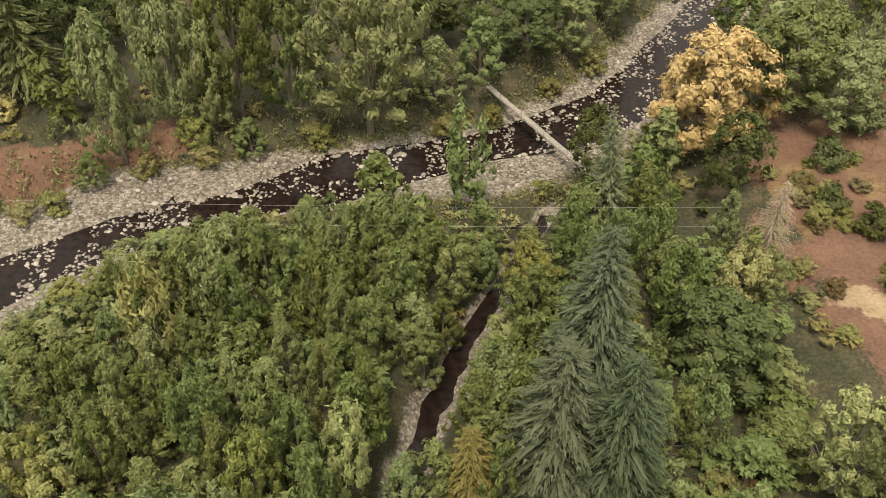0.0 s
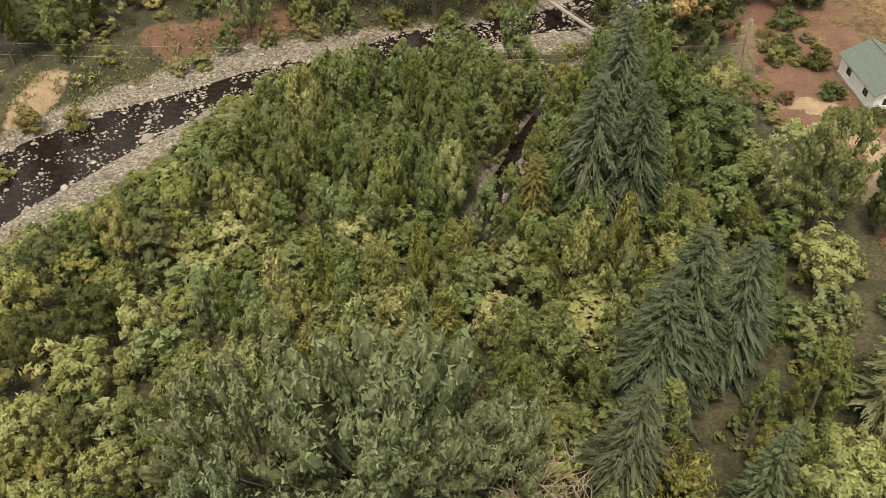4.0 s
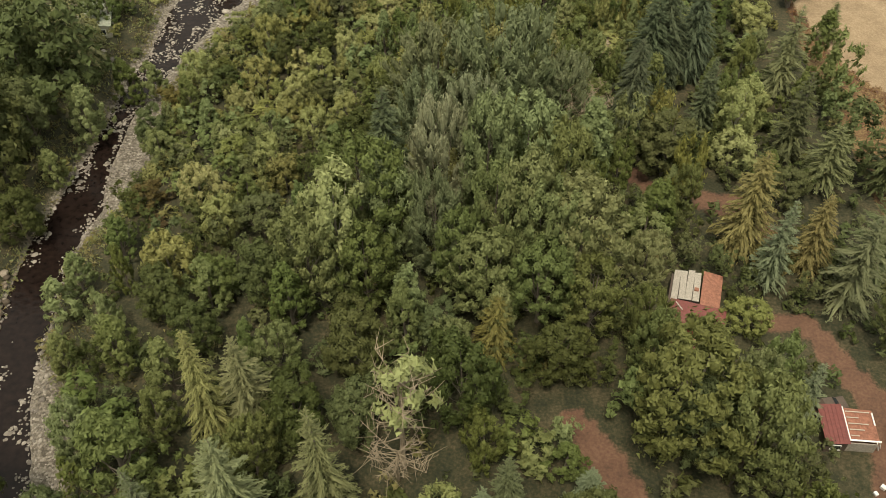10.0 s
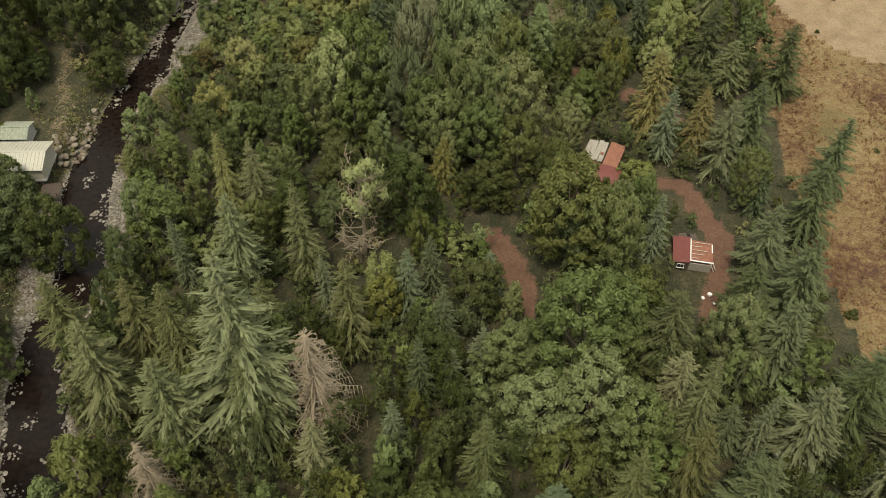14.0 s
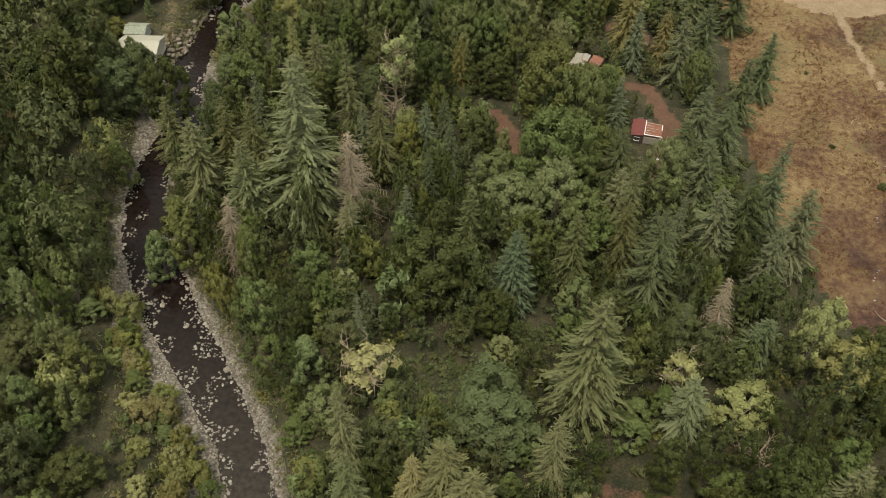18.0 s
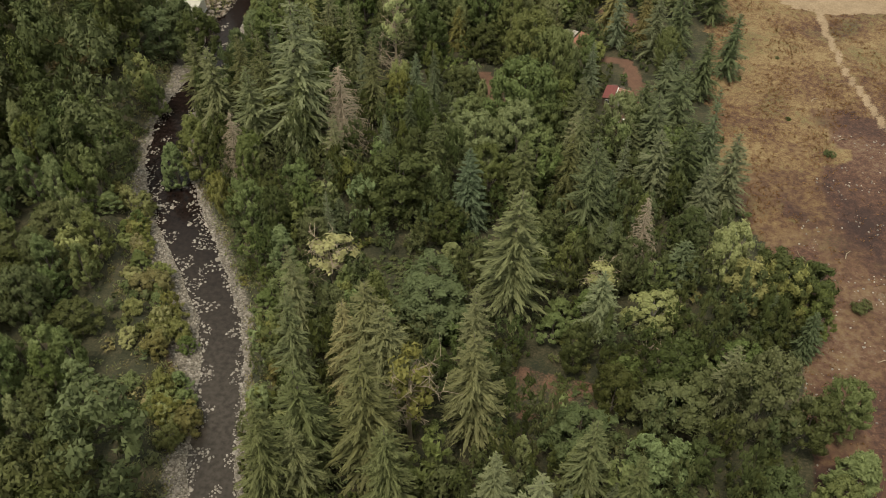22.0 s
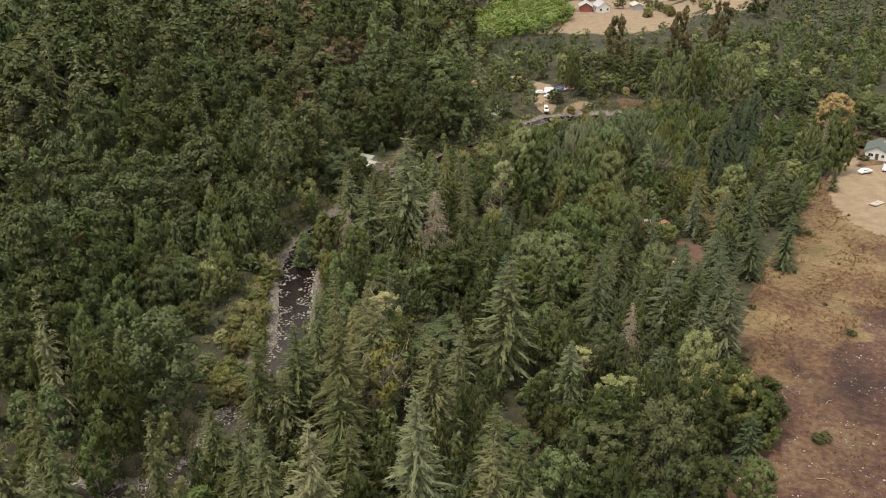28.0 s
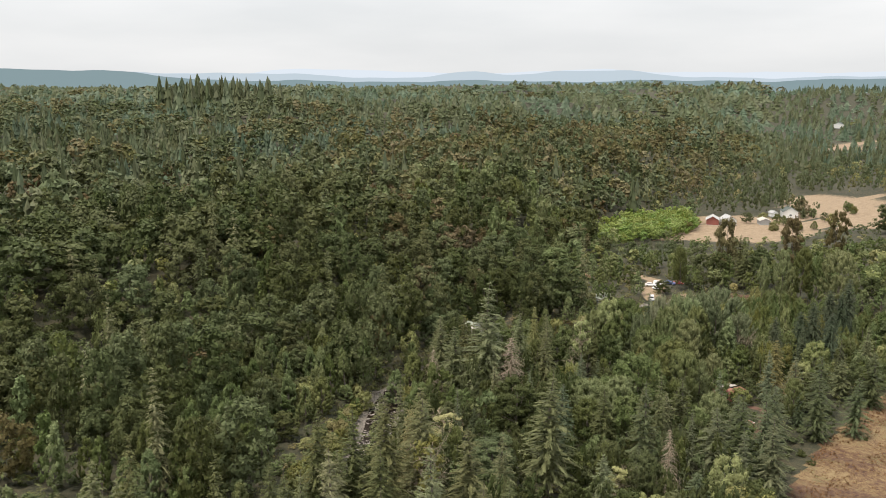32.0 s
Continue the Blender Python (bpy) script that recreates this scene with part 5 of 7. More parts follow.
def kind_for(x, y, rng):
    """What grows at a place: kinds, height and crown radius."""
    west = np.interp(y, HILL_Y, HILL_X) - x
    u = min(0.999, max(0.0, rng.random() + 0.28 * float(wave(x, y, 70, 21))))
    d, side, v = along(RIVER, np.array([x]), np.array([y]))
    if west > 190 + 40 * wave(x, y, 200, 8):
        if u < 0.8:
            return "fir", rng.uniform(15, 25), rng.uniform(3.0, 4.4)
        return "maple", rng.uniform(13, 19), rng.uniform(5, 7)
    if west > -6 or (side[0] < 0 and d[0] < 60 and y < 0):
        if u < 0.48:
            return ("maple" if y < 20 or rng.random() < 0.45 else "cotton"), rng.uniform(13, 28), rng.uniform(4.6, 7.0)
        if u < 0.70:
            return ("maple" if y < 0 or rng.random() < 0.2 else "alder"), rng.uniform(14, 27), rng.uniform(3.4, 5.2)
        if u < (0.78 if y < -40 else 0.73):
            return "alder", rng.uniform(14, 22), rng.uniform(3.0, 4.0)
        if u < 0.83:
            return "russet", rng.uniform(13, 20), rng.uniform(4.4, 6)
        if u < 0.94:
            return "fir", rng.uniform(18, 30), rng.uniform(3.4, 5)
        return "yellow", rng.uniform(8, 12), rng.uniform(2.6, 3.4)
    if d[0] < 9 and x < -20:
        return ("alder" if u < 0.7 else "yellow"), rng.uniform(6, 10), rng.uniform(2, 3)
    if y > -20:
        if u < 0.75:
            return "alder", rng.uniform(8, 13), rng.uniform(2.2, 3.2)
        return ("yellow" if u < 0.88 else "maple"), rng.uniform(7, 11), rng.uniform(2.4, 3.6)
    if y > -88:
        if u < 0.45:
            return "alder", rng.uniform(9, 14), rng.uniform(2.4, 3.4)
        if u < 0.7:
            return "maple", rng.uniform(10, 15), rng.uniform(3, 4.4)
        return ("spruce" if u < 0.85 else "cotton"), rng.uniform(12, 17), rng.uniform(2.8, 3.8)
    if u < 0.35:
        return "fir", rng.uniform(17, 26), rng.uniform(3.4, 4.6)
    if u < 0.55:
        return "spruce", rng.uniform(11, 17), rng.uniform(2.4, 3.2)
    return ("maple" if u < 0.8 else "alder"), rng.uniform(9, 15), rng.uniform(3, 4.6)


NEAR = {"fir": FIRS, "spruce": SPRUCES, "maple": MAPLES, "alder": ALDERS, "cotton": COTTONS, "yellow": YELLOWS, "russet": RUSSETS}

SMALL = {
    "fir": (30, 5.6, FIR, [conifer(s, 30, 5.6, 13, 6, 5, 1.1, 0.1, 0.5, 0.28)[1] for s in (1, 2, 3)]),
    "spruce": (18, 3.6, SPRUCE, [conifer(s, 18, 3.6, 12, 5, 5, 0.8, 0.06, 0.25, 0.22)[1] for s in (4, 5)]),
    "maple": (16, 6.0, MAPLE_AND_SHADE, [broadleaf(s, 16, 6.0, 40, 15, 0.62, (0.18, 1), 0.1, "round", 1, 0.9, (0.2, 0.3), 1.4, 0.3)[1] for s in (6, 7, 8)]),
    "alder": (13, 3.0, ALDER, [broadleaf(s, 13, 3.0, 30, 15, 0.42, (0.1, 1), 0.9, "oval", 1, 1.6, (0.18, 0.28), 1.8, 0.3)[1] for s in (9, 10, 11)]),
    "cotton": (22, 6.2, COTTON, [broadleaf(s, 22, 6.2, 42, 15, 0.66, (0.2, 1), 0.9, "round", 1, 1.6, (0.18, 0.28), 1.6, 0.3, 0.5)[1] for s in (12, 22)]),
    "yellow": (10, 3.2, YELLOW, [broadleaf(s, 10, 3.2, 26, 13, 0.5, (0.1, 1), 0.3, "oval", 1)[1] for s in (13,)]),
    "russet": (16, 6.0, RUSSET, [broadleaf(s, 16, 6.0, 40, 15, 0.62, (0.18, 1), 0.1, "round", 1, 0.9, (0.2, 0.3), 1.4, 0.3)[1] for s in (14, 24)]),
}
FAR = {
    "fir": (30, 5.6, FIR, [far_fir(s, 30, 5.0) for s in (1, 2, 3, 4)]),
    "maple": (16, 6.0, MAPLE_AND_SHADE, [broadleaf(s, 16, 6.0, 15, 5, 1.25, (0.2, 1), 0.1, "round", 1, 0.9, (0.26, 0.38), 1.3, 0.35)[1] for s in (6, 7, 8, 9)]),
    "russet": (16, 6.0, RUSSET, [broadleaf(s, 16, 6.0, 15, 5, 1.25, (0.2, 1), 0.1, "round", 1, 0.9, (0.26, 0.38), 1.3, 0.35)[1] for s in (10, 11)]),
}
MEDIUM = {
    "fir": (30, 5.6, FIR, [conifer(s, 30, 5.6, 22, 7, 10, 0.6, 0.1, 0.5, 0.3)[1] for s in (1, 2)]),
    "maple": (16, 6.0, MAPLE_AND_SHADE, [broadleaf(s, 16, 6.0, 64, 32, 0.38, (0.12, 1), 0.1, "round", 1, 0.9, (0.14, 0.22), 1.5, 0.3)[1] for s in (6, 7, 8)]),
    "alder": (13, 3.0, ALDER, [broadleaf(s, 13, 3.0, 56, 22, 0.28, (0.06, 1), 1.0, "cone" if s % 2 else "oval", 1, 2.2, (0.13, 0.2), 2.0, 0.3, 0.3)[1] for s in (9, 10, 11)]),
    "yellow": (10, 3.2, YELLOW, [broadleaf(s, 10, 3.2, 50, 22, 0.28, (0.1, 1), 0.8, "oval", 1, 2.0, (0.13, 0.2), 1.8, 0.3, 0.3)[1] for s in (13, 14)]),
    "russet": (16, 6.0, RUSSET, [broadleaf(s, 16, 6.0, 64, 32, 0.38, (0.12, 1), 0.1, "round", 1, 0.9, (0.14, 0.22), 1.5, 0.3)[1] for s in (14,)]),
}
MEDIUM["spruce"], MEDIUM["cotton"] = MEDIUM["fir"], (16, 6.0, COTTON, MEDIUM["maple"][3])
SMALL["bright"] = (13, 3.0, BRIGHT, SMALL["alder"][3])
FAR["bright"] = (16, 6.0, BRIGHT, FAR["maple"][3])
FAR["spruce"], FAR["alder"], FAR["cotton"] = FAR["fir"], (16, 6.0, HILL, FAR["maple"][3]), (16, 6.0, OLIVE, FAR["maple"][3])
FAR["yellow"] = (16, 6.0, CEDAR, FAR["maple"][3])
# far conifers whose colour already holds the bluish haze
FAR["young"] = (30, 5.6, HAZED_PLANTATION, FAR["fir"][3])
FAR["fir"] = (30, 5.6, SPRUCE, FAR["fir"][3])
FAR["maple"] = (16, 6.0, HILL, FAR["maple"][3])


def plant(book, spots, name, label):
    """Joined woods: one object for each kind of tree."""
    rng = random.Random(7)
    made = {}
    for x, y, z, kind, h, r in spots:
        H, R, mat, shapes = book[kind]
        q = shapes[rng.randrange(len(shapes))]
        a = rng.uniform(0, 6.28)
        c, s = math.cos(a) * r / R, math.sin(a) * r / R
        o = np.empty_like(q)
        o[..., 0] = q[..., 0] * c - q[..., 1] * s + x
        o[..., 1] = q[..., 0] * s + q[..., 1] * c + y
        o[..., 2] = q[..., 2] * h / H + z
        made.setdefault(mat.name, (mat, [], []))
        made[mat.name][1].append(o)
        made[mat.name][2].append(np.full(len(q), rng.random()))
    for mat, arrays, tints in made.values():
        me = leaf_mesh(name, np.concatenate(arrays), mat, np.concatenate(tints))
        tagged(new(name, me), label + " of " + mat.name.replace("_", " "), "woodland", kind="stuff")


def scatter(seed, x0, x1, y0, y1, step, keep):
    """Jittered places that lie where keep says."""
    r = np.random.RandomState(seed)
    X, Y = np.meshgrid(np.arange(x0, x1, step), np.arange(y0, y1, step))
    X = (X + r.uniform(-0.45, 0.45, X.shape) * step).ravel()
    Y = (Y + r.uniform(-0.45, 0.45, Y.shape) * step).ravel()
    m = keep(X, Y)
    return X[m], Y[m]


def clear_of_placed(X, Y, share=0.75, extra=1.2):
    ok = np.ones(len(X), bool)
    for x, y, r in placed:
        ok &= np.hypot(X - x, Y - y) > r * share + extra
    return ok


# scrub on the bank and alders that close the lower bend
bank = random.Random(17)
for k in range(40):
    i = bank.randrange(5)
    a, b = TRACKS[11][i][:2], TRACKS[11][i + 1][:2]
    s = bank.random()
    x, y = a[0] + s * (b[0] - a[0]) + bank.uniform(-5, 1.0), a[1] + s * (b[1] - a[1]) + bank.uniform(-3, 1.0)
    kinds = (SHRUBS, YELLOWS, ALDERS, SHRUBS)[bank.randrange(4)]
    tree(kinds, x, y, bank.uniform(2.5, 5.5), bank.uniform(1.6, 2.6))
for x, y in ((-35.0, -195.3), (-41.8, -196.9), (-31.8, -202.7), (-47.9, -200.4), (-37.9, -206.7), (-21.8, -196.3), (-54.8, -200.2), (-28.0, -190.1), (-23.8, -203.6), (-17.9, -185.0), (-45.8, -190.9), (-57.8, -191.0), (-36.1, -187.7)):
    tree(ALDERS, x, y, bank.uniform(10, 15), bank.uniform(2.8, 3.8))

# scrub over the west bank, round the sheds and the track
for k in range(70):
    x, y = bank.uniform(-97, -77), bank.uniform(-72, 6)
    near_track = min(math.hypot(x - p[0], y - p[1]) for p in ((-84, -12), (-87, -20), (-86.5, -31), (-83.5, -40), (-80, -47), (-79.3, -53), (-87, -26), (-85, -36), (-82, -44)))
    if near_track < 4.2 or (-89 < x < -74 and -67 < y < -50):
        continue
    tree((SHRUBS, GREEN_SHRUBS, ALDERS, MAPLES)[bank.randrange(4)], x, y, bank.uniform(3, 7), bank.uniform(1.6, 2.8))
for x, y in ((-94.2, -6.7), (-95.2, -15.4), (-94.0, -25.1), (-93.0, -33.8), (-91.4, -41.6), (-83.7, -9.7), (-82.5, -23.3), (-82.4, -32.0), (-94.8, -48.7), (-94.0, -61.6), (-88.4, -68.9), (-99.6, -55.2), (-82.8, -2.0), (-91.3, 0.7)):
    tree(MAPLES, x, y, bank.uniform(12, 18), bank.uniform(3.6, 4.8))
for x, y, h in ((-79.0, 7.6, 9), (-76.9, 10.5, 8), (-81.8, 4.8, 9), (-75.7, 14.6, 7), (-80.0, -65.3, 8), (-82.5, -67.1, 9), (-85.9, -64.8, 11)):
    tree(ALDERS, x, y, h, 2.8)

# alders crowd over the far bank
WEST_BANK = [(-64, -112), (-56, -135), (-45, -156), (-33, -178), (-34, -190), (-62, -190), (-92, -150), (-92, -112)]
X, Y = scatter(16, -95, -30, -192, -110, 5.6, lambda x, y: free_of_open(x, y, 2.0) & inside(WEST_BANK, x, y))
ok = clear_of_placed(X, Y, 0.6, 0.8)
for x, y in zip(X[ok], Y[ok]):
    tree(ALDERS if bank.random() < 0.5 else MAPLES, x, y, bank.uniform(9, 15), bank.uniform(2.6, 3.8))

# near fill: single trees
NEAR_BOX = [(-61.2, 47.6), (30.3, 49.5), (33.1, -33.0), (43.9, -102.3), (60.4, -123.5), (58.5, -193.7), (-5.5, -191.7), (-18.2, -150.6), (-58.7, -105.6), (-62.1, -59.1), (-65.2, -1.2)]
rng_fill = random.Random(11)
X, Y = scatter(3, -75, 65, -200, 50, 5.6, lambda x, y: free_of_open(x, y, 1.5) & inside(NEAR_BOX, x, y))
ok = clear_of_placed(X, Y, 0.85, 1.4) & ((Y > -22) | ((Y > -80) & (Y < -50) & (X < 2)) | clear_of_placed(X, Y, 0.85, 1.6))
for x, y in zip(X[ok], Y[ok]):
    kind, h, r = kind_for(x, y, rng_fill)
    tree(NEAR[kind], x, y, h * (0.9 if y < -80 else 0.72), r * 0.78)

# thicket: a lower storey that closes the gaps, its dark leaves put there for their shade
spots = []
X, Y = scatter(13, -75, 65, -200, 50, 4.0, lambda x, y: free_of_open(x, y, 1.2) & inside(NEAR_BOX, x, y))
ok = clear_of_placed(X, Y, 0.5, 0.6) & ((Y > -30) | (Y < -85) | (wave(X, Y, 17, 51) > 0.0))
for x, y in zip(X[ok], Y[ok]):
    kind, h, r = kind_for(x, y, rng_fill)
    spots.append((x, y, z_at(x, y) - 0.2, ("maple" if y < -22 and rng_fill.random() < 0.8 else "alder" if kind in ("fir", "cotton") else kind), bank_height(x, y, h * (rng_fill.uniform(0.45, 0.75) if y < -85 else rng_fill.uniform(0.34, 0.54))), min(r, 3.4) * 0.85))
thicket = spots
# young alders crowd along the river bend
X, Y = scatter(14, -70, 22, -30, 48, 4.3, lambda x, y: free_of_open(x, y, 1.0) & inside(NEAR_BOX, x, y))
ok = clear_of_placed(X, Y, 0.5, 0.6)
young = []
for x, y in zip(X[ok], Y[ok]):
    scrubby = y < 16 and x < -28
    if scrubby and wave(x, y, 12, 61) < -0.25:
        continue
    yellow = rng_fill.random() < (0.62 if scrubby else 0.45 if y < 12 and x < -6 else 0.25 if y < 12 else 0.06)
    young.append((x, y, z_at(x, y) - 0.2, "yellow" if yellow else "alder", bank_height(x, y, rng_fill.uniform(2.6, 6.0) if scrubby else rng_fill.uniform(6, 12.5)), rng_fill.uniform(1.6, 2.2) if scrubby else rng_fill.uniform(1.9, 3.0)))

# mid fill: joined woods round about, fuller where the camera looks
spots = []
X, Y = scatter(4, -330, 190, -300, 330, 8.6, lambda x, y: free_of_open(x, y, 1.5) & ~inside(NEAR_BOX, x, y))
ok = clear_of_placed(X, Y)
ok &= (np.hypot(X - 20, Y + 60) < 340) & ((X < 40) | (Y > 20))
seen_side = (X < -20) | (Y > 30)
Z = ground_z(X, Y)
sparse, close = [], []
for x, y, z, full in zip(X[ok], Y[ok], Z[ok], seen_side[ok]):
    kind, h, r = kind_for(x, y, rng_fill)
    if kind in ("maple", "cotton", "russet") and x < -90:
        if rng_fill.random() < 0.2:
            continue
        h, r = 0.75 * h + 4.5, r * 1.12
    if full and inside(LOWLAND, x, y):
        h, r = h * 0.42, r * 0.7
    where = close if x > -150 and -240 < y < 60 and x < 46 else spots if full and np.hypot(x - 20, y + 60) < 260 and y > -240 else sparse
    where.append((x, y, z - 0.2, kind, h, r * 1.2))
# young bright broadleaves and rows of little spruces by the farm
X, Y = scatter(8, -200, -100, 60, 250, 4.6, lambda x, y: inside(BRIGHT_WOOD, x, y))
spots += [(x, y, z_at(x, y), "bright", rng_fill.uniform(6, 9), rng_fill.uniform(2.6, 3.6)) for x, y in zip(X, Y)]
X, Y = scatter(9, -200, -100, 60, 250, 3.4, lambda x, y: inside(NURSERY, x, y))
spots += [(x, y, z_at(x, y), "spruce", rng_fill.uniform(3, 4.5), rng_fill.uniform(1.1, 1.5)) for x, y in zip(X, Y)]
YOUNG = {k: (MEDIUM[k][0], MEDIUM[k][1], MEDIUM[k][2], [broadleaf(s, MEDIUM[k][0], MEDIUM[k][1], 56, 32, 0.19, (0.06, 1), 1.2, "cone" if s % 3 else "oval", 1, 2.5, (0.13, 0.19), 2.2, 0.3, 0.45)[1] for s in (31, 32, 33, 34)]) for k in ("alder", "yellow")}
plant(YOUNG, young, "young_trees", "young crowded trees by the river")
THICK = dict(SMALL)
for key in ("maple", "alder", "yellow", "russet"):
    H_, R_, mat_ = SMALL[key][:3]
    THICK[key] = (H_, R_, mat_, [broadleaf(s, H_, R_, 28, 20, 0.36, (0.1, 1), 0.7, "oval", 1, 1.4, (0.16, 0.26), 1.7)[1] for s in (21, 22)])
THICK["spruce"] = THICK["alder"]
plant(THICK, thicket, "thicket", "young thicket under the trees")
plant(MEDIUM, close, "near_woodland", "dense woods along the river")
plant(SMALL, spots, "woodland", "dense woods round the valley")
plant(FAR, sparse, "outer_woodland", "dense woods beyond the valley")

# understorey: low scrub between the trunks; the green kind carries the gaps' shade as leaf colour
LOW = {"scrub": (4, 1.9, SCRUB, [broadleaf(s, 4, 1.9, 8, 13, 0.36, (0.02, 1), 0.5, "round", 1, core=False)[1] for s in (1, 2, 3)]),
       "green": (4, 1.9, MAPLE_AND_SHADE, [broadleaf(s, 4, 1.9, 8, 13, 0.36, (0.02, 1), 0.5, "round", 1, core=False)[1] for s in (4, 5, 6)])}
X, Y = scatter(10, -120, 60, -212, 75, 4.9, lambda x, y: free_of_open(x, y, 0.4))
Z = ground_z(X, Y)
spots = []
for x, y, z in zip(X, Y, Z):
    yellow = y > -45 and x < 8
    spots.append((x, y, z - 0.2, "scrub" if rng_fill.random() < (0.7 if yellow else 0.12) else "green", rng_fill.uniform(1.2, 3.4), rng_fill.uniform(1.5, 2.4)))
X, Y = scatter(12, -12, 38, -150, -120, 1.3, lambda x, y: inside(CLEARINGS[3], x, y) | (inside(CLEARINGS[4], x, y) & (wave(x, y, 6, 3) > 0.2)))
spots += [(x, y, z_at(x, y) - 0.1, "green", rng_fill.uniform(0.5, 0.9), rng_fill.uniform(0.8, 1.3)) for x, y in zip(X, Y)]
plant(LOW, spots, "undergrowth", "low tangled undergrowth between the trees")

FIR_STAND = (-632.6, 136.0)

# far fill: wider and simpler with distance, towards where the valley opens
spots = []
eye = np.array([127.0, -263.0])
r = 300.0
rf = np.random.RandomState(6)
while r < 4300:
    s = max(8.0, 0.0125 * r)
    n = int(r * 1.75 / s)
    a = np.linspace(radians(50) - 0.80, radians(50) + 0.95, n) + rf.uniform(-0.4, 0.4, n) * s / r
    rr = r + rf.uniform(-0.5, 0.5, n) * s
    X, Y = eye[0] - np.sin(a) * rr, eye[1] + np.cos(a) * rr
    ok = (np.hypot(X - 20, Y + 60) >= 335) & free_of_open(X, Y, 2)
    Z = ground_z(X, Y)
    for x, y, z in zip(X[ok], Y[ok], Z[ok]):
        kind, h, rad = kind_for(x, y, rng_fill)
        if kind != "fir" and r > 900 and rng_fill.random() < 0.72 + 0.3 * wave(x, y, 700, 12):
            kind, h = "fir", rng_fill.uniform(20, 34)
        if kind in ("russet", "yellow") and rng_fill.random() < 0.45:
            kind = "maple"
        if kind not in ("fir", "young", "spruce"):
            if rng_fill.random() < 0.30:
                continue
            if kind == "maple" and rng_fill.random() < 0.3 + 0.4 * wave(x, y, 160, 15):
                kind = "cotton"
            h, rad = 0.7 * h + 5.5, rad * 1.06
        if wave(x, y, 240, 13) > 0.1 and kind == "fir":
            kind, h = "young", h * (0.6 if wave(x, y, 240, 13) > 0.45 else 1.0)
        g = max(1.1, s / 8.0)
        spots.append((x, y, z - 0.5, kind, h * (0.62 if kind in ("fir", "young") else 1.0), rad * min(g, 2.6) * (1.0 if kind in ("fir", "young") else 0.95)))
    r += s
for k in range(60):
    x, y = FIR_STAND[0] + rf.normal(0, 26), FIR_STAND[1] + rf.normal(0, 30)
    spots.append((x, y, z_at(x, y) - 0.5, "fir", rf.uniform(29, 39), rf.uniform(6.5, 9.0)))
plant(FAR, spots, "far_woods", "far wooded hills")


# ---- stones of the river ----
def pebble(rng, sides=6):
    """A rounded stone of about unit radius: two rings and two caps."""
    vs = [(0, 0, 0.62 * rng.uniform(0.8, 1.1))]
    for z, r in ((0.28, 0.85), (-0.35, 0.95)):
        for k in range(sides):
            a = 6.2832 * (k + 0.5 * (z < 0)) / sides
            q = r * rng.uniform(0.75, 1.2)
            vs.append((math.cos(a) * q, math.sin(a) * q * 0.85, z * rng.uniform(0.7, 1.3)))
    fs = [(0, 1 + k, 1 + (k + 1) % sides) for k in range(sides)]
    for k in range(sides):
        a, b = 1 + k, 1 + (k + 1) % sides
        fs += [(a, a + sides, b), (b, a + sides, b + sides)]
    return np.array(vs), np.array(fs)


stone_rng = np.random.RandomState(21)
PEBBLES = [pebble(stone_rng) for _ in range(6)]


def stones(name, X, Y, Z, S, label):
    """Many loose stones in one mesh."""
    vs, fs, o = [], [], 0
    for x, y, z, s in zip(X, Y, Z, S):
        v, f = PEBBLES[stone_rng.randint(6)]
        a = stone_rng.uniform(0, 6.28)
        c, d = math.cos(a) * s, math.sin(a) * s
        vs.append(np.stack([v[:, 0] * c - v[:, 1] * d + x, v[:, 0] * d + v[:, 1] * c + y, v[:, 2] * s * stone_rng.uniform(0.5, 0.9) + z], 1))
        fs.append(f + o)
        o += len(v)
    ob = mesh_object(name, np.concatenate(vs), np.concatenate(fs), STONE, smooth_shade=True)
    return tagged(ob, label, "stones", kind="stuff")


def river_places(n, seed):
    """Random places along the river with their side distance in water widths and gravel widths."""
    r = np.random.RandomState(seed)
    seg = np.hypot(np.diff(RIVER[:, 0]), np.diff(RIVER[:, 1]))
    seg[0] = seg[-1] = seg[-2] = 0
    k = r.choice(len(seg), n, p=seg / seg.sum())
    s = r.uniform(0, 1, n)[:, None]
    row = RIVER[k] * (1 - s) + RIVER[k + 1] * s
    t = RIVER[k + 1, :2] - RIVER[k, :2]
    t = t / np.linalg.norm(t, axis=1)[:, None]
    return r, row, np.stack([-t[:, 1], t[:, 0]], 1)


r, row, nrm = river_places(7600, 31)
side = r.choice([-1, 1], len(row))
grav = np.where(side > 0, row[:, 3], row[:, 4])
off = row[:, 2] + grav * r.beta(0.9, 1.3, len(row)) - 0.4
X, Y = row[:, 0] + nrm[:, 0] * off * side, row[:, 1] + nrm[:, 1] * off * side
S = np.clip(r.lognormal(-1.85, 0.42, len(row)), 0.08, 0.5)
stones("gravel_stones", X, Y, ground_z(X, Y) + S * 0.08, S, "pale grey rounded stones on the gravel bars")
r, row, nrm = river_places(14000, 32)
off = r.uniform(-1, 1, len(row)) * row[:, 2]
X, Y = row[:, 0] + nrm[:, 0] * off, row[:, 1] + nrm[:, 1] * off
keep = wave(X, Y, 7, 33) + 0.9 * (np.abs(off) / row[:, 2]) ** 2 > 0.30 - 0.35 * (Y > 0) + 0.45 * ((Y < -25) & (Y > -115)) + 0.2 * (Y < -140)
X, Y = X[keep], Y[keep]
S = np.clip(r.lognormal(-1.85, 0.42, len(X)), 0.08, 0.5)
stones("wet_stones", X, Y, np.full(len(X), 0.0), S, "pale stones standing out of the shallow water")


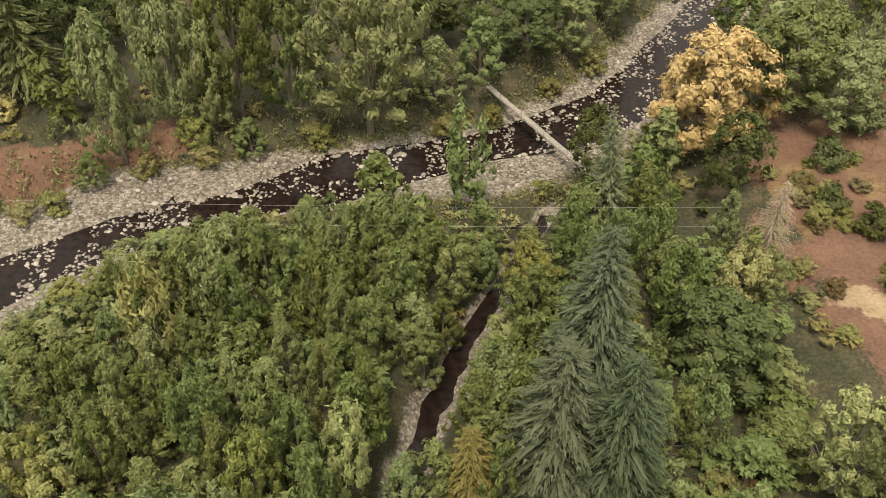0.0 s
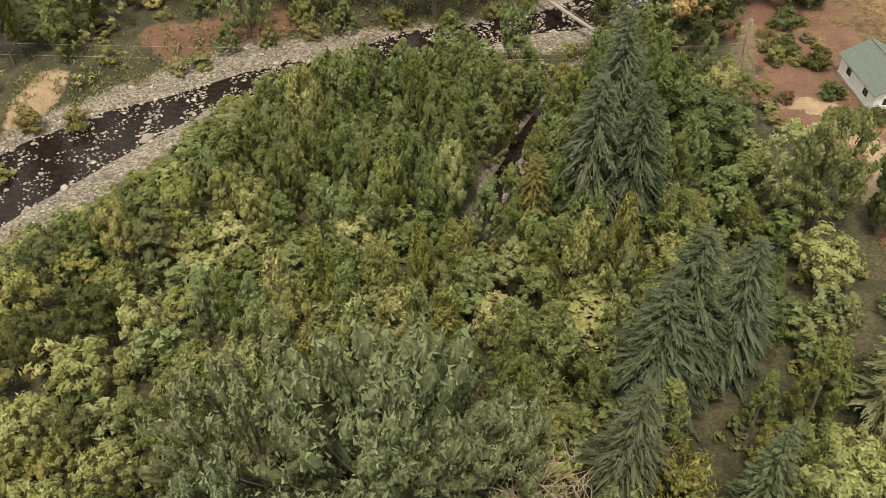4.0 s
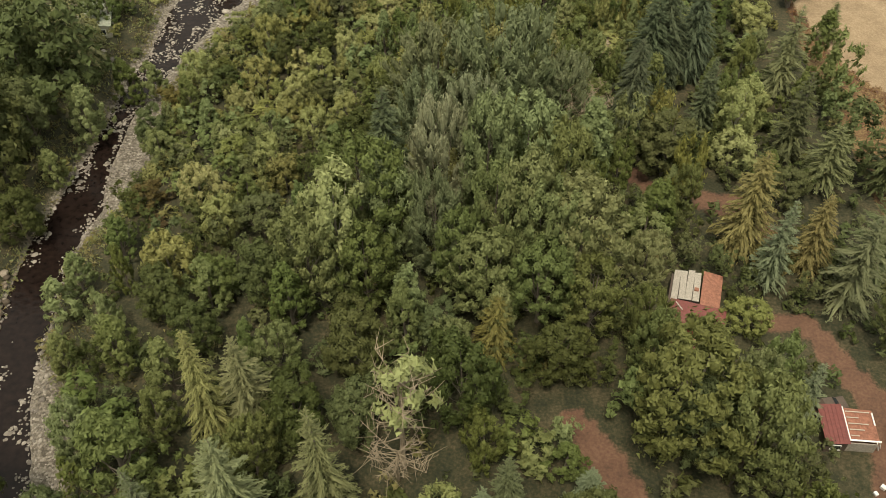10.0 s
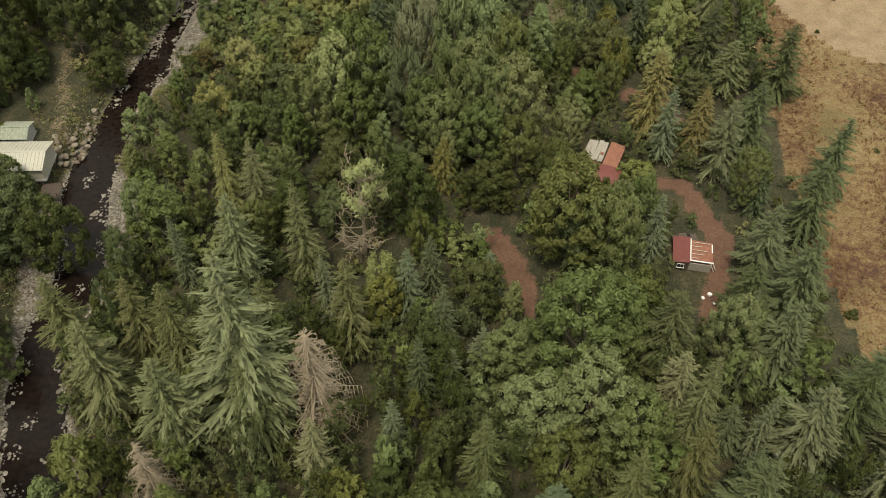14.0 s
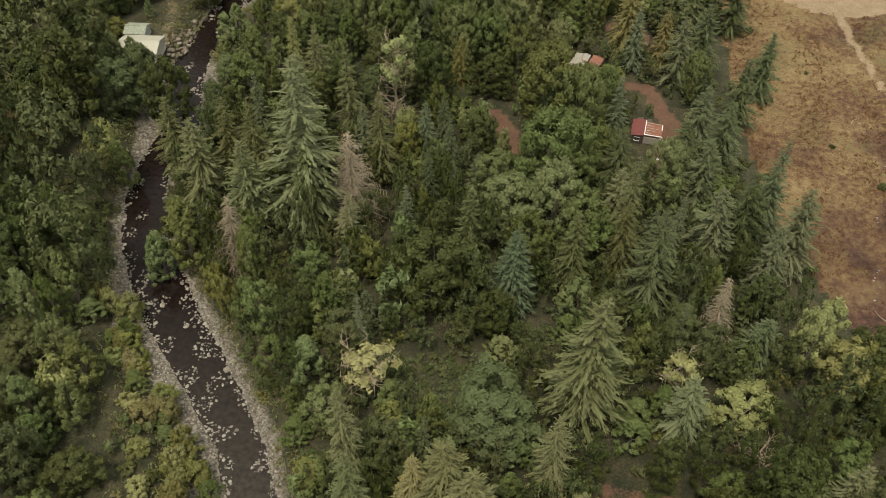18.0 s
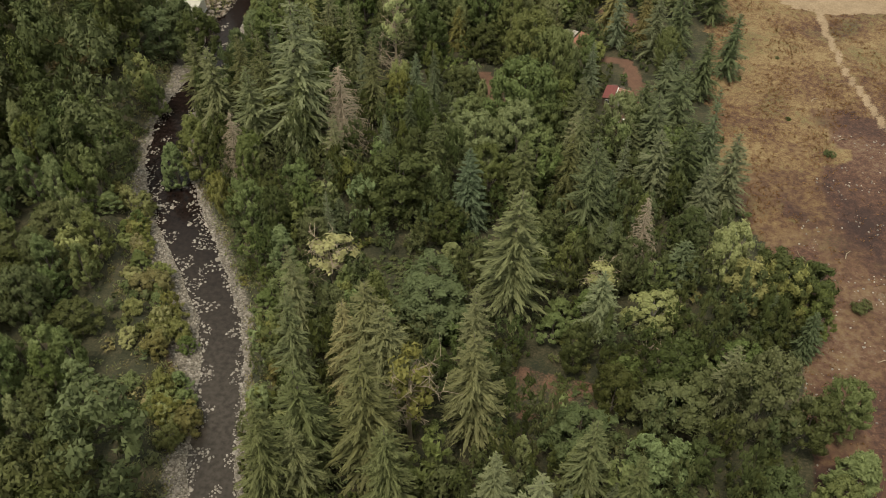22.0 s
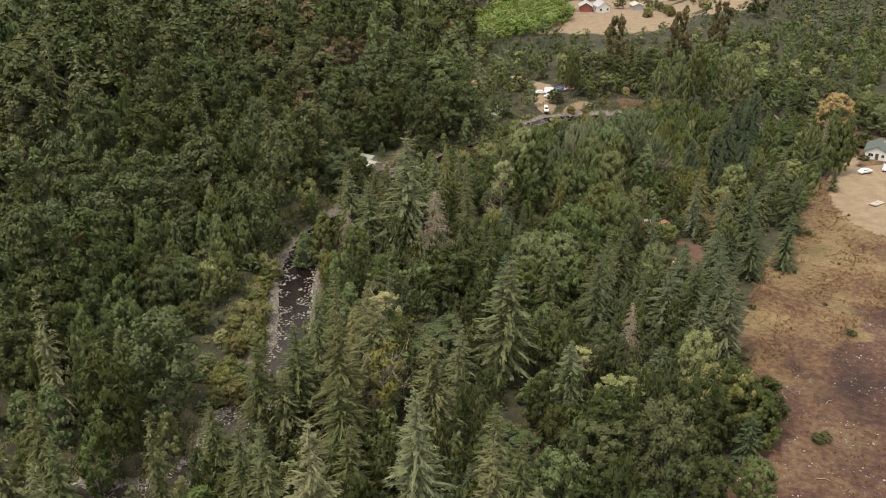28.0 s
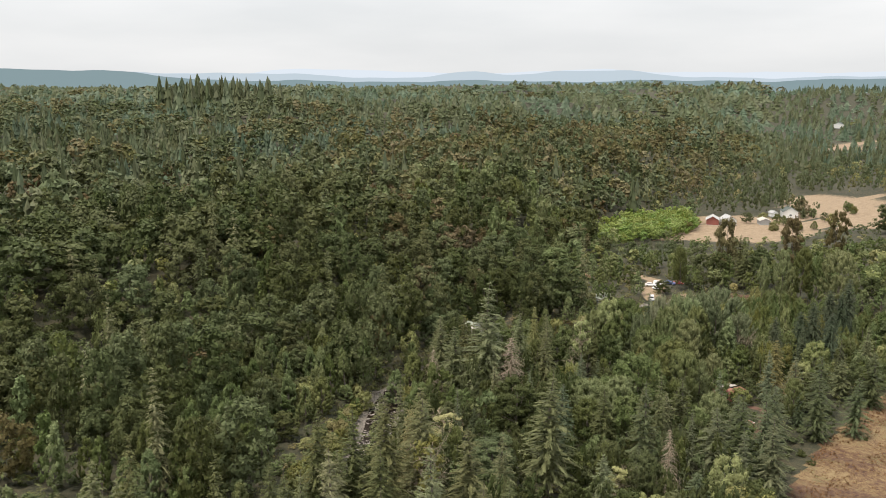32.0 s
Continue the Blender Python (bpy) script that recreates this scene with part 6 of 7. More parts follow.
def boulder_mesh(seed):
    rng = np.random.RandomState(seed)
    bm = bmesh.new()
    bmesh.ops.create_icosphere(bm, subdivisions=2, radius=1)
    for v in bm.verts:
        n = noise.noise(v.co * 1.1 + Vector((seed * 3.1, 0, 0))) * 0.45 + noise.noise(v.co * 2.7 + Vector((seed, 5, 0))) * 0.15
        v.co *= 1 + n
        v.co.z *= 0.66
    me = bpy.data.meshes.new("boulder")
    bm.to_mesh(me)
    bm.free()
    me.materials.append(STONE)
    me.shade_smooth()
    return me


BOULDERS = [boulder_mesh(s) for s in range(5)]
rb = random.Random(8)


RIPRAP_ROCK = rough_material("riprap_rock", [(0.3, (0.06, 0.045, 0.03)), (0.55, (0.135, 0.105, 0.075)), (0.8, (0.25, 0.215, 0.17))], 1.5, per_object=0.6)
RIPRAP = []
for me in BOULDERS:
    me = me.copy()
    me.materials[0] = RIPRAP_ROCK
    RIPRAP.append(me)


def boulder(x, y, s, z=None, group="boulders in the river", label="large pale boulder among river stones", shapes=BOULDERS):
    ob = new("boulder", shapes[rb.randrange(5)])
    ob.location = (x, y, z_at(x, y) + s * 0.2 if z is None else z)
    ob.rotation_euler = (rb.uniform(-0.3, 0.3), rb.uniform(-0.3, 0.3), rb.uniform(0, 6.28))
    ob.scale = (s, s * rb.uniform(0.7, 1), s * rb.uniform(0.7, 1))
    return tagged(ob, label, "boulder", group)


for x, y, s in ((-46.2, 37.4, 1.1), (-20.6, 52.9, 0.9), (-59.5, 19.2, 0.8), (-53.4, 27.1, 0.7), (-63.8, 13.0, 0.8), (-39.4, 42.6, 0.7), (-74.8, 0.8, 1.0), (-76.2, 2.4, 0.8), (-73.4, 1.7, 0.7), (-35.9, -132.2, 0.6), (-20.2, -152.6, 0.7), (-26.2, -143.0, 0.5)):
    boulder(x, y, s)
for k in range(95):
    u, v = rb.random(), rb.random()
    x, y = -80 + 4.9 * u + 0.8 * v, -44.5 - 14 * v + 1.2 * u
    boulder(x, y, rb.uniform(0.28, 0.62), max(0.1, 2.4 * (1 - u) + 0.1), "riprap boulders", "brown and grey riprap boulder on the steep bank", RIPRAP)


# ---- scrub and grass along the banks ----
r, row, nrm = river_places(12000, 35)
side = r.choice([-1, 1], len(row))
grav = np.where(side > 0, row[:, 3], row[:, 4])
off = row[:, 2] + grav + r.gamma(1.5, 2.4, len(row)) - 0.6
X, Y = row[:, 0] + nrm[:, 0] * off * side, row[:, 1] + nrm[:, 1] * off * side
d, sd, v = along(RIVER, X, Y)
keep = (d > v[0] + np.where(sd > 0, v[1], v[2]) - 1.2) & (wave(X, Y, 6, 36) + r.normal(0, 0.4, len(X)) > -0.35)
X, Y = X[keep], Y[keep]
C = np.repeat(np.stack([X, Y, ground_z(X, Y) + 0.25], 1), 9, 0)
C = C + r.normal(0, 0.38, C.shape) * np.array([1, 1, 0.45])
BANK_GRASS = leaf_material("bank_grass", (0.150, 0.125, 0.050))
half = len(C) // 2
for mat_, part_, lab in ((BANK_GRASS, C[half:], "dry brown grass along the river banks"), (ALDER, C[:half], "low green scrub along the river banks")):
    me = leaf_mesh("bank_scrub", cards(r, part_, np.tile((0, 0, 0.8), (len(part_), 1)), 0.2, 2.2, 0.7), mat_)
    tagged(new("bank_scrub", me), lab, "scrub", kind="stuff")


# ---- building parts ----
def part(name, bm, mat, parent, label=""):
    me = bpy.data.meshes.new(name)
    bm.to_mesh(me)
    bm.free()
    me.materials.append(mat)
    ob = new(name, me)
    ob.parent = parent
    if label:
        ob["label"] = label
    return ob


def box(sx, sy, sz, at=(0, 0, 0), turn=(0, 0, 0), bevel=0.02):
    """A bevelled box whose middle of the base is at a place."""
    bm = bmesh.new()
    bmesh.ops.create_cube(bm, size=1)
    bmesh.ops.scale(bm, vec=(sx, sy, sz), verts=bm.verts)
    if bevel:
        bmesh.ops.bevel(bm, geom=bm.edges[:], offset=min(bevel, 0.3 * min(sx, sy, sz)), segments=1, affect="EDGES")
    bmesh.ops.translate(bm, vec=(0, 0, sz / 2), verts=bm.verts)
    bmesh.ops.transform(bm, matrix=Matrix.Translation(at) @ Euler([radians(a) for a in turn]).to_matrix().to_4x4(), verts=bm.verts)
    return bm


def rod(a, b, r, sides=8):
    bm = bmesh.new()
    vs, fs = tube([a, b], [r, r], sides)
    made = [bm.verts.new(v) for v in vs]
    for f in fs:
        bm.faces.new([made[i] for i in f])
    bm.faces.new(made[:sides][::-1])
    bm.faces.new(made[sides:])
    return bm


def plain(name, colour, roughness=0.6, metal=0.0, vary=0.25, scale=3.0, bump=0.1):
    dark = tuple(c * (1 - vary) for c in colour)
    light = tuple(min(0.9, c * (1 + vary)) for c in colour)
    return rough_material(name, [(0.35, dark), (0.5, colour), (0.65, light)], scale, roughness=roughness, metal=metal, bump=bump)


WHITE = plain("white_paint", (0.72, 0.72, 0.69), 0.55, vary=0.1)
GREEN_ROOF = plain("green_roofing", (0.078, 0.098, 0.084), 0.7)
RED_ROOF = plain("red_metal_roof", (0.145, 0.040, 0.034), 0.7, vary=0.3)
RUST = plain("rusty_metal", (0.22, 0.095, 0.06), 0.8, vary=0.5)
WEATHERED = plain("weathered_board", (0.29, 0.265, 0.225), 0.85, vary=0.45, scale=6)
BRIDGE_WOOD = plain("bridge_planks", (0.225, 0.20, 0.168), 0.85, vary=0.4, scale=4)
TIMBER = plain("pale_timber", (0.37, 0.33, 0.275), 0.8, vary=0.25)
CREAM = plain("cream_metal", (0.40, 0.385, 0.32), 0.5, vary=0.12)
MOSSY = plain("mossy_roof", (0.24, 0.26, 0.20), 0.9, vary=0.5)
DARK_WOOD = plain("dark_wood", (0.075, 0.055, 0.042), 0.8)
RUBBER = plain("rubber", (0.02, 0.02, 0.02), 0.8)
CHROME = plain("bright_metal", (0.5, 0.5, 0.5), 0.3, 0.9)
CAR_WHITE = plain("white_car_paint", (0.75, 0.75, 0.73), 0.25, vary=0.05)
CAR_BLUE = plain("blue_car_paint", (0.05, 0.09, 0.25), 0.28, vary=0.1)
CAR_RED = plain("red_car_paint", (0.32, 0.05, 0.04), 0.28, vary=0.1)
GREY_WALL = plain("grey_siding", (0.34, 0.34, 0.33), 0.7)
BARN_RED = plain("barn_red", (0.25, 0.08, 0.06), 0.75)
LENS = plain("lamp_glass", (0.6, 0.58, 0.5), 0.2, vary=0.05)


def glass_material():
    m, n, l, p = material("window_glass")
    p.inputs["Base Color"].default_value = (0.02, 0.025, 0.03, 1)
    p.inputs["Roughness"].default_value = 0.06
    p.inputs["Specular IOR Level"].default_value = 0.6
    return m


GLASS = glass_material()


def window(parent, x, y, z, w, h, turn, frame_mat=WHITE):
    """A framed window whose outer face looks along -y before the turn."""
    base = Matrix.Translation((x, y, z)) @ Euler((0, 0, radians(turn))).to_matrix().to_4x4()
    bm = box(w, 0.12, h)
    bmesh.ops.transform(bm, matrix=base, verts=bm.verts)
    win = part("window", bm, frame_mat, parent)
    for k in (-1, 1):
        bm = box(w * 0.43, 0.05, h * 0.84, (k * w * 0.23, -0.06, h * 0.08), bevel=0.005)
        bmesh.ops.transform(bm, matrix=base, verts=bm.verts)
        part("pane", bm, GLASS, win)
    bm = box(w + 0.16, 0.2, 0.06, (0, -0.04, -0.06))
    bmesh.ops.transform(bm, matrix=base, verts=bm.verts)
    part("sill", bm, frame_mat, win)
    return win


def gable_prism(w, d, h, rise):
    """Walls of a gabled house, open to nothing: ends rise to the ridge along y."""
    bm = bmesh.new()
    pts = [(-w / 2, 0), (w / 2, 0), (w / 2, h), (0, h + rise), (-w / 2, h)]
    a = [bm.verts.new((x, -d / 2, z)) for x, z in pts]
    b = [bm.verts.new((x, d / 2, z)) for x, z in pts]
    bm.faces.new(a)
    bm.faces.new(b[::-1])
    for k in range(5):
        bm.faces.new((a[(k + 1) % 5], a[k], b[k], b[(k + 1) % 5]))
    bmesh.ops.recalc_face_normals(bm, faces=bm.faces)
    return bm


def roof_slab(root, w, d, h, rise, over, mat, ribs=0, label=""):
    """Two sloping roof slabs with eaves, a ridge cap and, if asked, raised seams."""
    ang = math.degrees(math.atan2(rise, w / 2))
    L = math.hypot(w / 2 + over, rise * (w / 2 + over) / (w / 2))
    for s in (-1, 1):
        bm = box(L, d + 2 * over, 0.12)
        bmesh.ops.translate(bm, vec=(s * L / 2, 0, 0), verts=bm.verts)
        m = Matrix.Translation((0, 0, h + rise)) @ Euler((0, radians(s * ang), 0)).to_matrix().to_4x4()
        bmesh.ops.transform(bm, matrix=m, verts=bm.verts)
        slab = part("roof", bm, mat, root, label)
        for k in range(ribs):
            y = -d / 2 - over + (k + 0.5) * (d + 2 * over) / ribs
            bm = box(L, 0.06, 0.06, (s * L / 2, y, 0.12), bevel=0)
            bmesh.ops.transform(bm, matrix=m, verts=bm.verts)
            part("seam", bm, mat, slab)
    part("ridge_cap", box(0.35, d + 2 * over, 0.06, (0, 0, h + rise + 0.1)), mat, root)


def gable_house(name, label, x, y, turn, w, d, h, rise, wall_mat, roof_mat, windows=(), door=None, over=0.4, ribs=0, chimney=False, z=None):
    """A gabled building; windows are (side, along, height, width, tall), side f, b, l or r."""
    root = tagged(new(name), label, "house", "buildings")
    root.matrix_basis = pose(x, y, z_at(x, y) - 0.05 if z is None else z, 0, 0, turn)
    part("wall", gable_prism(w, d, h, rise), wall_mat, root)
    part("foundation", box(w + 0.2, d + 0.2, 0.35, (0, 0, -0.15)), GREY_WALL, root)
    roof_slab(root, w, d, h, rise, over, roof_mat, ribs)
    for side, a, z0, ww, hh in windows:
        px, py, tt = {"f": (a, -d / 2, 0), "b": (a, d / 2, 180), "l": (-w / 2, a, -90), "r": (w / 2, a, 90)}[side]
        window(root, px, py, z0, ww, hh, tt)
    if door:
        side, a = door
        px, py, tt = {"f": (a, -d / 2, 0), "b": (a, d / 2, 180), "l": (-w / 2, a, -90), "r": (w / 2, a, 90)}[side]
        bm = box(0.95, 0.1, 2.05)
        m = Matrix.Translation((px, py, 0.15)) @ Euler((0, 0, radians(tt))).to_matrix().to_4x4()
        bmesh.ops.transform(bm, matrix=m, verts=bm.verts)
        leaf = part("door", bm, DARK_WOOD, root)
        bm = box(0.06, 0.16, 0.06, (0.36, -0.05, 0.95))
        bmesh.ops.transform(bm, matrix=m, verts=bm.verts)
        part("handle", bm, CHROME, leaf)
    if chimney:
        part("chimney", box(0.6, 0.6, 1.2, (w * 0.2, d * 0.15, h + rise * 0.5)), GREY_WALL, root)
    return root


def vehicle(x, y, turn, label, paint, L=4.6, W=1.8, van=False, category="car", z=None):
    """A parked car or van: body, cabin, panes, lamps and wheels; its front looks along +x."""
    root = tagged(new("van" if van else "car"), label, category, "parked vehicles")
    root.matrix_basis = pose(x, y, z_at(x, y) if z is None else z, 0, 0, turn)
    low, high = 0.32, (1.15 if van else 0.95)
    top = 1.95 if van else 1.45
    x0, x1 = (-L / 2 + 0.05, L / 2 - 1.0) if van else (-L / 2 + 0.55, L / 2 - 1.25)
    part("body", box(L, W, high - low, (0, 0, low), bevel=0.12), paint, root)
    bm = bmesh.new()
    c = 0.35 if van else 0.5
    pts = [(x0, high), (x1 + 0.3, high), (x1 - c, top), (x0 + (0.12 if van else 0.45), top)]
    a = [bm.verts.new((px, -W / 2 + (0.08 if pz < top else 0.22), pz)) for px, pz in pts]
    b = [bm.verts.new((px, W / 2 - (0.08 if pz < top else 0.22), pz)) for px, pz in pts]
    bm.faces.new(a)
    bm.faces.new(b[::-1])
    for k in range(4):
        bm.faces.new((a[(k + 1) % 4], a[k], b[k], b[(k + 1) % 4]))
    bmesh.ops.recalc_face_normals(bm, faces=bm.faces)
    part("cabin", bm, paint, root)
    mid = (x0 + x1) / 2
    for s in (-1, 1):
        part("side_window", box((x1 - x0) * 0.72, 0.03, (top - high) * 0.6, (mid - 0.05, s * (W / 2 - 0.135), high + 0.1), (s * 11, 0, 0), 0.01), GLASS, root)
        part("headlight", box(0.06, 0.35, 0.16, (L / 2 - 0.01, s * (W / 2 - 0.32), 0.62)), LENS, root)
        part("tail_light", box(0.06, 0.25, 0.16, (-L / 2 + 0.01, s * (W / 2 - 0.28), 0.66)), CAR_RED, root)
        for q in (-1, 1):
            px = q * L * 0.31
            tyre = part("tyre", rod((px, s * (W / 2 - 0.24), 0.33), (px, s * (W / 2 + 0.01), 0.33), 0.33, 14), RUBBER, root)
            part("rim", rod((px, s * (W / 2 - 0.02), 0.33), (px, s * (W / 2 + 0.025), 0.33), 0.19, 10), CHROME, tyre)
    slope = math.degrees(math.atan2(top - high, 0.3 + c))
    part("windscreen", box(math.hypot(top - high, 0.3 + c) * 0.8, W - 0.5, 0.03, (x1 + 0.3 - (0.3 + c) / 2 + 0.02, 0, (high + top) / 2), (0, slope, 0), 0.01), GLASS, root)
    part("rear_window", box(0.03, W - 0.5, (top - high) * 0.55, (x0 + (0.05 if van else 0.2), 0, high + 0.14), (0, 8 if van else 40, 0), 0.01), GLASS, root)
    part("bumper", box(0.14, W - 0.1, 0.2, (L / 2 + 0.02, 0, 0.36)), RUBBER, root)
    return root


# ---- footbridge over the river ----
def footbridge(a, b):
    root = tagged(new("footbridge"), "long narrow weathered timber footbridge with a cable handrail across the river", "bridge")
    a, b = Vector(a), Vector(b)
    d = b - a
    root.matrix_basis = Matrix.Translation(a) @ d.to_track_quat("X", "Z").to_matrix().to_4x4()
    L = d.length
    n = 44
    for k in range(n):
        part("plank", box(L / n - 0.03, 0.58 + 0.06 * math.sin(k * 1.7), 0.06, ((k + 0.5) * L / n, 0, 0.1)), BRIDGE_WOOD, root)
    for s in (-0.28, 0.28):
        part("beam", box(L, 0.14, 0.2, (L / 2, s, -0.1)), BRIDGE_WOOD, root)
    for k in range(8):
        x = 0.3 + k * (L - 0.6) / 7
        part("post", rod((x, -0.42, 0), (x, -0.42, 1.0), 0.035), BRIDGE_WOOD, root)
    for k in range(7):
        x = 0.3 + k * (L - 0.6) / 7
        part("handrail_cable", rod((x, -0.42, 0.98), (x + (L - 0.6) / 7, -0.42, 0.98), 0.022, 6), CHROME, root)
    for x in (0.2, L - 0.2):
        part("footing", box(0.7, 1.3, 2.2, (x, 0, -2.25)), WEATHERED, root)


footbridge((-1.2, 84.6, 2.75), (16.1, 58.8, 2.3))


def cable(y, z, x0, x1):
    n = 14
    pts = [(x0 + (x1 - x0) * k / n, y, z - 0.8 * (1 - (2 * k / n - 1) ** 2)) for k in range(n + 1)]
    vs, fs = tube(pts, [0.008] * (n + 1), 5)
    ob = mesh_object("overhead_cable", vs, fs, GREY_WALL)
    return tagged(ob, "thin overhead cable strung between the trees", "cable", "overhead cables")


cable(47.6, 8.2, -78, 27)
cable(44.8, 8.2, -78, 25)

# ---- white house with green roof ----
house = gable_house("white_house", "white bungalow with a green roof and gabled front", 47.7, 41.6, 6, 6.8, 9.5, 2.7, 1.7, WHITE, GREEN_ROOF,
                    (("f", -1.6, 1.0, 1.5, 1.1), ("f", 1.9, 1.0, 0.9, 1.1), ("l", -2.5, 1.0, 1.2, 1.1), ("l", 2.2, 1.0, 1.2, 1.1), ("r", 0, 1.0, 1.2, 1.1)), ("f", 0.2), 0.45, 0, True)
gable_house("porch_wing", "small white side wing with a green roof", 53.1, 43.8, 96, 4.2, 5.0, 2.3, 1.1, WHITE, GREEN_ROOF, (("r", 0, 0.9, 1.1, 1.0),), None, 0.35)


def picnic_table(x, y, turn):
    root = tagged(new("picnic_table"), "brown wooden picnic table in the yard", "table")
    root.matrix_basis = pose(x, y, z_at(x, y), 0, 0, turn)
    for k in range(5):
        part("board", box(1.8, 0.14, 0.04, (0, -0.3 + 0.15 * k, 0.72)), DARK_WOOD, root)
    for s in (-1, 1):
        part("bench", box(1.8, 0.26, 0.05, (0, s * 0.72, 0.42)), DARK_WOOD, root)
        part("leg", box(0.1, 1.5, 0.08, (s * 0.65, 0, 0.36)), DARK_WOOD, root)
        for q in (-1, 1):
            part("leg", box(0.09, 0.09, 0.8, (s * 0.65, q * 0.38, 0), (q * 24, 0, 0)), DARK_WOOD, root)


picnic_table(45.4, 28.4, 65)
vehicle(52.6, 30.5, 100, "white pickup parked beside the house", CAR_WHITE, 5.2, 1.9)
vehicle(48.1, 23.5, 60, "white car parked on the dirt yard", CAR_WHITE)
vehicle(57.8, 48.0, 20, "white van beside the house", CAR_WHITE, 5.0, 2.0, True, "van")
gable_house("red_roofed_shed", "open shed with a red metal roof by the yard", 78.2, 9.2, 75, 5, 9, 2.4, 1.0, WHITE, RED_ROOF, (), None, 0.5, 12)


# ---- sheds in the wood ----
def lean_roof(root, sx, sy, at, turn, mat, seams, name="roof", label=""):
    slab = part(name, box(sx, sy, 0.07, at, turn), mat, root, label)
    m = Matrix.Translation(at) @ Euler([radians(a) for a in turn]).to_matrix().to_4x4()
    for k in range(seams):
        bm = box(0.05, sy, 0.05, (-sx / 2 + (k + 0.5) * sx / seams, 0, 0.07), bevel=0)
        bmesh.ops.transform(bm, matrix=m, verts=bm.verts)
        part("seam", bm, mat, slab)
    return slab


def upper_shed():
    root = tagged(new("red_shed"), "old shed with red metal roofing and weathered pale boards", "shed", "sheds in the wood")
    root.matrix_basis = pose(10.1, -49.8, z_at(10.1, -49.8), 0, 0, -16)
    part("wall", box(3.6, 5.8, 2.2, (-0.2, 0.6, 0)), DARK_WOOD, root)
    part("wall", box(6.6, 2.6, 2.1, (1.6, -2.4, 0)), BARN_RED, root)
    for k in range(4):
        part("roof_sheet", box(0.78, 4.9 - 0.25 * (k % 2), 0.06, (-1.35 + 0.82 * k, 1.5 + 0.1 * (k % 3), 2.5 + 0.12 * k), (0, -8, 1.5 * (k % 2))), WEATHERED, root, "weathered pale roofing sheet")
    part("roof", box(2.4, 6.0, 0.06, (2.9, 1.6, 2.5), (0, 6, 0)), RUST, root)
    lean_roof(root, 6.6, 1.9, (1.6, -1.9, 2.55), (6, 0, 0), RED_ROOF, 14)
    lean_roof(root, 6.6, 1.5, (1.6, -3.5, 2.35), (24, 0, 0), RED_ROOF, 14)
    part("board", box(1.4, 0.18, 0.05, (-0.6, -1.9, 2.7), (0, 0, -50)), WEATHERED, root)
    part("vent", box(0.5, 0.5, 0.35, (1.1, 1.0, 2.75)), RUST, root)
    lean = tagged(new("lean_to"), "low lean-to with a red metal roof", "shed", "sheds in the wood")
    lean.matrix_basis = pose(8.6, -57.2, z_at(8.6, -57.2), 0, 0, -16)
    part("wall", box(2.6, 2.6, 1.9), DARK_WOOD, lean)
    lean_roof(lean, 3.0, 3.2, (0, 0, 2.0), (8, 0, 0), RED_ROOF, 7)


upper_shed()


def lower_shed():
    root = tagged(new("red_roofed_cabin"), "small cabin with a red roof and a bare white roof frame", "shed", "sheds in the wood")
    root.matrix_basis = pose(24.7, -67.0, z_at(24.7, -67.0), 0, 0, -4)
    part("wall", box(2.2, 4.6, 1.9, (-1.4, 0, 0)), DARK_WOOD, root)
    part("wall", box(3.2, 0.12, 1.6, (1.4, -1.9, 0)), WEATHERED, root)
    part("wall", box(3.0, 3.6, 1.7, (1.4, 0.2, 0)), RUST, root)
    lean_roof(root, 2.5, 5.0, (-1.45, 0, 2.1), (0, -8, 0), RED_ROOF, 6)
    part("roof_deck", box(3.3, 4.0, 0.08, (1.5, 0.2, 1.9), (0, 4, 0)), RUST, root)
    for k, w in enumerate((0.9, 1.6, 2.2, 1.3, 2.6)):
        part("slat", box(w, 0.12, 0.06, (0.1 + w / 2, -1.3 + 0.75 * k, 2.12)), TIMBER, root)
    part("rail", box(0.16, 4.2, 0.08, (-0.12, 0.2, 2.14)), WHITE, root)
    part("rail", box(3.4, 0.2, 0.08, (1.5, -1.85, 2.06)), WHITE, root)
    part("rail", box(0.16, 1.6, 0.08, (3.0, 1.0, 2.0)), WHITE, root)
    for k in range(2):
        part("prop", box(0.12, 0.12, 2.0, (3.6 + 0.3 * k, -1.6 + 0.3 * k, 0), (0, -24, 20)), WHITE, root)
    window(root, -1.4, -2.32, 0.8, 1.0, 0.8, 0)


lower_shed()
vehicle(24.1, -63.8, 12, "old dark car parked beside the cabin", DARK_WOOD, 3.8, 1.6)
for x, y, s in ((27.3, -73.3, 0.5), (27.9, -74.7, 0.35), (26.3, -74.0, 0.4)):
    ob = part("bin", box(s, s * 1.2, s * 0.8, (0, 0, 0), bevel=0.05), WHITE, None)
    ob.matrix_basis = pose(x, y, z_at(x, y), 0, 0, rb.uniform(0, 90))
    tagged(ob, "small pale storage bin lying by the cabin", "bin", "yard clutter")
vehicle(35.3, -96.9, 40, "pale old car parked under the trees", CAR_WHITE)

# ---- across the river ----
gable_house("cream_boathouse", "cream metal-roofed building on the river bank", -81.2, -60.4, 98, 6.0, 8.0, 2.6, 0.9, CREAM, CREAM, (("b", 0, 0.8, 1.0, 0.9),), None, 0.35, 14)
gable_house("mossy_shed", "small shed with a mossy grey roof", -85.0, -54.2, 98, 3.8, 4.2, 2.0, 0.7, GREY_WALL, MOSSY, (), None, 0.3, 0)


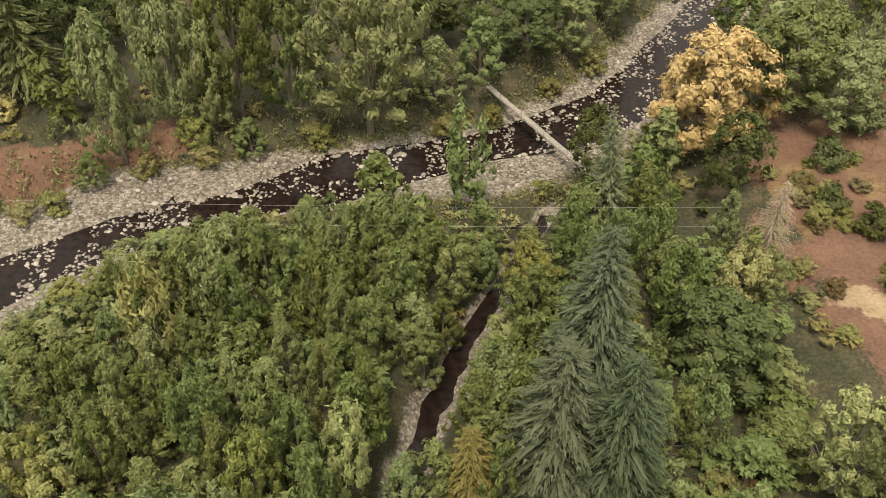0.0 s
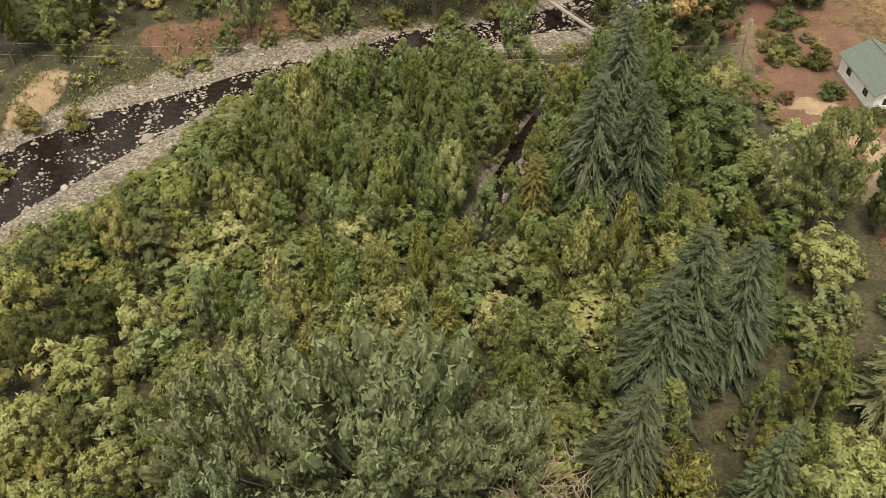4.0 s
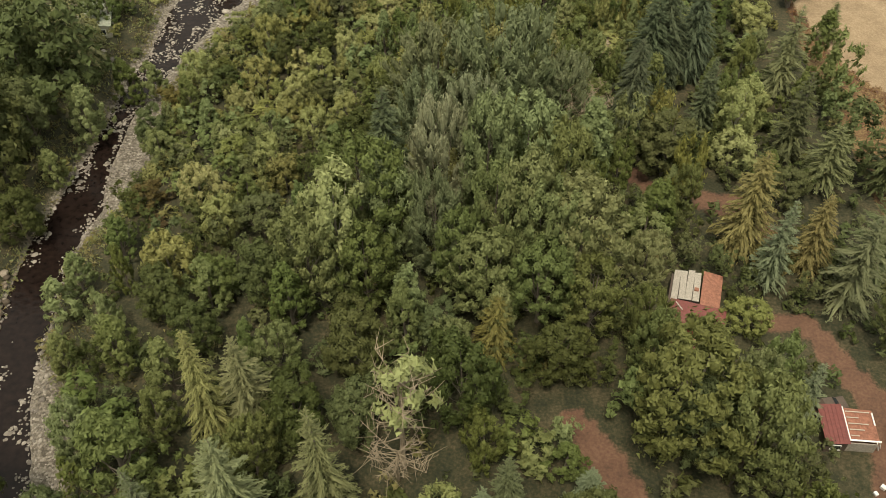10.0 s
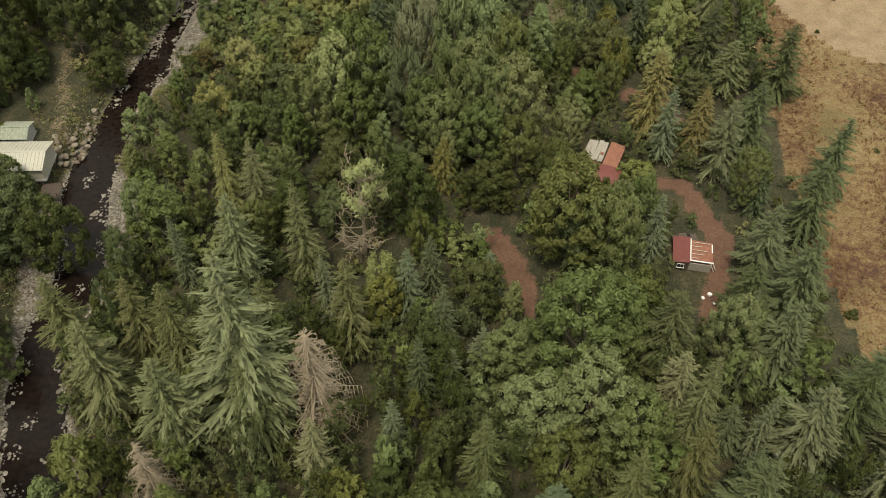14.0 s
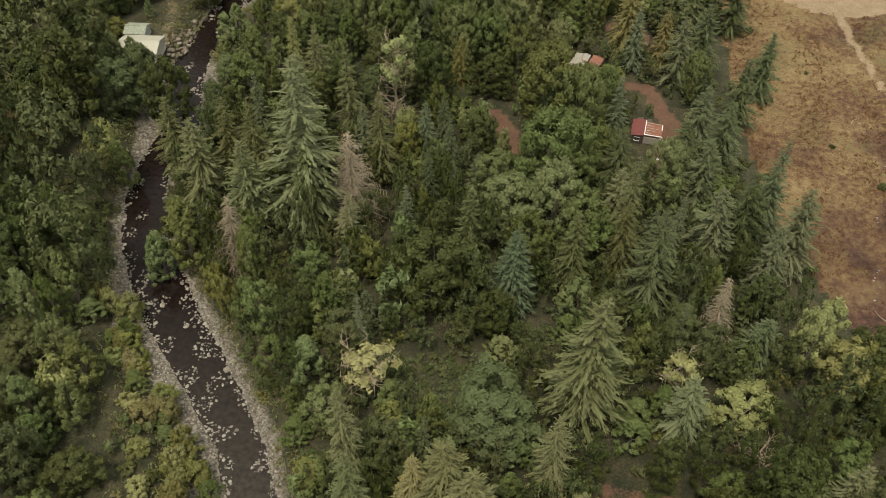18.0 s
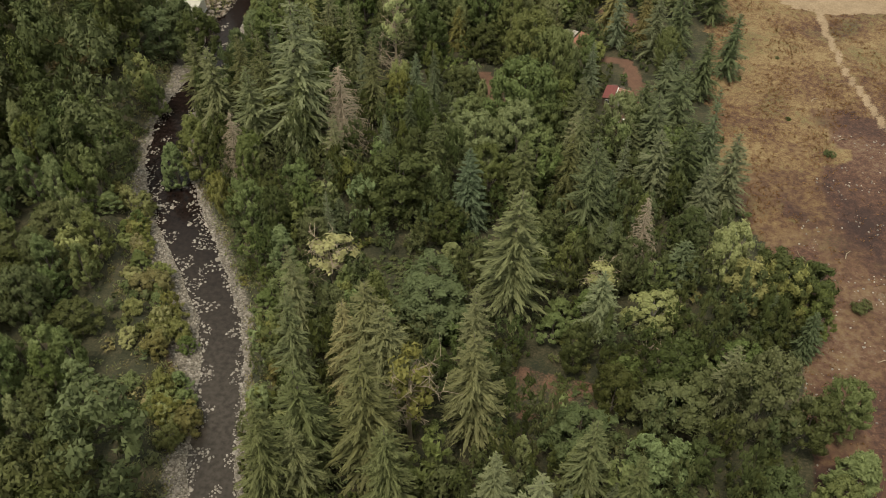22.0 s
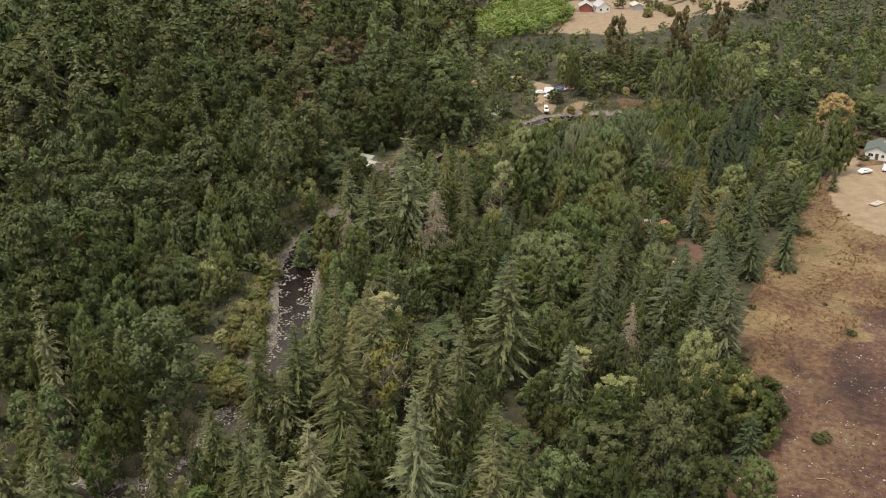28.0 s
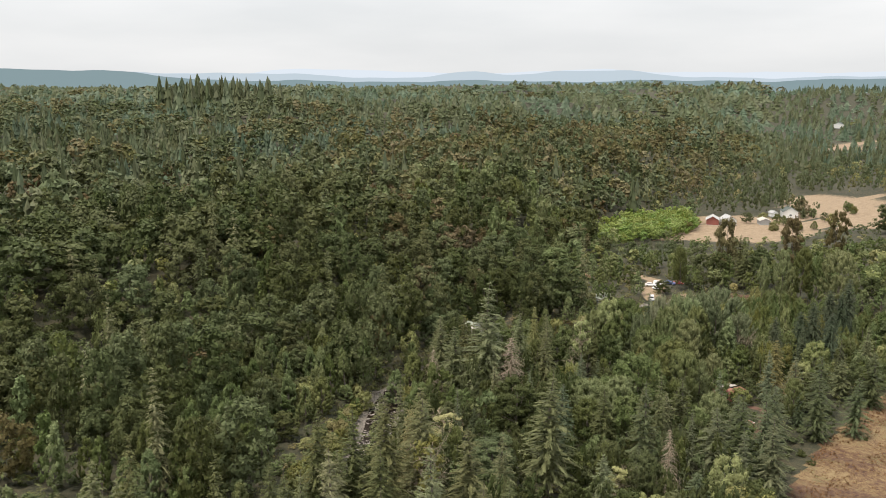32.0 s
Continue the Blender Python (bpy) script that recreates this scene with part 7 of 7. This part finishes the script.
def deck(x, y, turn):
    root = tagged(new("deck"), "dark timber deck with posts over the river bank", "deck")
    root.matrix_basis = pose(x, y, 1.7, 0, 0, turn)
    for k in range(10):
        part("plank", box(0.28, 3.2, 0.05, (-1.4 + 0.31 * k, 0, 0)), DARK_WOOD, root)
    for s in (-1.4, 1.4):
        for q in (-1.4, 1.4):
            part("post", box(0.14, 0.14, 2.8, (s, q, -1.9)), DARK_WOOD, root)
    part("rail", box(3.2, 0.08, 0.1, (0, -1.5, 0.85)), DARK_WOOD, root)


deck(-75.8, -64.2, 10)
gable_house("white_trailer", "long white trailer home on the river bank", -79.5, 11.5, 14, 5.0, 10.5, 2.5, 0.45, CREAM, MOSSY, (("f", -1.2, 0.9, 1.0, 1.1), ("f", 1.2, 0.9, 1.0, 1.1), ("r", 0, 0.9, 1.4, 1.0)), ("r", 3), 0.25, 0)
vehicle(-69.4, 33.0, -55, "white minivan parked on the dirt by the river", CAR_WHITE, 4.6, 1.8, True, "van")
vehicle(-74.9, 45.1, 10, "white car with red trim on the dirt track", CAR_WHITE)
vehicle(-78.1, 51.3, 20, "white van in the far yard", CAR_WHITE, 5.2, 2.0, True, "van")
vehicle(-80.6, 48.2, 35, "white car in the far yard", CAR_WHITE)
vehicle(-76.3, 56.3, 15, "dark blue pickup in the far yard", CAR_BLUE, 5.0, 1.9)
vehicle(-73.8, 59.2, 15, "red car in the far yard", CAR_RED)


def log_pile(x, y):
    root = tagged(new("log_pile"), "stack of pale orange cut logs in the yard", "log pile")
    root.matrix_basis = pose(x, y, z_at(x, y), 0, 0, 40)
    cut = plain("cut_log", (0.30, 0.18, 0.10), 0.8, vary=0.3)
    for row_, n in enumerate((6, 5, 4)):
        for k in range(n):
            z = 0.3 + 0.5 * row_
            px = (k - n / 2) * 0.6
            part("log", rod((px, -2.6, z), (px, 2.6, z), 0.28, 8), cut, root)


log_pile(-109.2, 41.3)
# ---- the farm ----
gable_house("red_barn", "red barn with a pale metal roof", -144.4, 206.0, 30, 7, 10, 3.2, 2.0, BARN_RED, GREY_WALL, (), None, 0.5)
gable_house("white_farmhouse", "white gabled farmhouse with a pale roof", -136.1, 209.1, 50, 7, 9, 3.6, 2.4, WHITE, GREY_WALL, (("f", -2, 1.2, 1.2, 1.4), ("f", 2, 1.2, 1.2, 1.4), ("l", 0, 1.2, 1.2, 1.4)), None, 0.4)
gable_house("farm_shed", "low shed with a bright metal roof on the farm", -122.0, 225.8, 40, 6, 8, 2.6, 1.2, GREY_WALL, CREAM, (), None, 0.4)
gable_house("far_farmhouse", "white house beside a dark tree on the farm", -125.5, 264.8, 35, 9, 11, 4.0, 2.6, WHITE, GREEN_ROOF, (("f", 0, 1.2, 1.4, 1.3),), None, 0.4)
gable_house("far_outbuilding", "small pale outbuilding on the farm", -133.7, 260.0, 60, 4, 5, 2.4, 1.2, WHITE, GREY_WALL, (), None, 0.3)
gable_house("distant_house", "small pale house in a distant field", -470.0, 1130.0, 20, 16, 22, 6, 3, WHITE, GREEN_ROOF, (), None, 0.5)
tree(RUSSETS, -119.8, 270.5, 11.1, 4.3)
tree(RUSSETS, -66.0, 84.0, 27.0, 5.6)
tree(RUSSETS, -48.0, 110.0, 26.0, 5.6)
tree(RUSSETS, -46.0, 148.0, 25.0, 5.4)
tree(FIRS, -116.3, 265.1, 7.7, 2.6)
tree(MAPLES, -58.7, 245.0, 18.0, 6.9)
tree(MAPLES, -131.0, 222.2, 6.8, 3.5)
hedge = random.Random(90)
for a, b in (((-135, 292), (-88, 250)), ((-128, 238), (-100, 222)), ((-112, 205), (-92, 232)), ((-140, 170), (-150, 190)), ((-118, 330), (-100, 300))):
    for k in range(5):
        f = (k + hedge.uniform(0.1, 0.9)) / 5
        tree((SHRUBS, MAPLES, ALDERS)[hedge.randrange(3)], a[0] + f * (b[0] - a[0]) + hedge.uniform(-2, 2), a[1] + f * (b[1] - a[1]) + hedge.uniform(-2, 2), hedge.uniform(3, 7), hedge.uniform(2.0, 3.4), "small tree in a hedge between the farm's fields")

# ---- the yard ----
tree(FIRS, 56.0, 38.7, 12.2, 3.4)
for x, y, h, w in ((41.3, 40.0, 2.2, 1.5), (45.0, 35.1, 1.8, 1.7), (40.4, 58.6, 3, 2.2), (45.6, 64.6, 4, 2.6), (38.5, 51.6, 2.4, 1.8)):
    tree(GREEN_SHRUBS, x, y, h, w, "dark green bush in the dry yard")
for k in range(26):
    x, y = bank.uniform(32, 44), bank.uniform(34, 62)
    tree(RUSSETS if k % 4 == 0 else SHRUBS, x, y, bank.uniform(0.8, 1.6), bank.uniform(0.8, 1.5), "low dry scrub in the reddish yard")
for x, y, w, d in ((56.2, 3.4, 4.6, 2.2), (63.9, 4.6, 4.0, 2.6)):
    root = tagged(new("pallet_stack"), "low weathered pallet stack on the dirt lot", "pallets", "yard clutter")
    root.matrix_basis = pose(x, y, z_at(x, y), 0, 0, 70)
    for k in range(6):
        part("board", box(w / 6 - 0.06, d, 0.08, (-w / 2 + (k + 0.5) * w / 6, 0, 0.22)), TIMBER if k % 3 else WEATHERED, root)
    for s in (-1, 1):
        part("beam", box(w, 0.2, 0.22, (0, s * d * 0.4, 0)), DARK_WOOD, root)

# ---- the field ----
for x, y, s in ((43.1, -71.8, 1.5), (46.9, -74.7, 1.3), (45.9, -26.7, 1.4), (49.3, -50.5, 0.9), (67.8, -73.5, 1.5), (72.4, -114.3, 2.2), (70.6, -135.4, 1.6), (46.8, -90.4, 1.2), (51.7, -9.1, 0.7), (59.9, -63.3, 0.8), (57.0, -39.9, 0.7), (80.7, -96.4, 1.0)):
    tree(GREEN_SHRUBS, x, y, s * 0.95, s * 0.68, "lone dark green shrub in the dry field")
tuft_rng = np.random.RandomState(44)
X = tuft_rng.uniform(36, 100, 14000)
Y = tuft_rng.uniform(-160, 26, 14000)
keep = inside(FIELD, X, Y) & ~inside(LOT, X, Y) & (wave(X, Y, 14, 45) + tuft_rng.normal(0, 0.5, 14000) > 0.1)
d, _, v = along(tracks_all[8], X, Y)
keep &= d > v[0]
keep &= ~inside(PLOUGHED, X, Y) | (tuft_rng.rand(14000) < 0.25)
X, Y = X[keep], Y[keep]
C = np.stack([X, Y, ground_z(X, Y) + 0.2], 1)
C = np.repeat(C, 4, 0) + tuft_rng.normal(0, 0.3, (len(X) * 4, 3)) * np.array([1, 1, 0.25])
GRASS = leaf_material("dry_grass", (0.20, 0.125, 0.06), 0.4)
me = leaf_mesh("dry_grass", cards(tuft_rng, C, np.tile((0, 0, 0.8), (len(C), 1)), 0.22, 1.8, 0.9), GRASS)
tagged(new("dry_grass", me), "tufts of dry brown grass over the field", "grass", kind="stuff")
for x, y in ((70.5, -67.2), (70.7, -101.7), (65.2, -53.7), (63.1, -104.2), (75.9, -124.4)):
    ob = mesh_object("branch", *tube([(-1.2, 0, 0.1), (0, 0.25, 0.2), (1.4, -0.2, 0.1)], [0.09, 0.07, 0.03], 6), DEAD)
    ob.matrix_basis = pose(x, y, z_at(x, y), 0, 0, rb.uniform(0, 180))
    tagged(ob, "bleached dead branch lying in the field", "branch", "branches on the field")

# pale chips of wood and stone on the dark soil
chip = np.random.RandomState(46)
X, Y = chip.uniform(58, 110, 2600), chip.uniform(-170, -45, 2600)
keep = inside(FIELD, X, Y) & inside(PLOUGHED, X, Y) & (wave(X, Y, 11, 47) > -0.1)
X, Y = X[keep], Y[keep]
stones("field_debris", X, Y, ground_z(X, Y) + 0.03, chip.uniform(0.08, 0.26, len(X)), "pale wood chips and stones on dark soil")

# ---- far ridges ----
def ridge(dist, base, hills, colour, seed):
    """A far skyline: hills as (bearing in degrees, half width, height) over a base, with fine unevenness."""
    vs, fs = [], []
    n = 260
    for k in range(n + 1):
        deg = -25 + 150 * k / n
        a = radians(deg)
        h = base + sum(up * math.exp(-((deg - at) / wide) ** 2) for at, wide, up in hills)
        h += 4.0 * math.sin(a * 31 + seed) + 2.5 * math.sin(a * 67 + 2 * seed) + 1.2 * math.sin(a * 151 + seed)
        x, y = 127 - math.sin(a) * dist, -263 + math.cos(a) * dist
        vs += [(x, y, -60), (x, y, h)]
    for k in range(n):
        fs.append((2 * k, 2 * k + 2, 2 * k + 3, 2 * k + 1))
    # the sheet glows evenly in one colour that includes the haze
    m, nn, l, p = material("hazed_ridge_glow")
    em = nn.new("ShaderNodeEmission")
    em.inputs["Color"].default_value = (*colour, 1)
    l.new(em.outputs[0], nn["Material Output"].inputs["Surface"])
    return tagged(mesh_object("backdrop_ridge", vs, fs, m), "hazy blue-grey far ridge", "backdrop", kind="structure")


# haze is painted by paler colours on the farther sheets
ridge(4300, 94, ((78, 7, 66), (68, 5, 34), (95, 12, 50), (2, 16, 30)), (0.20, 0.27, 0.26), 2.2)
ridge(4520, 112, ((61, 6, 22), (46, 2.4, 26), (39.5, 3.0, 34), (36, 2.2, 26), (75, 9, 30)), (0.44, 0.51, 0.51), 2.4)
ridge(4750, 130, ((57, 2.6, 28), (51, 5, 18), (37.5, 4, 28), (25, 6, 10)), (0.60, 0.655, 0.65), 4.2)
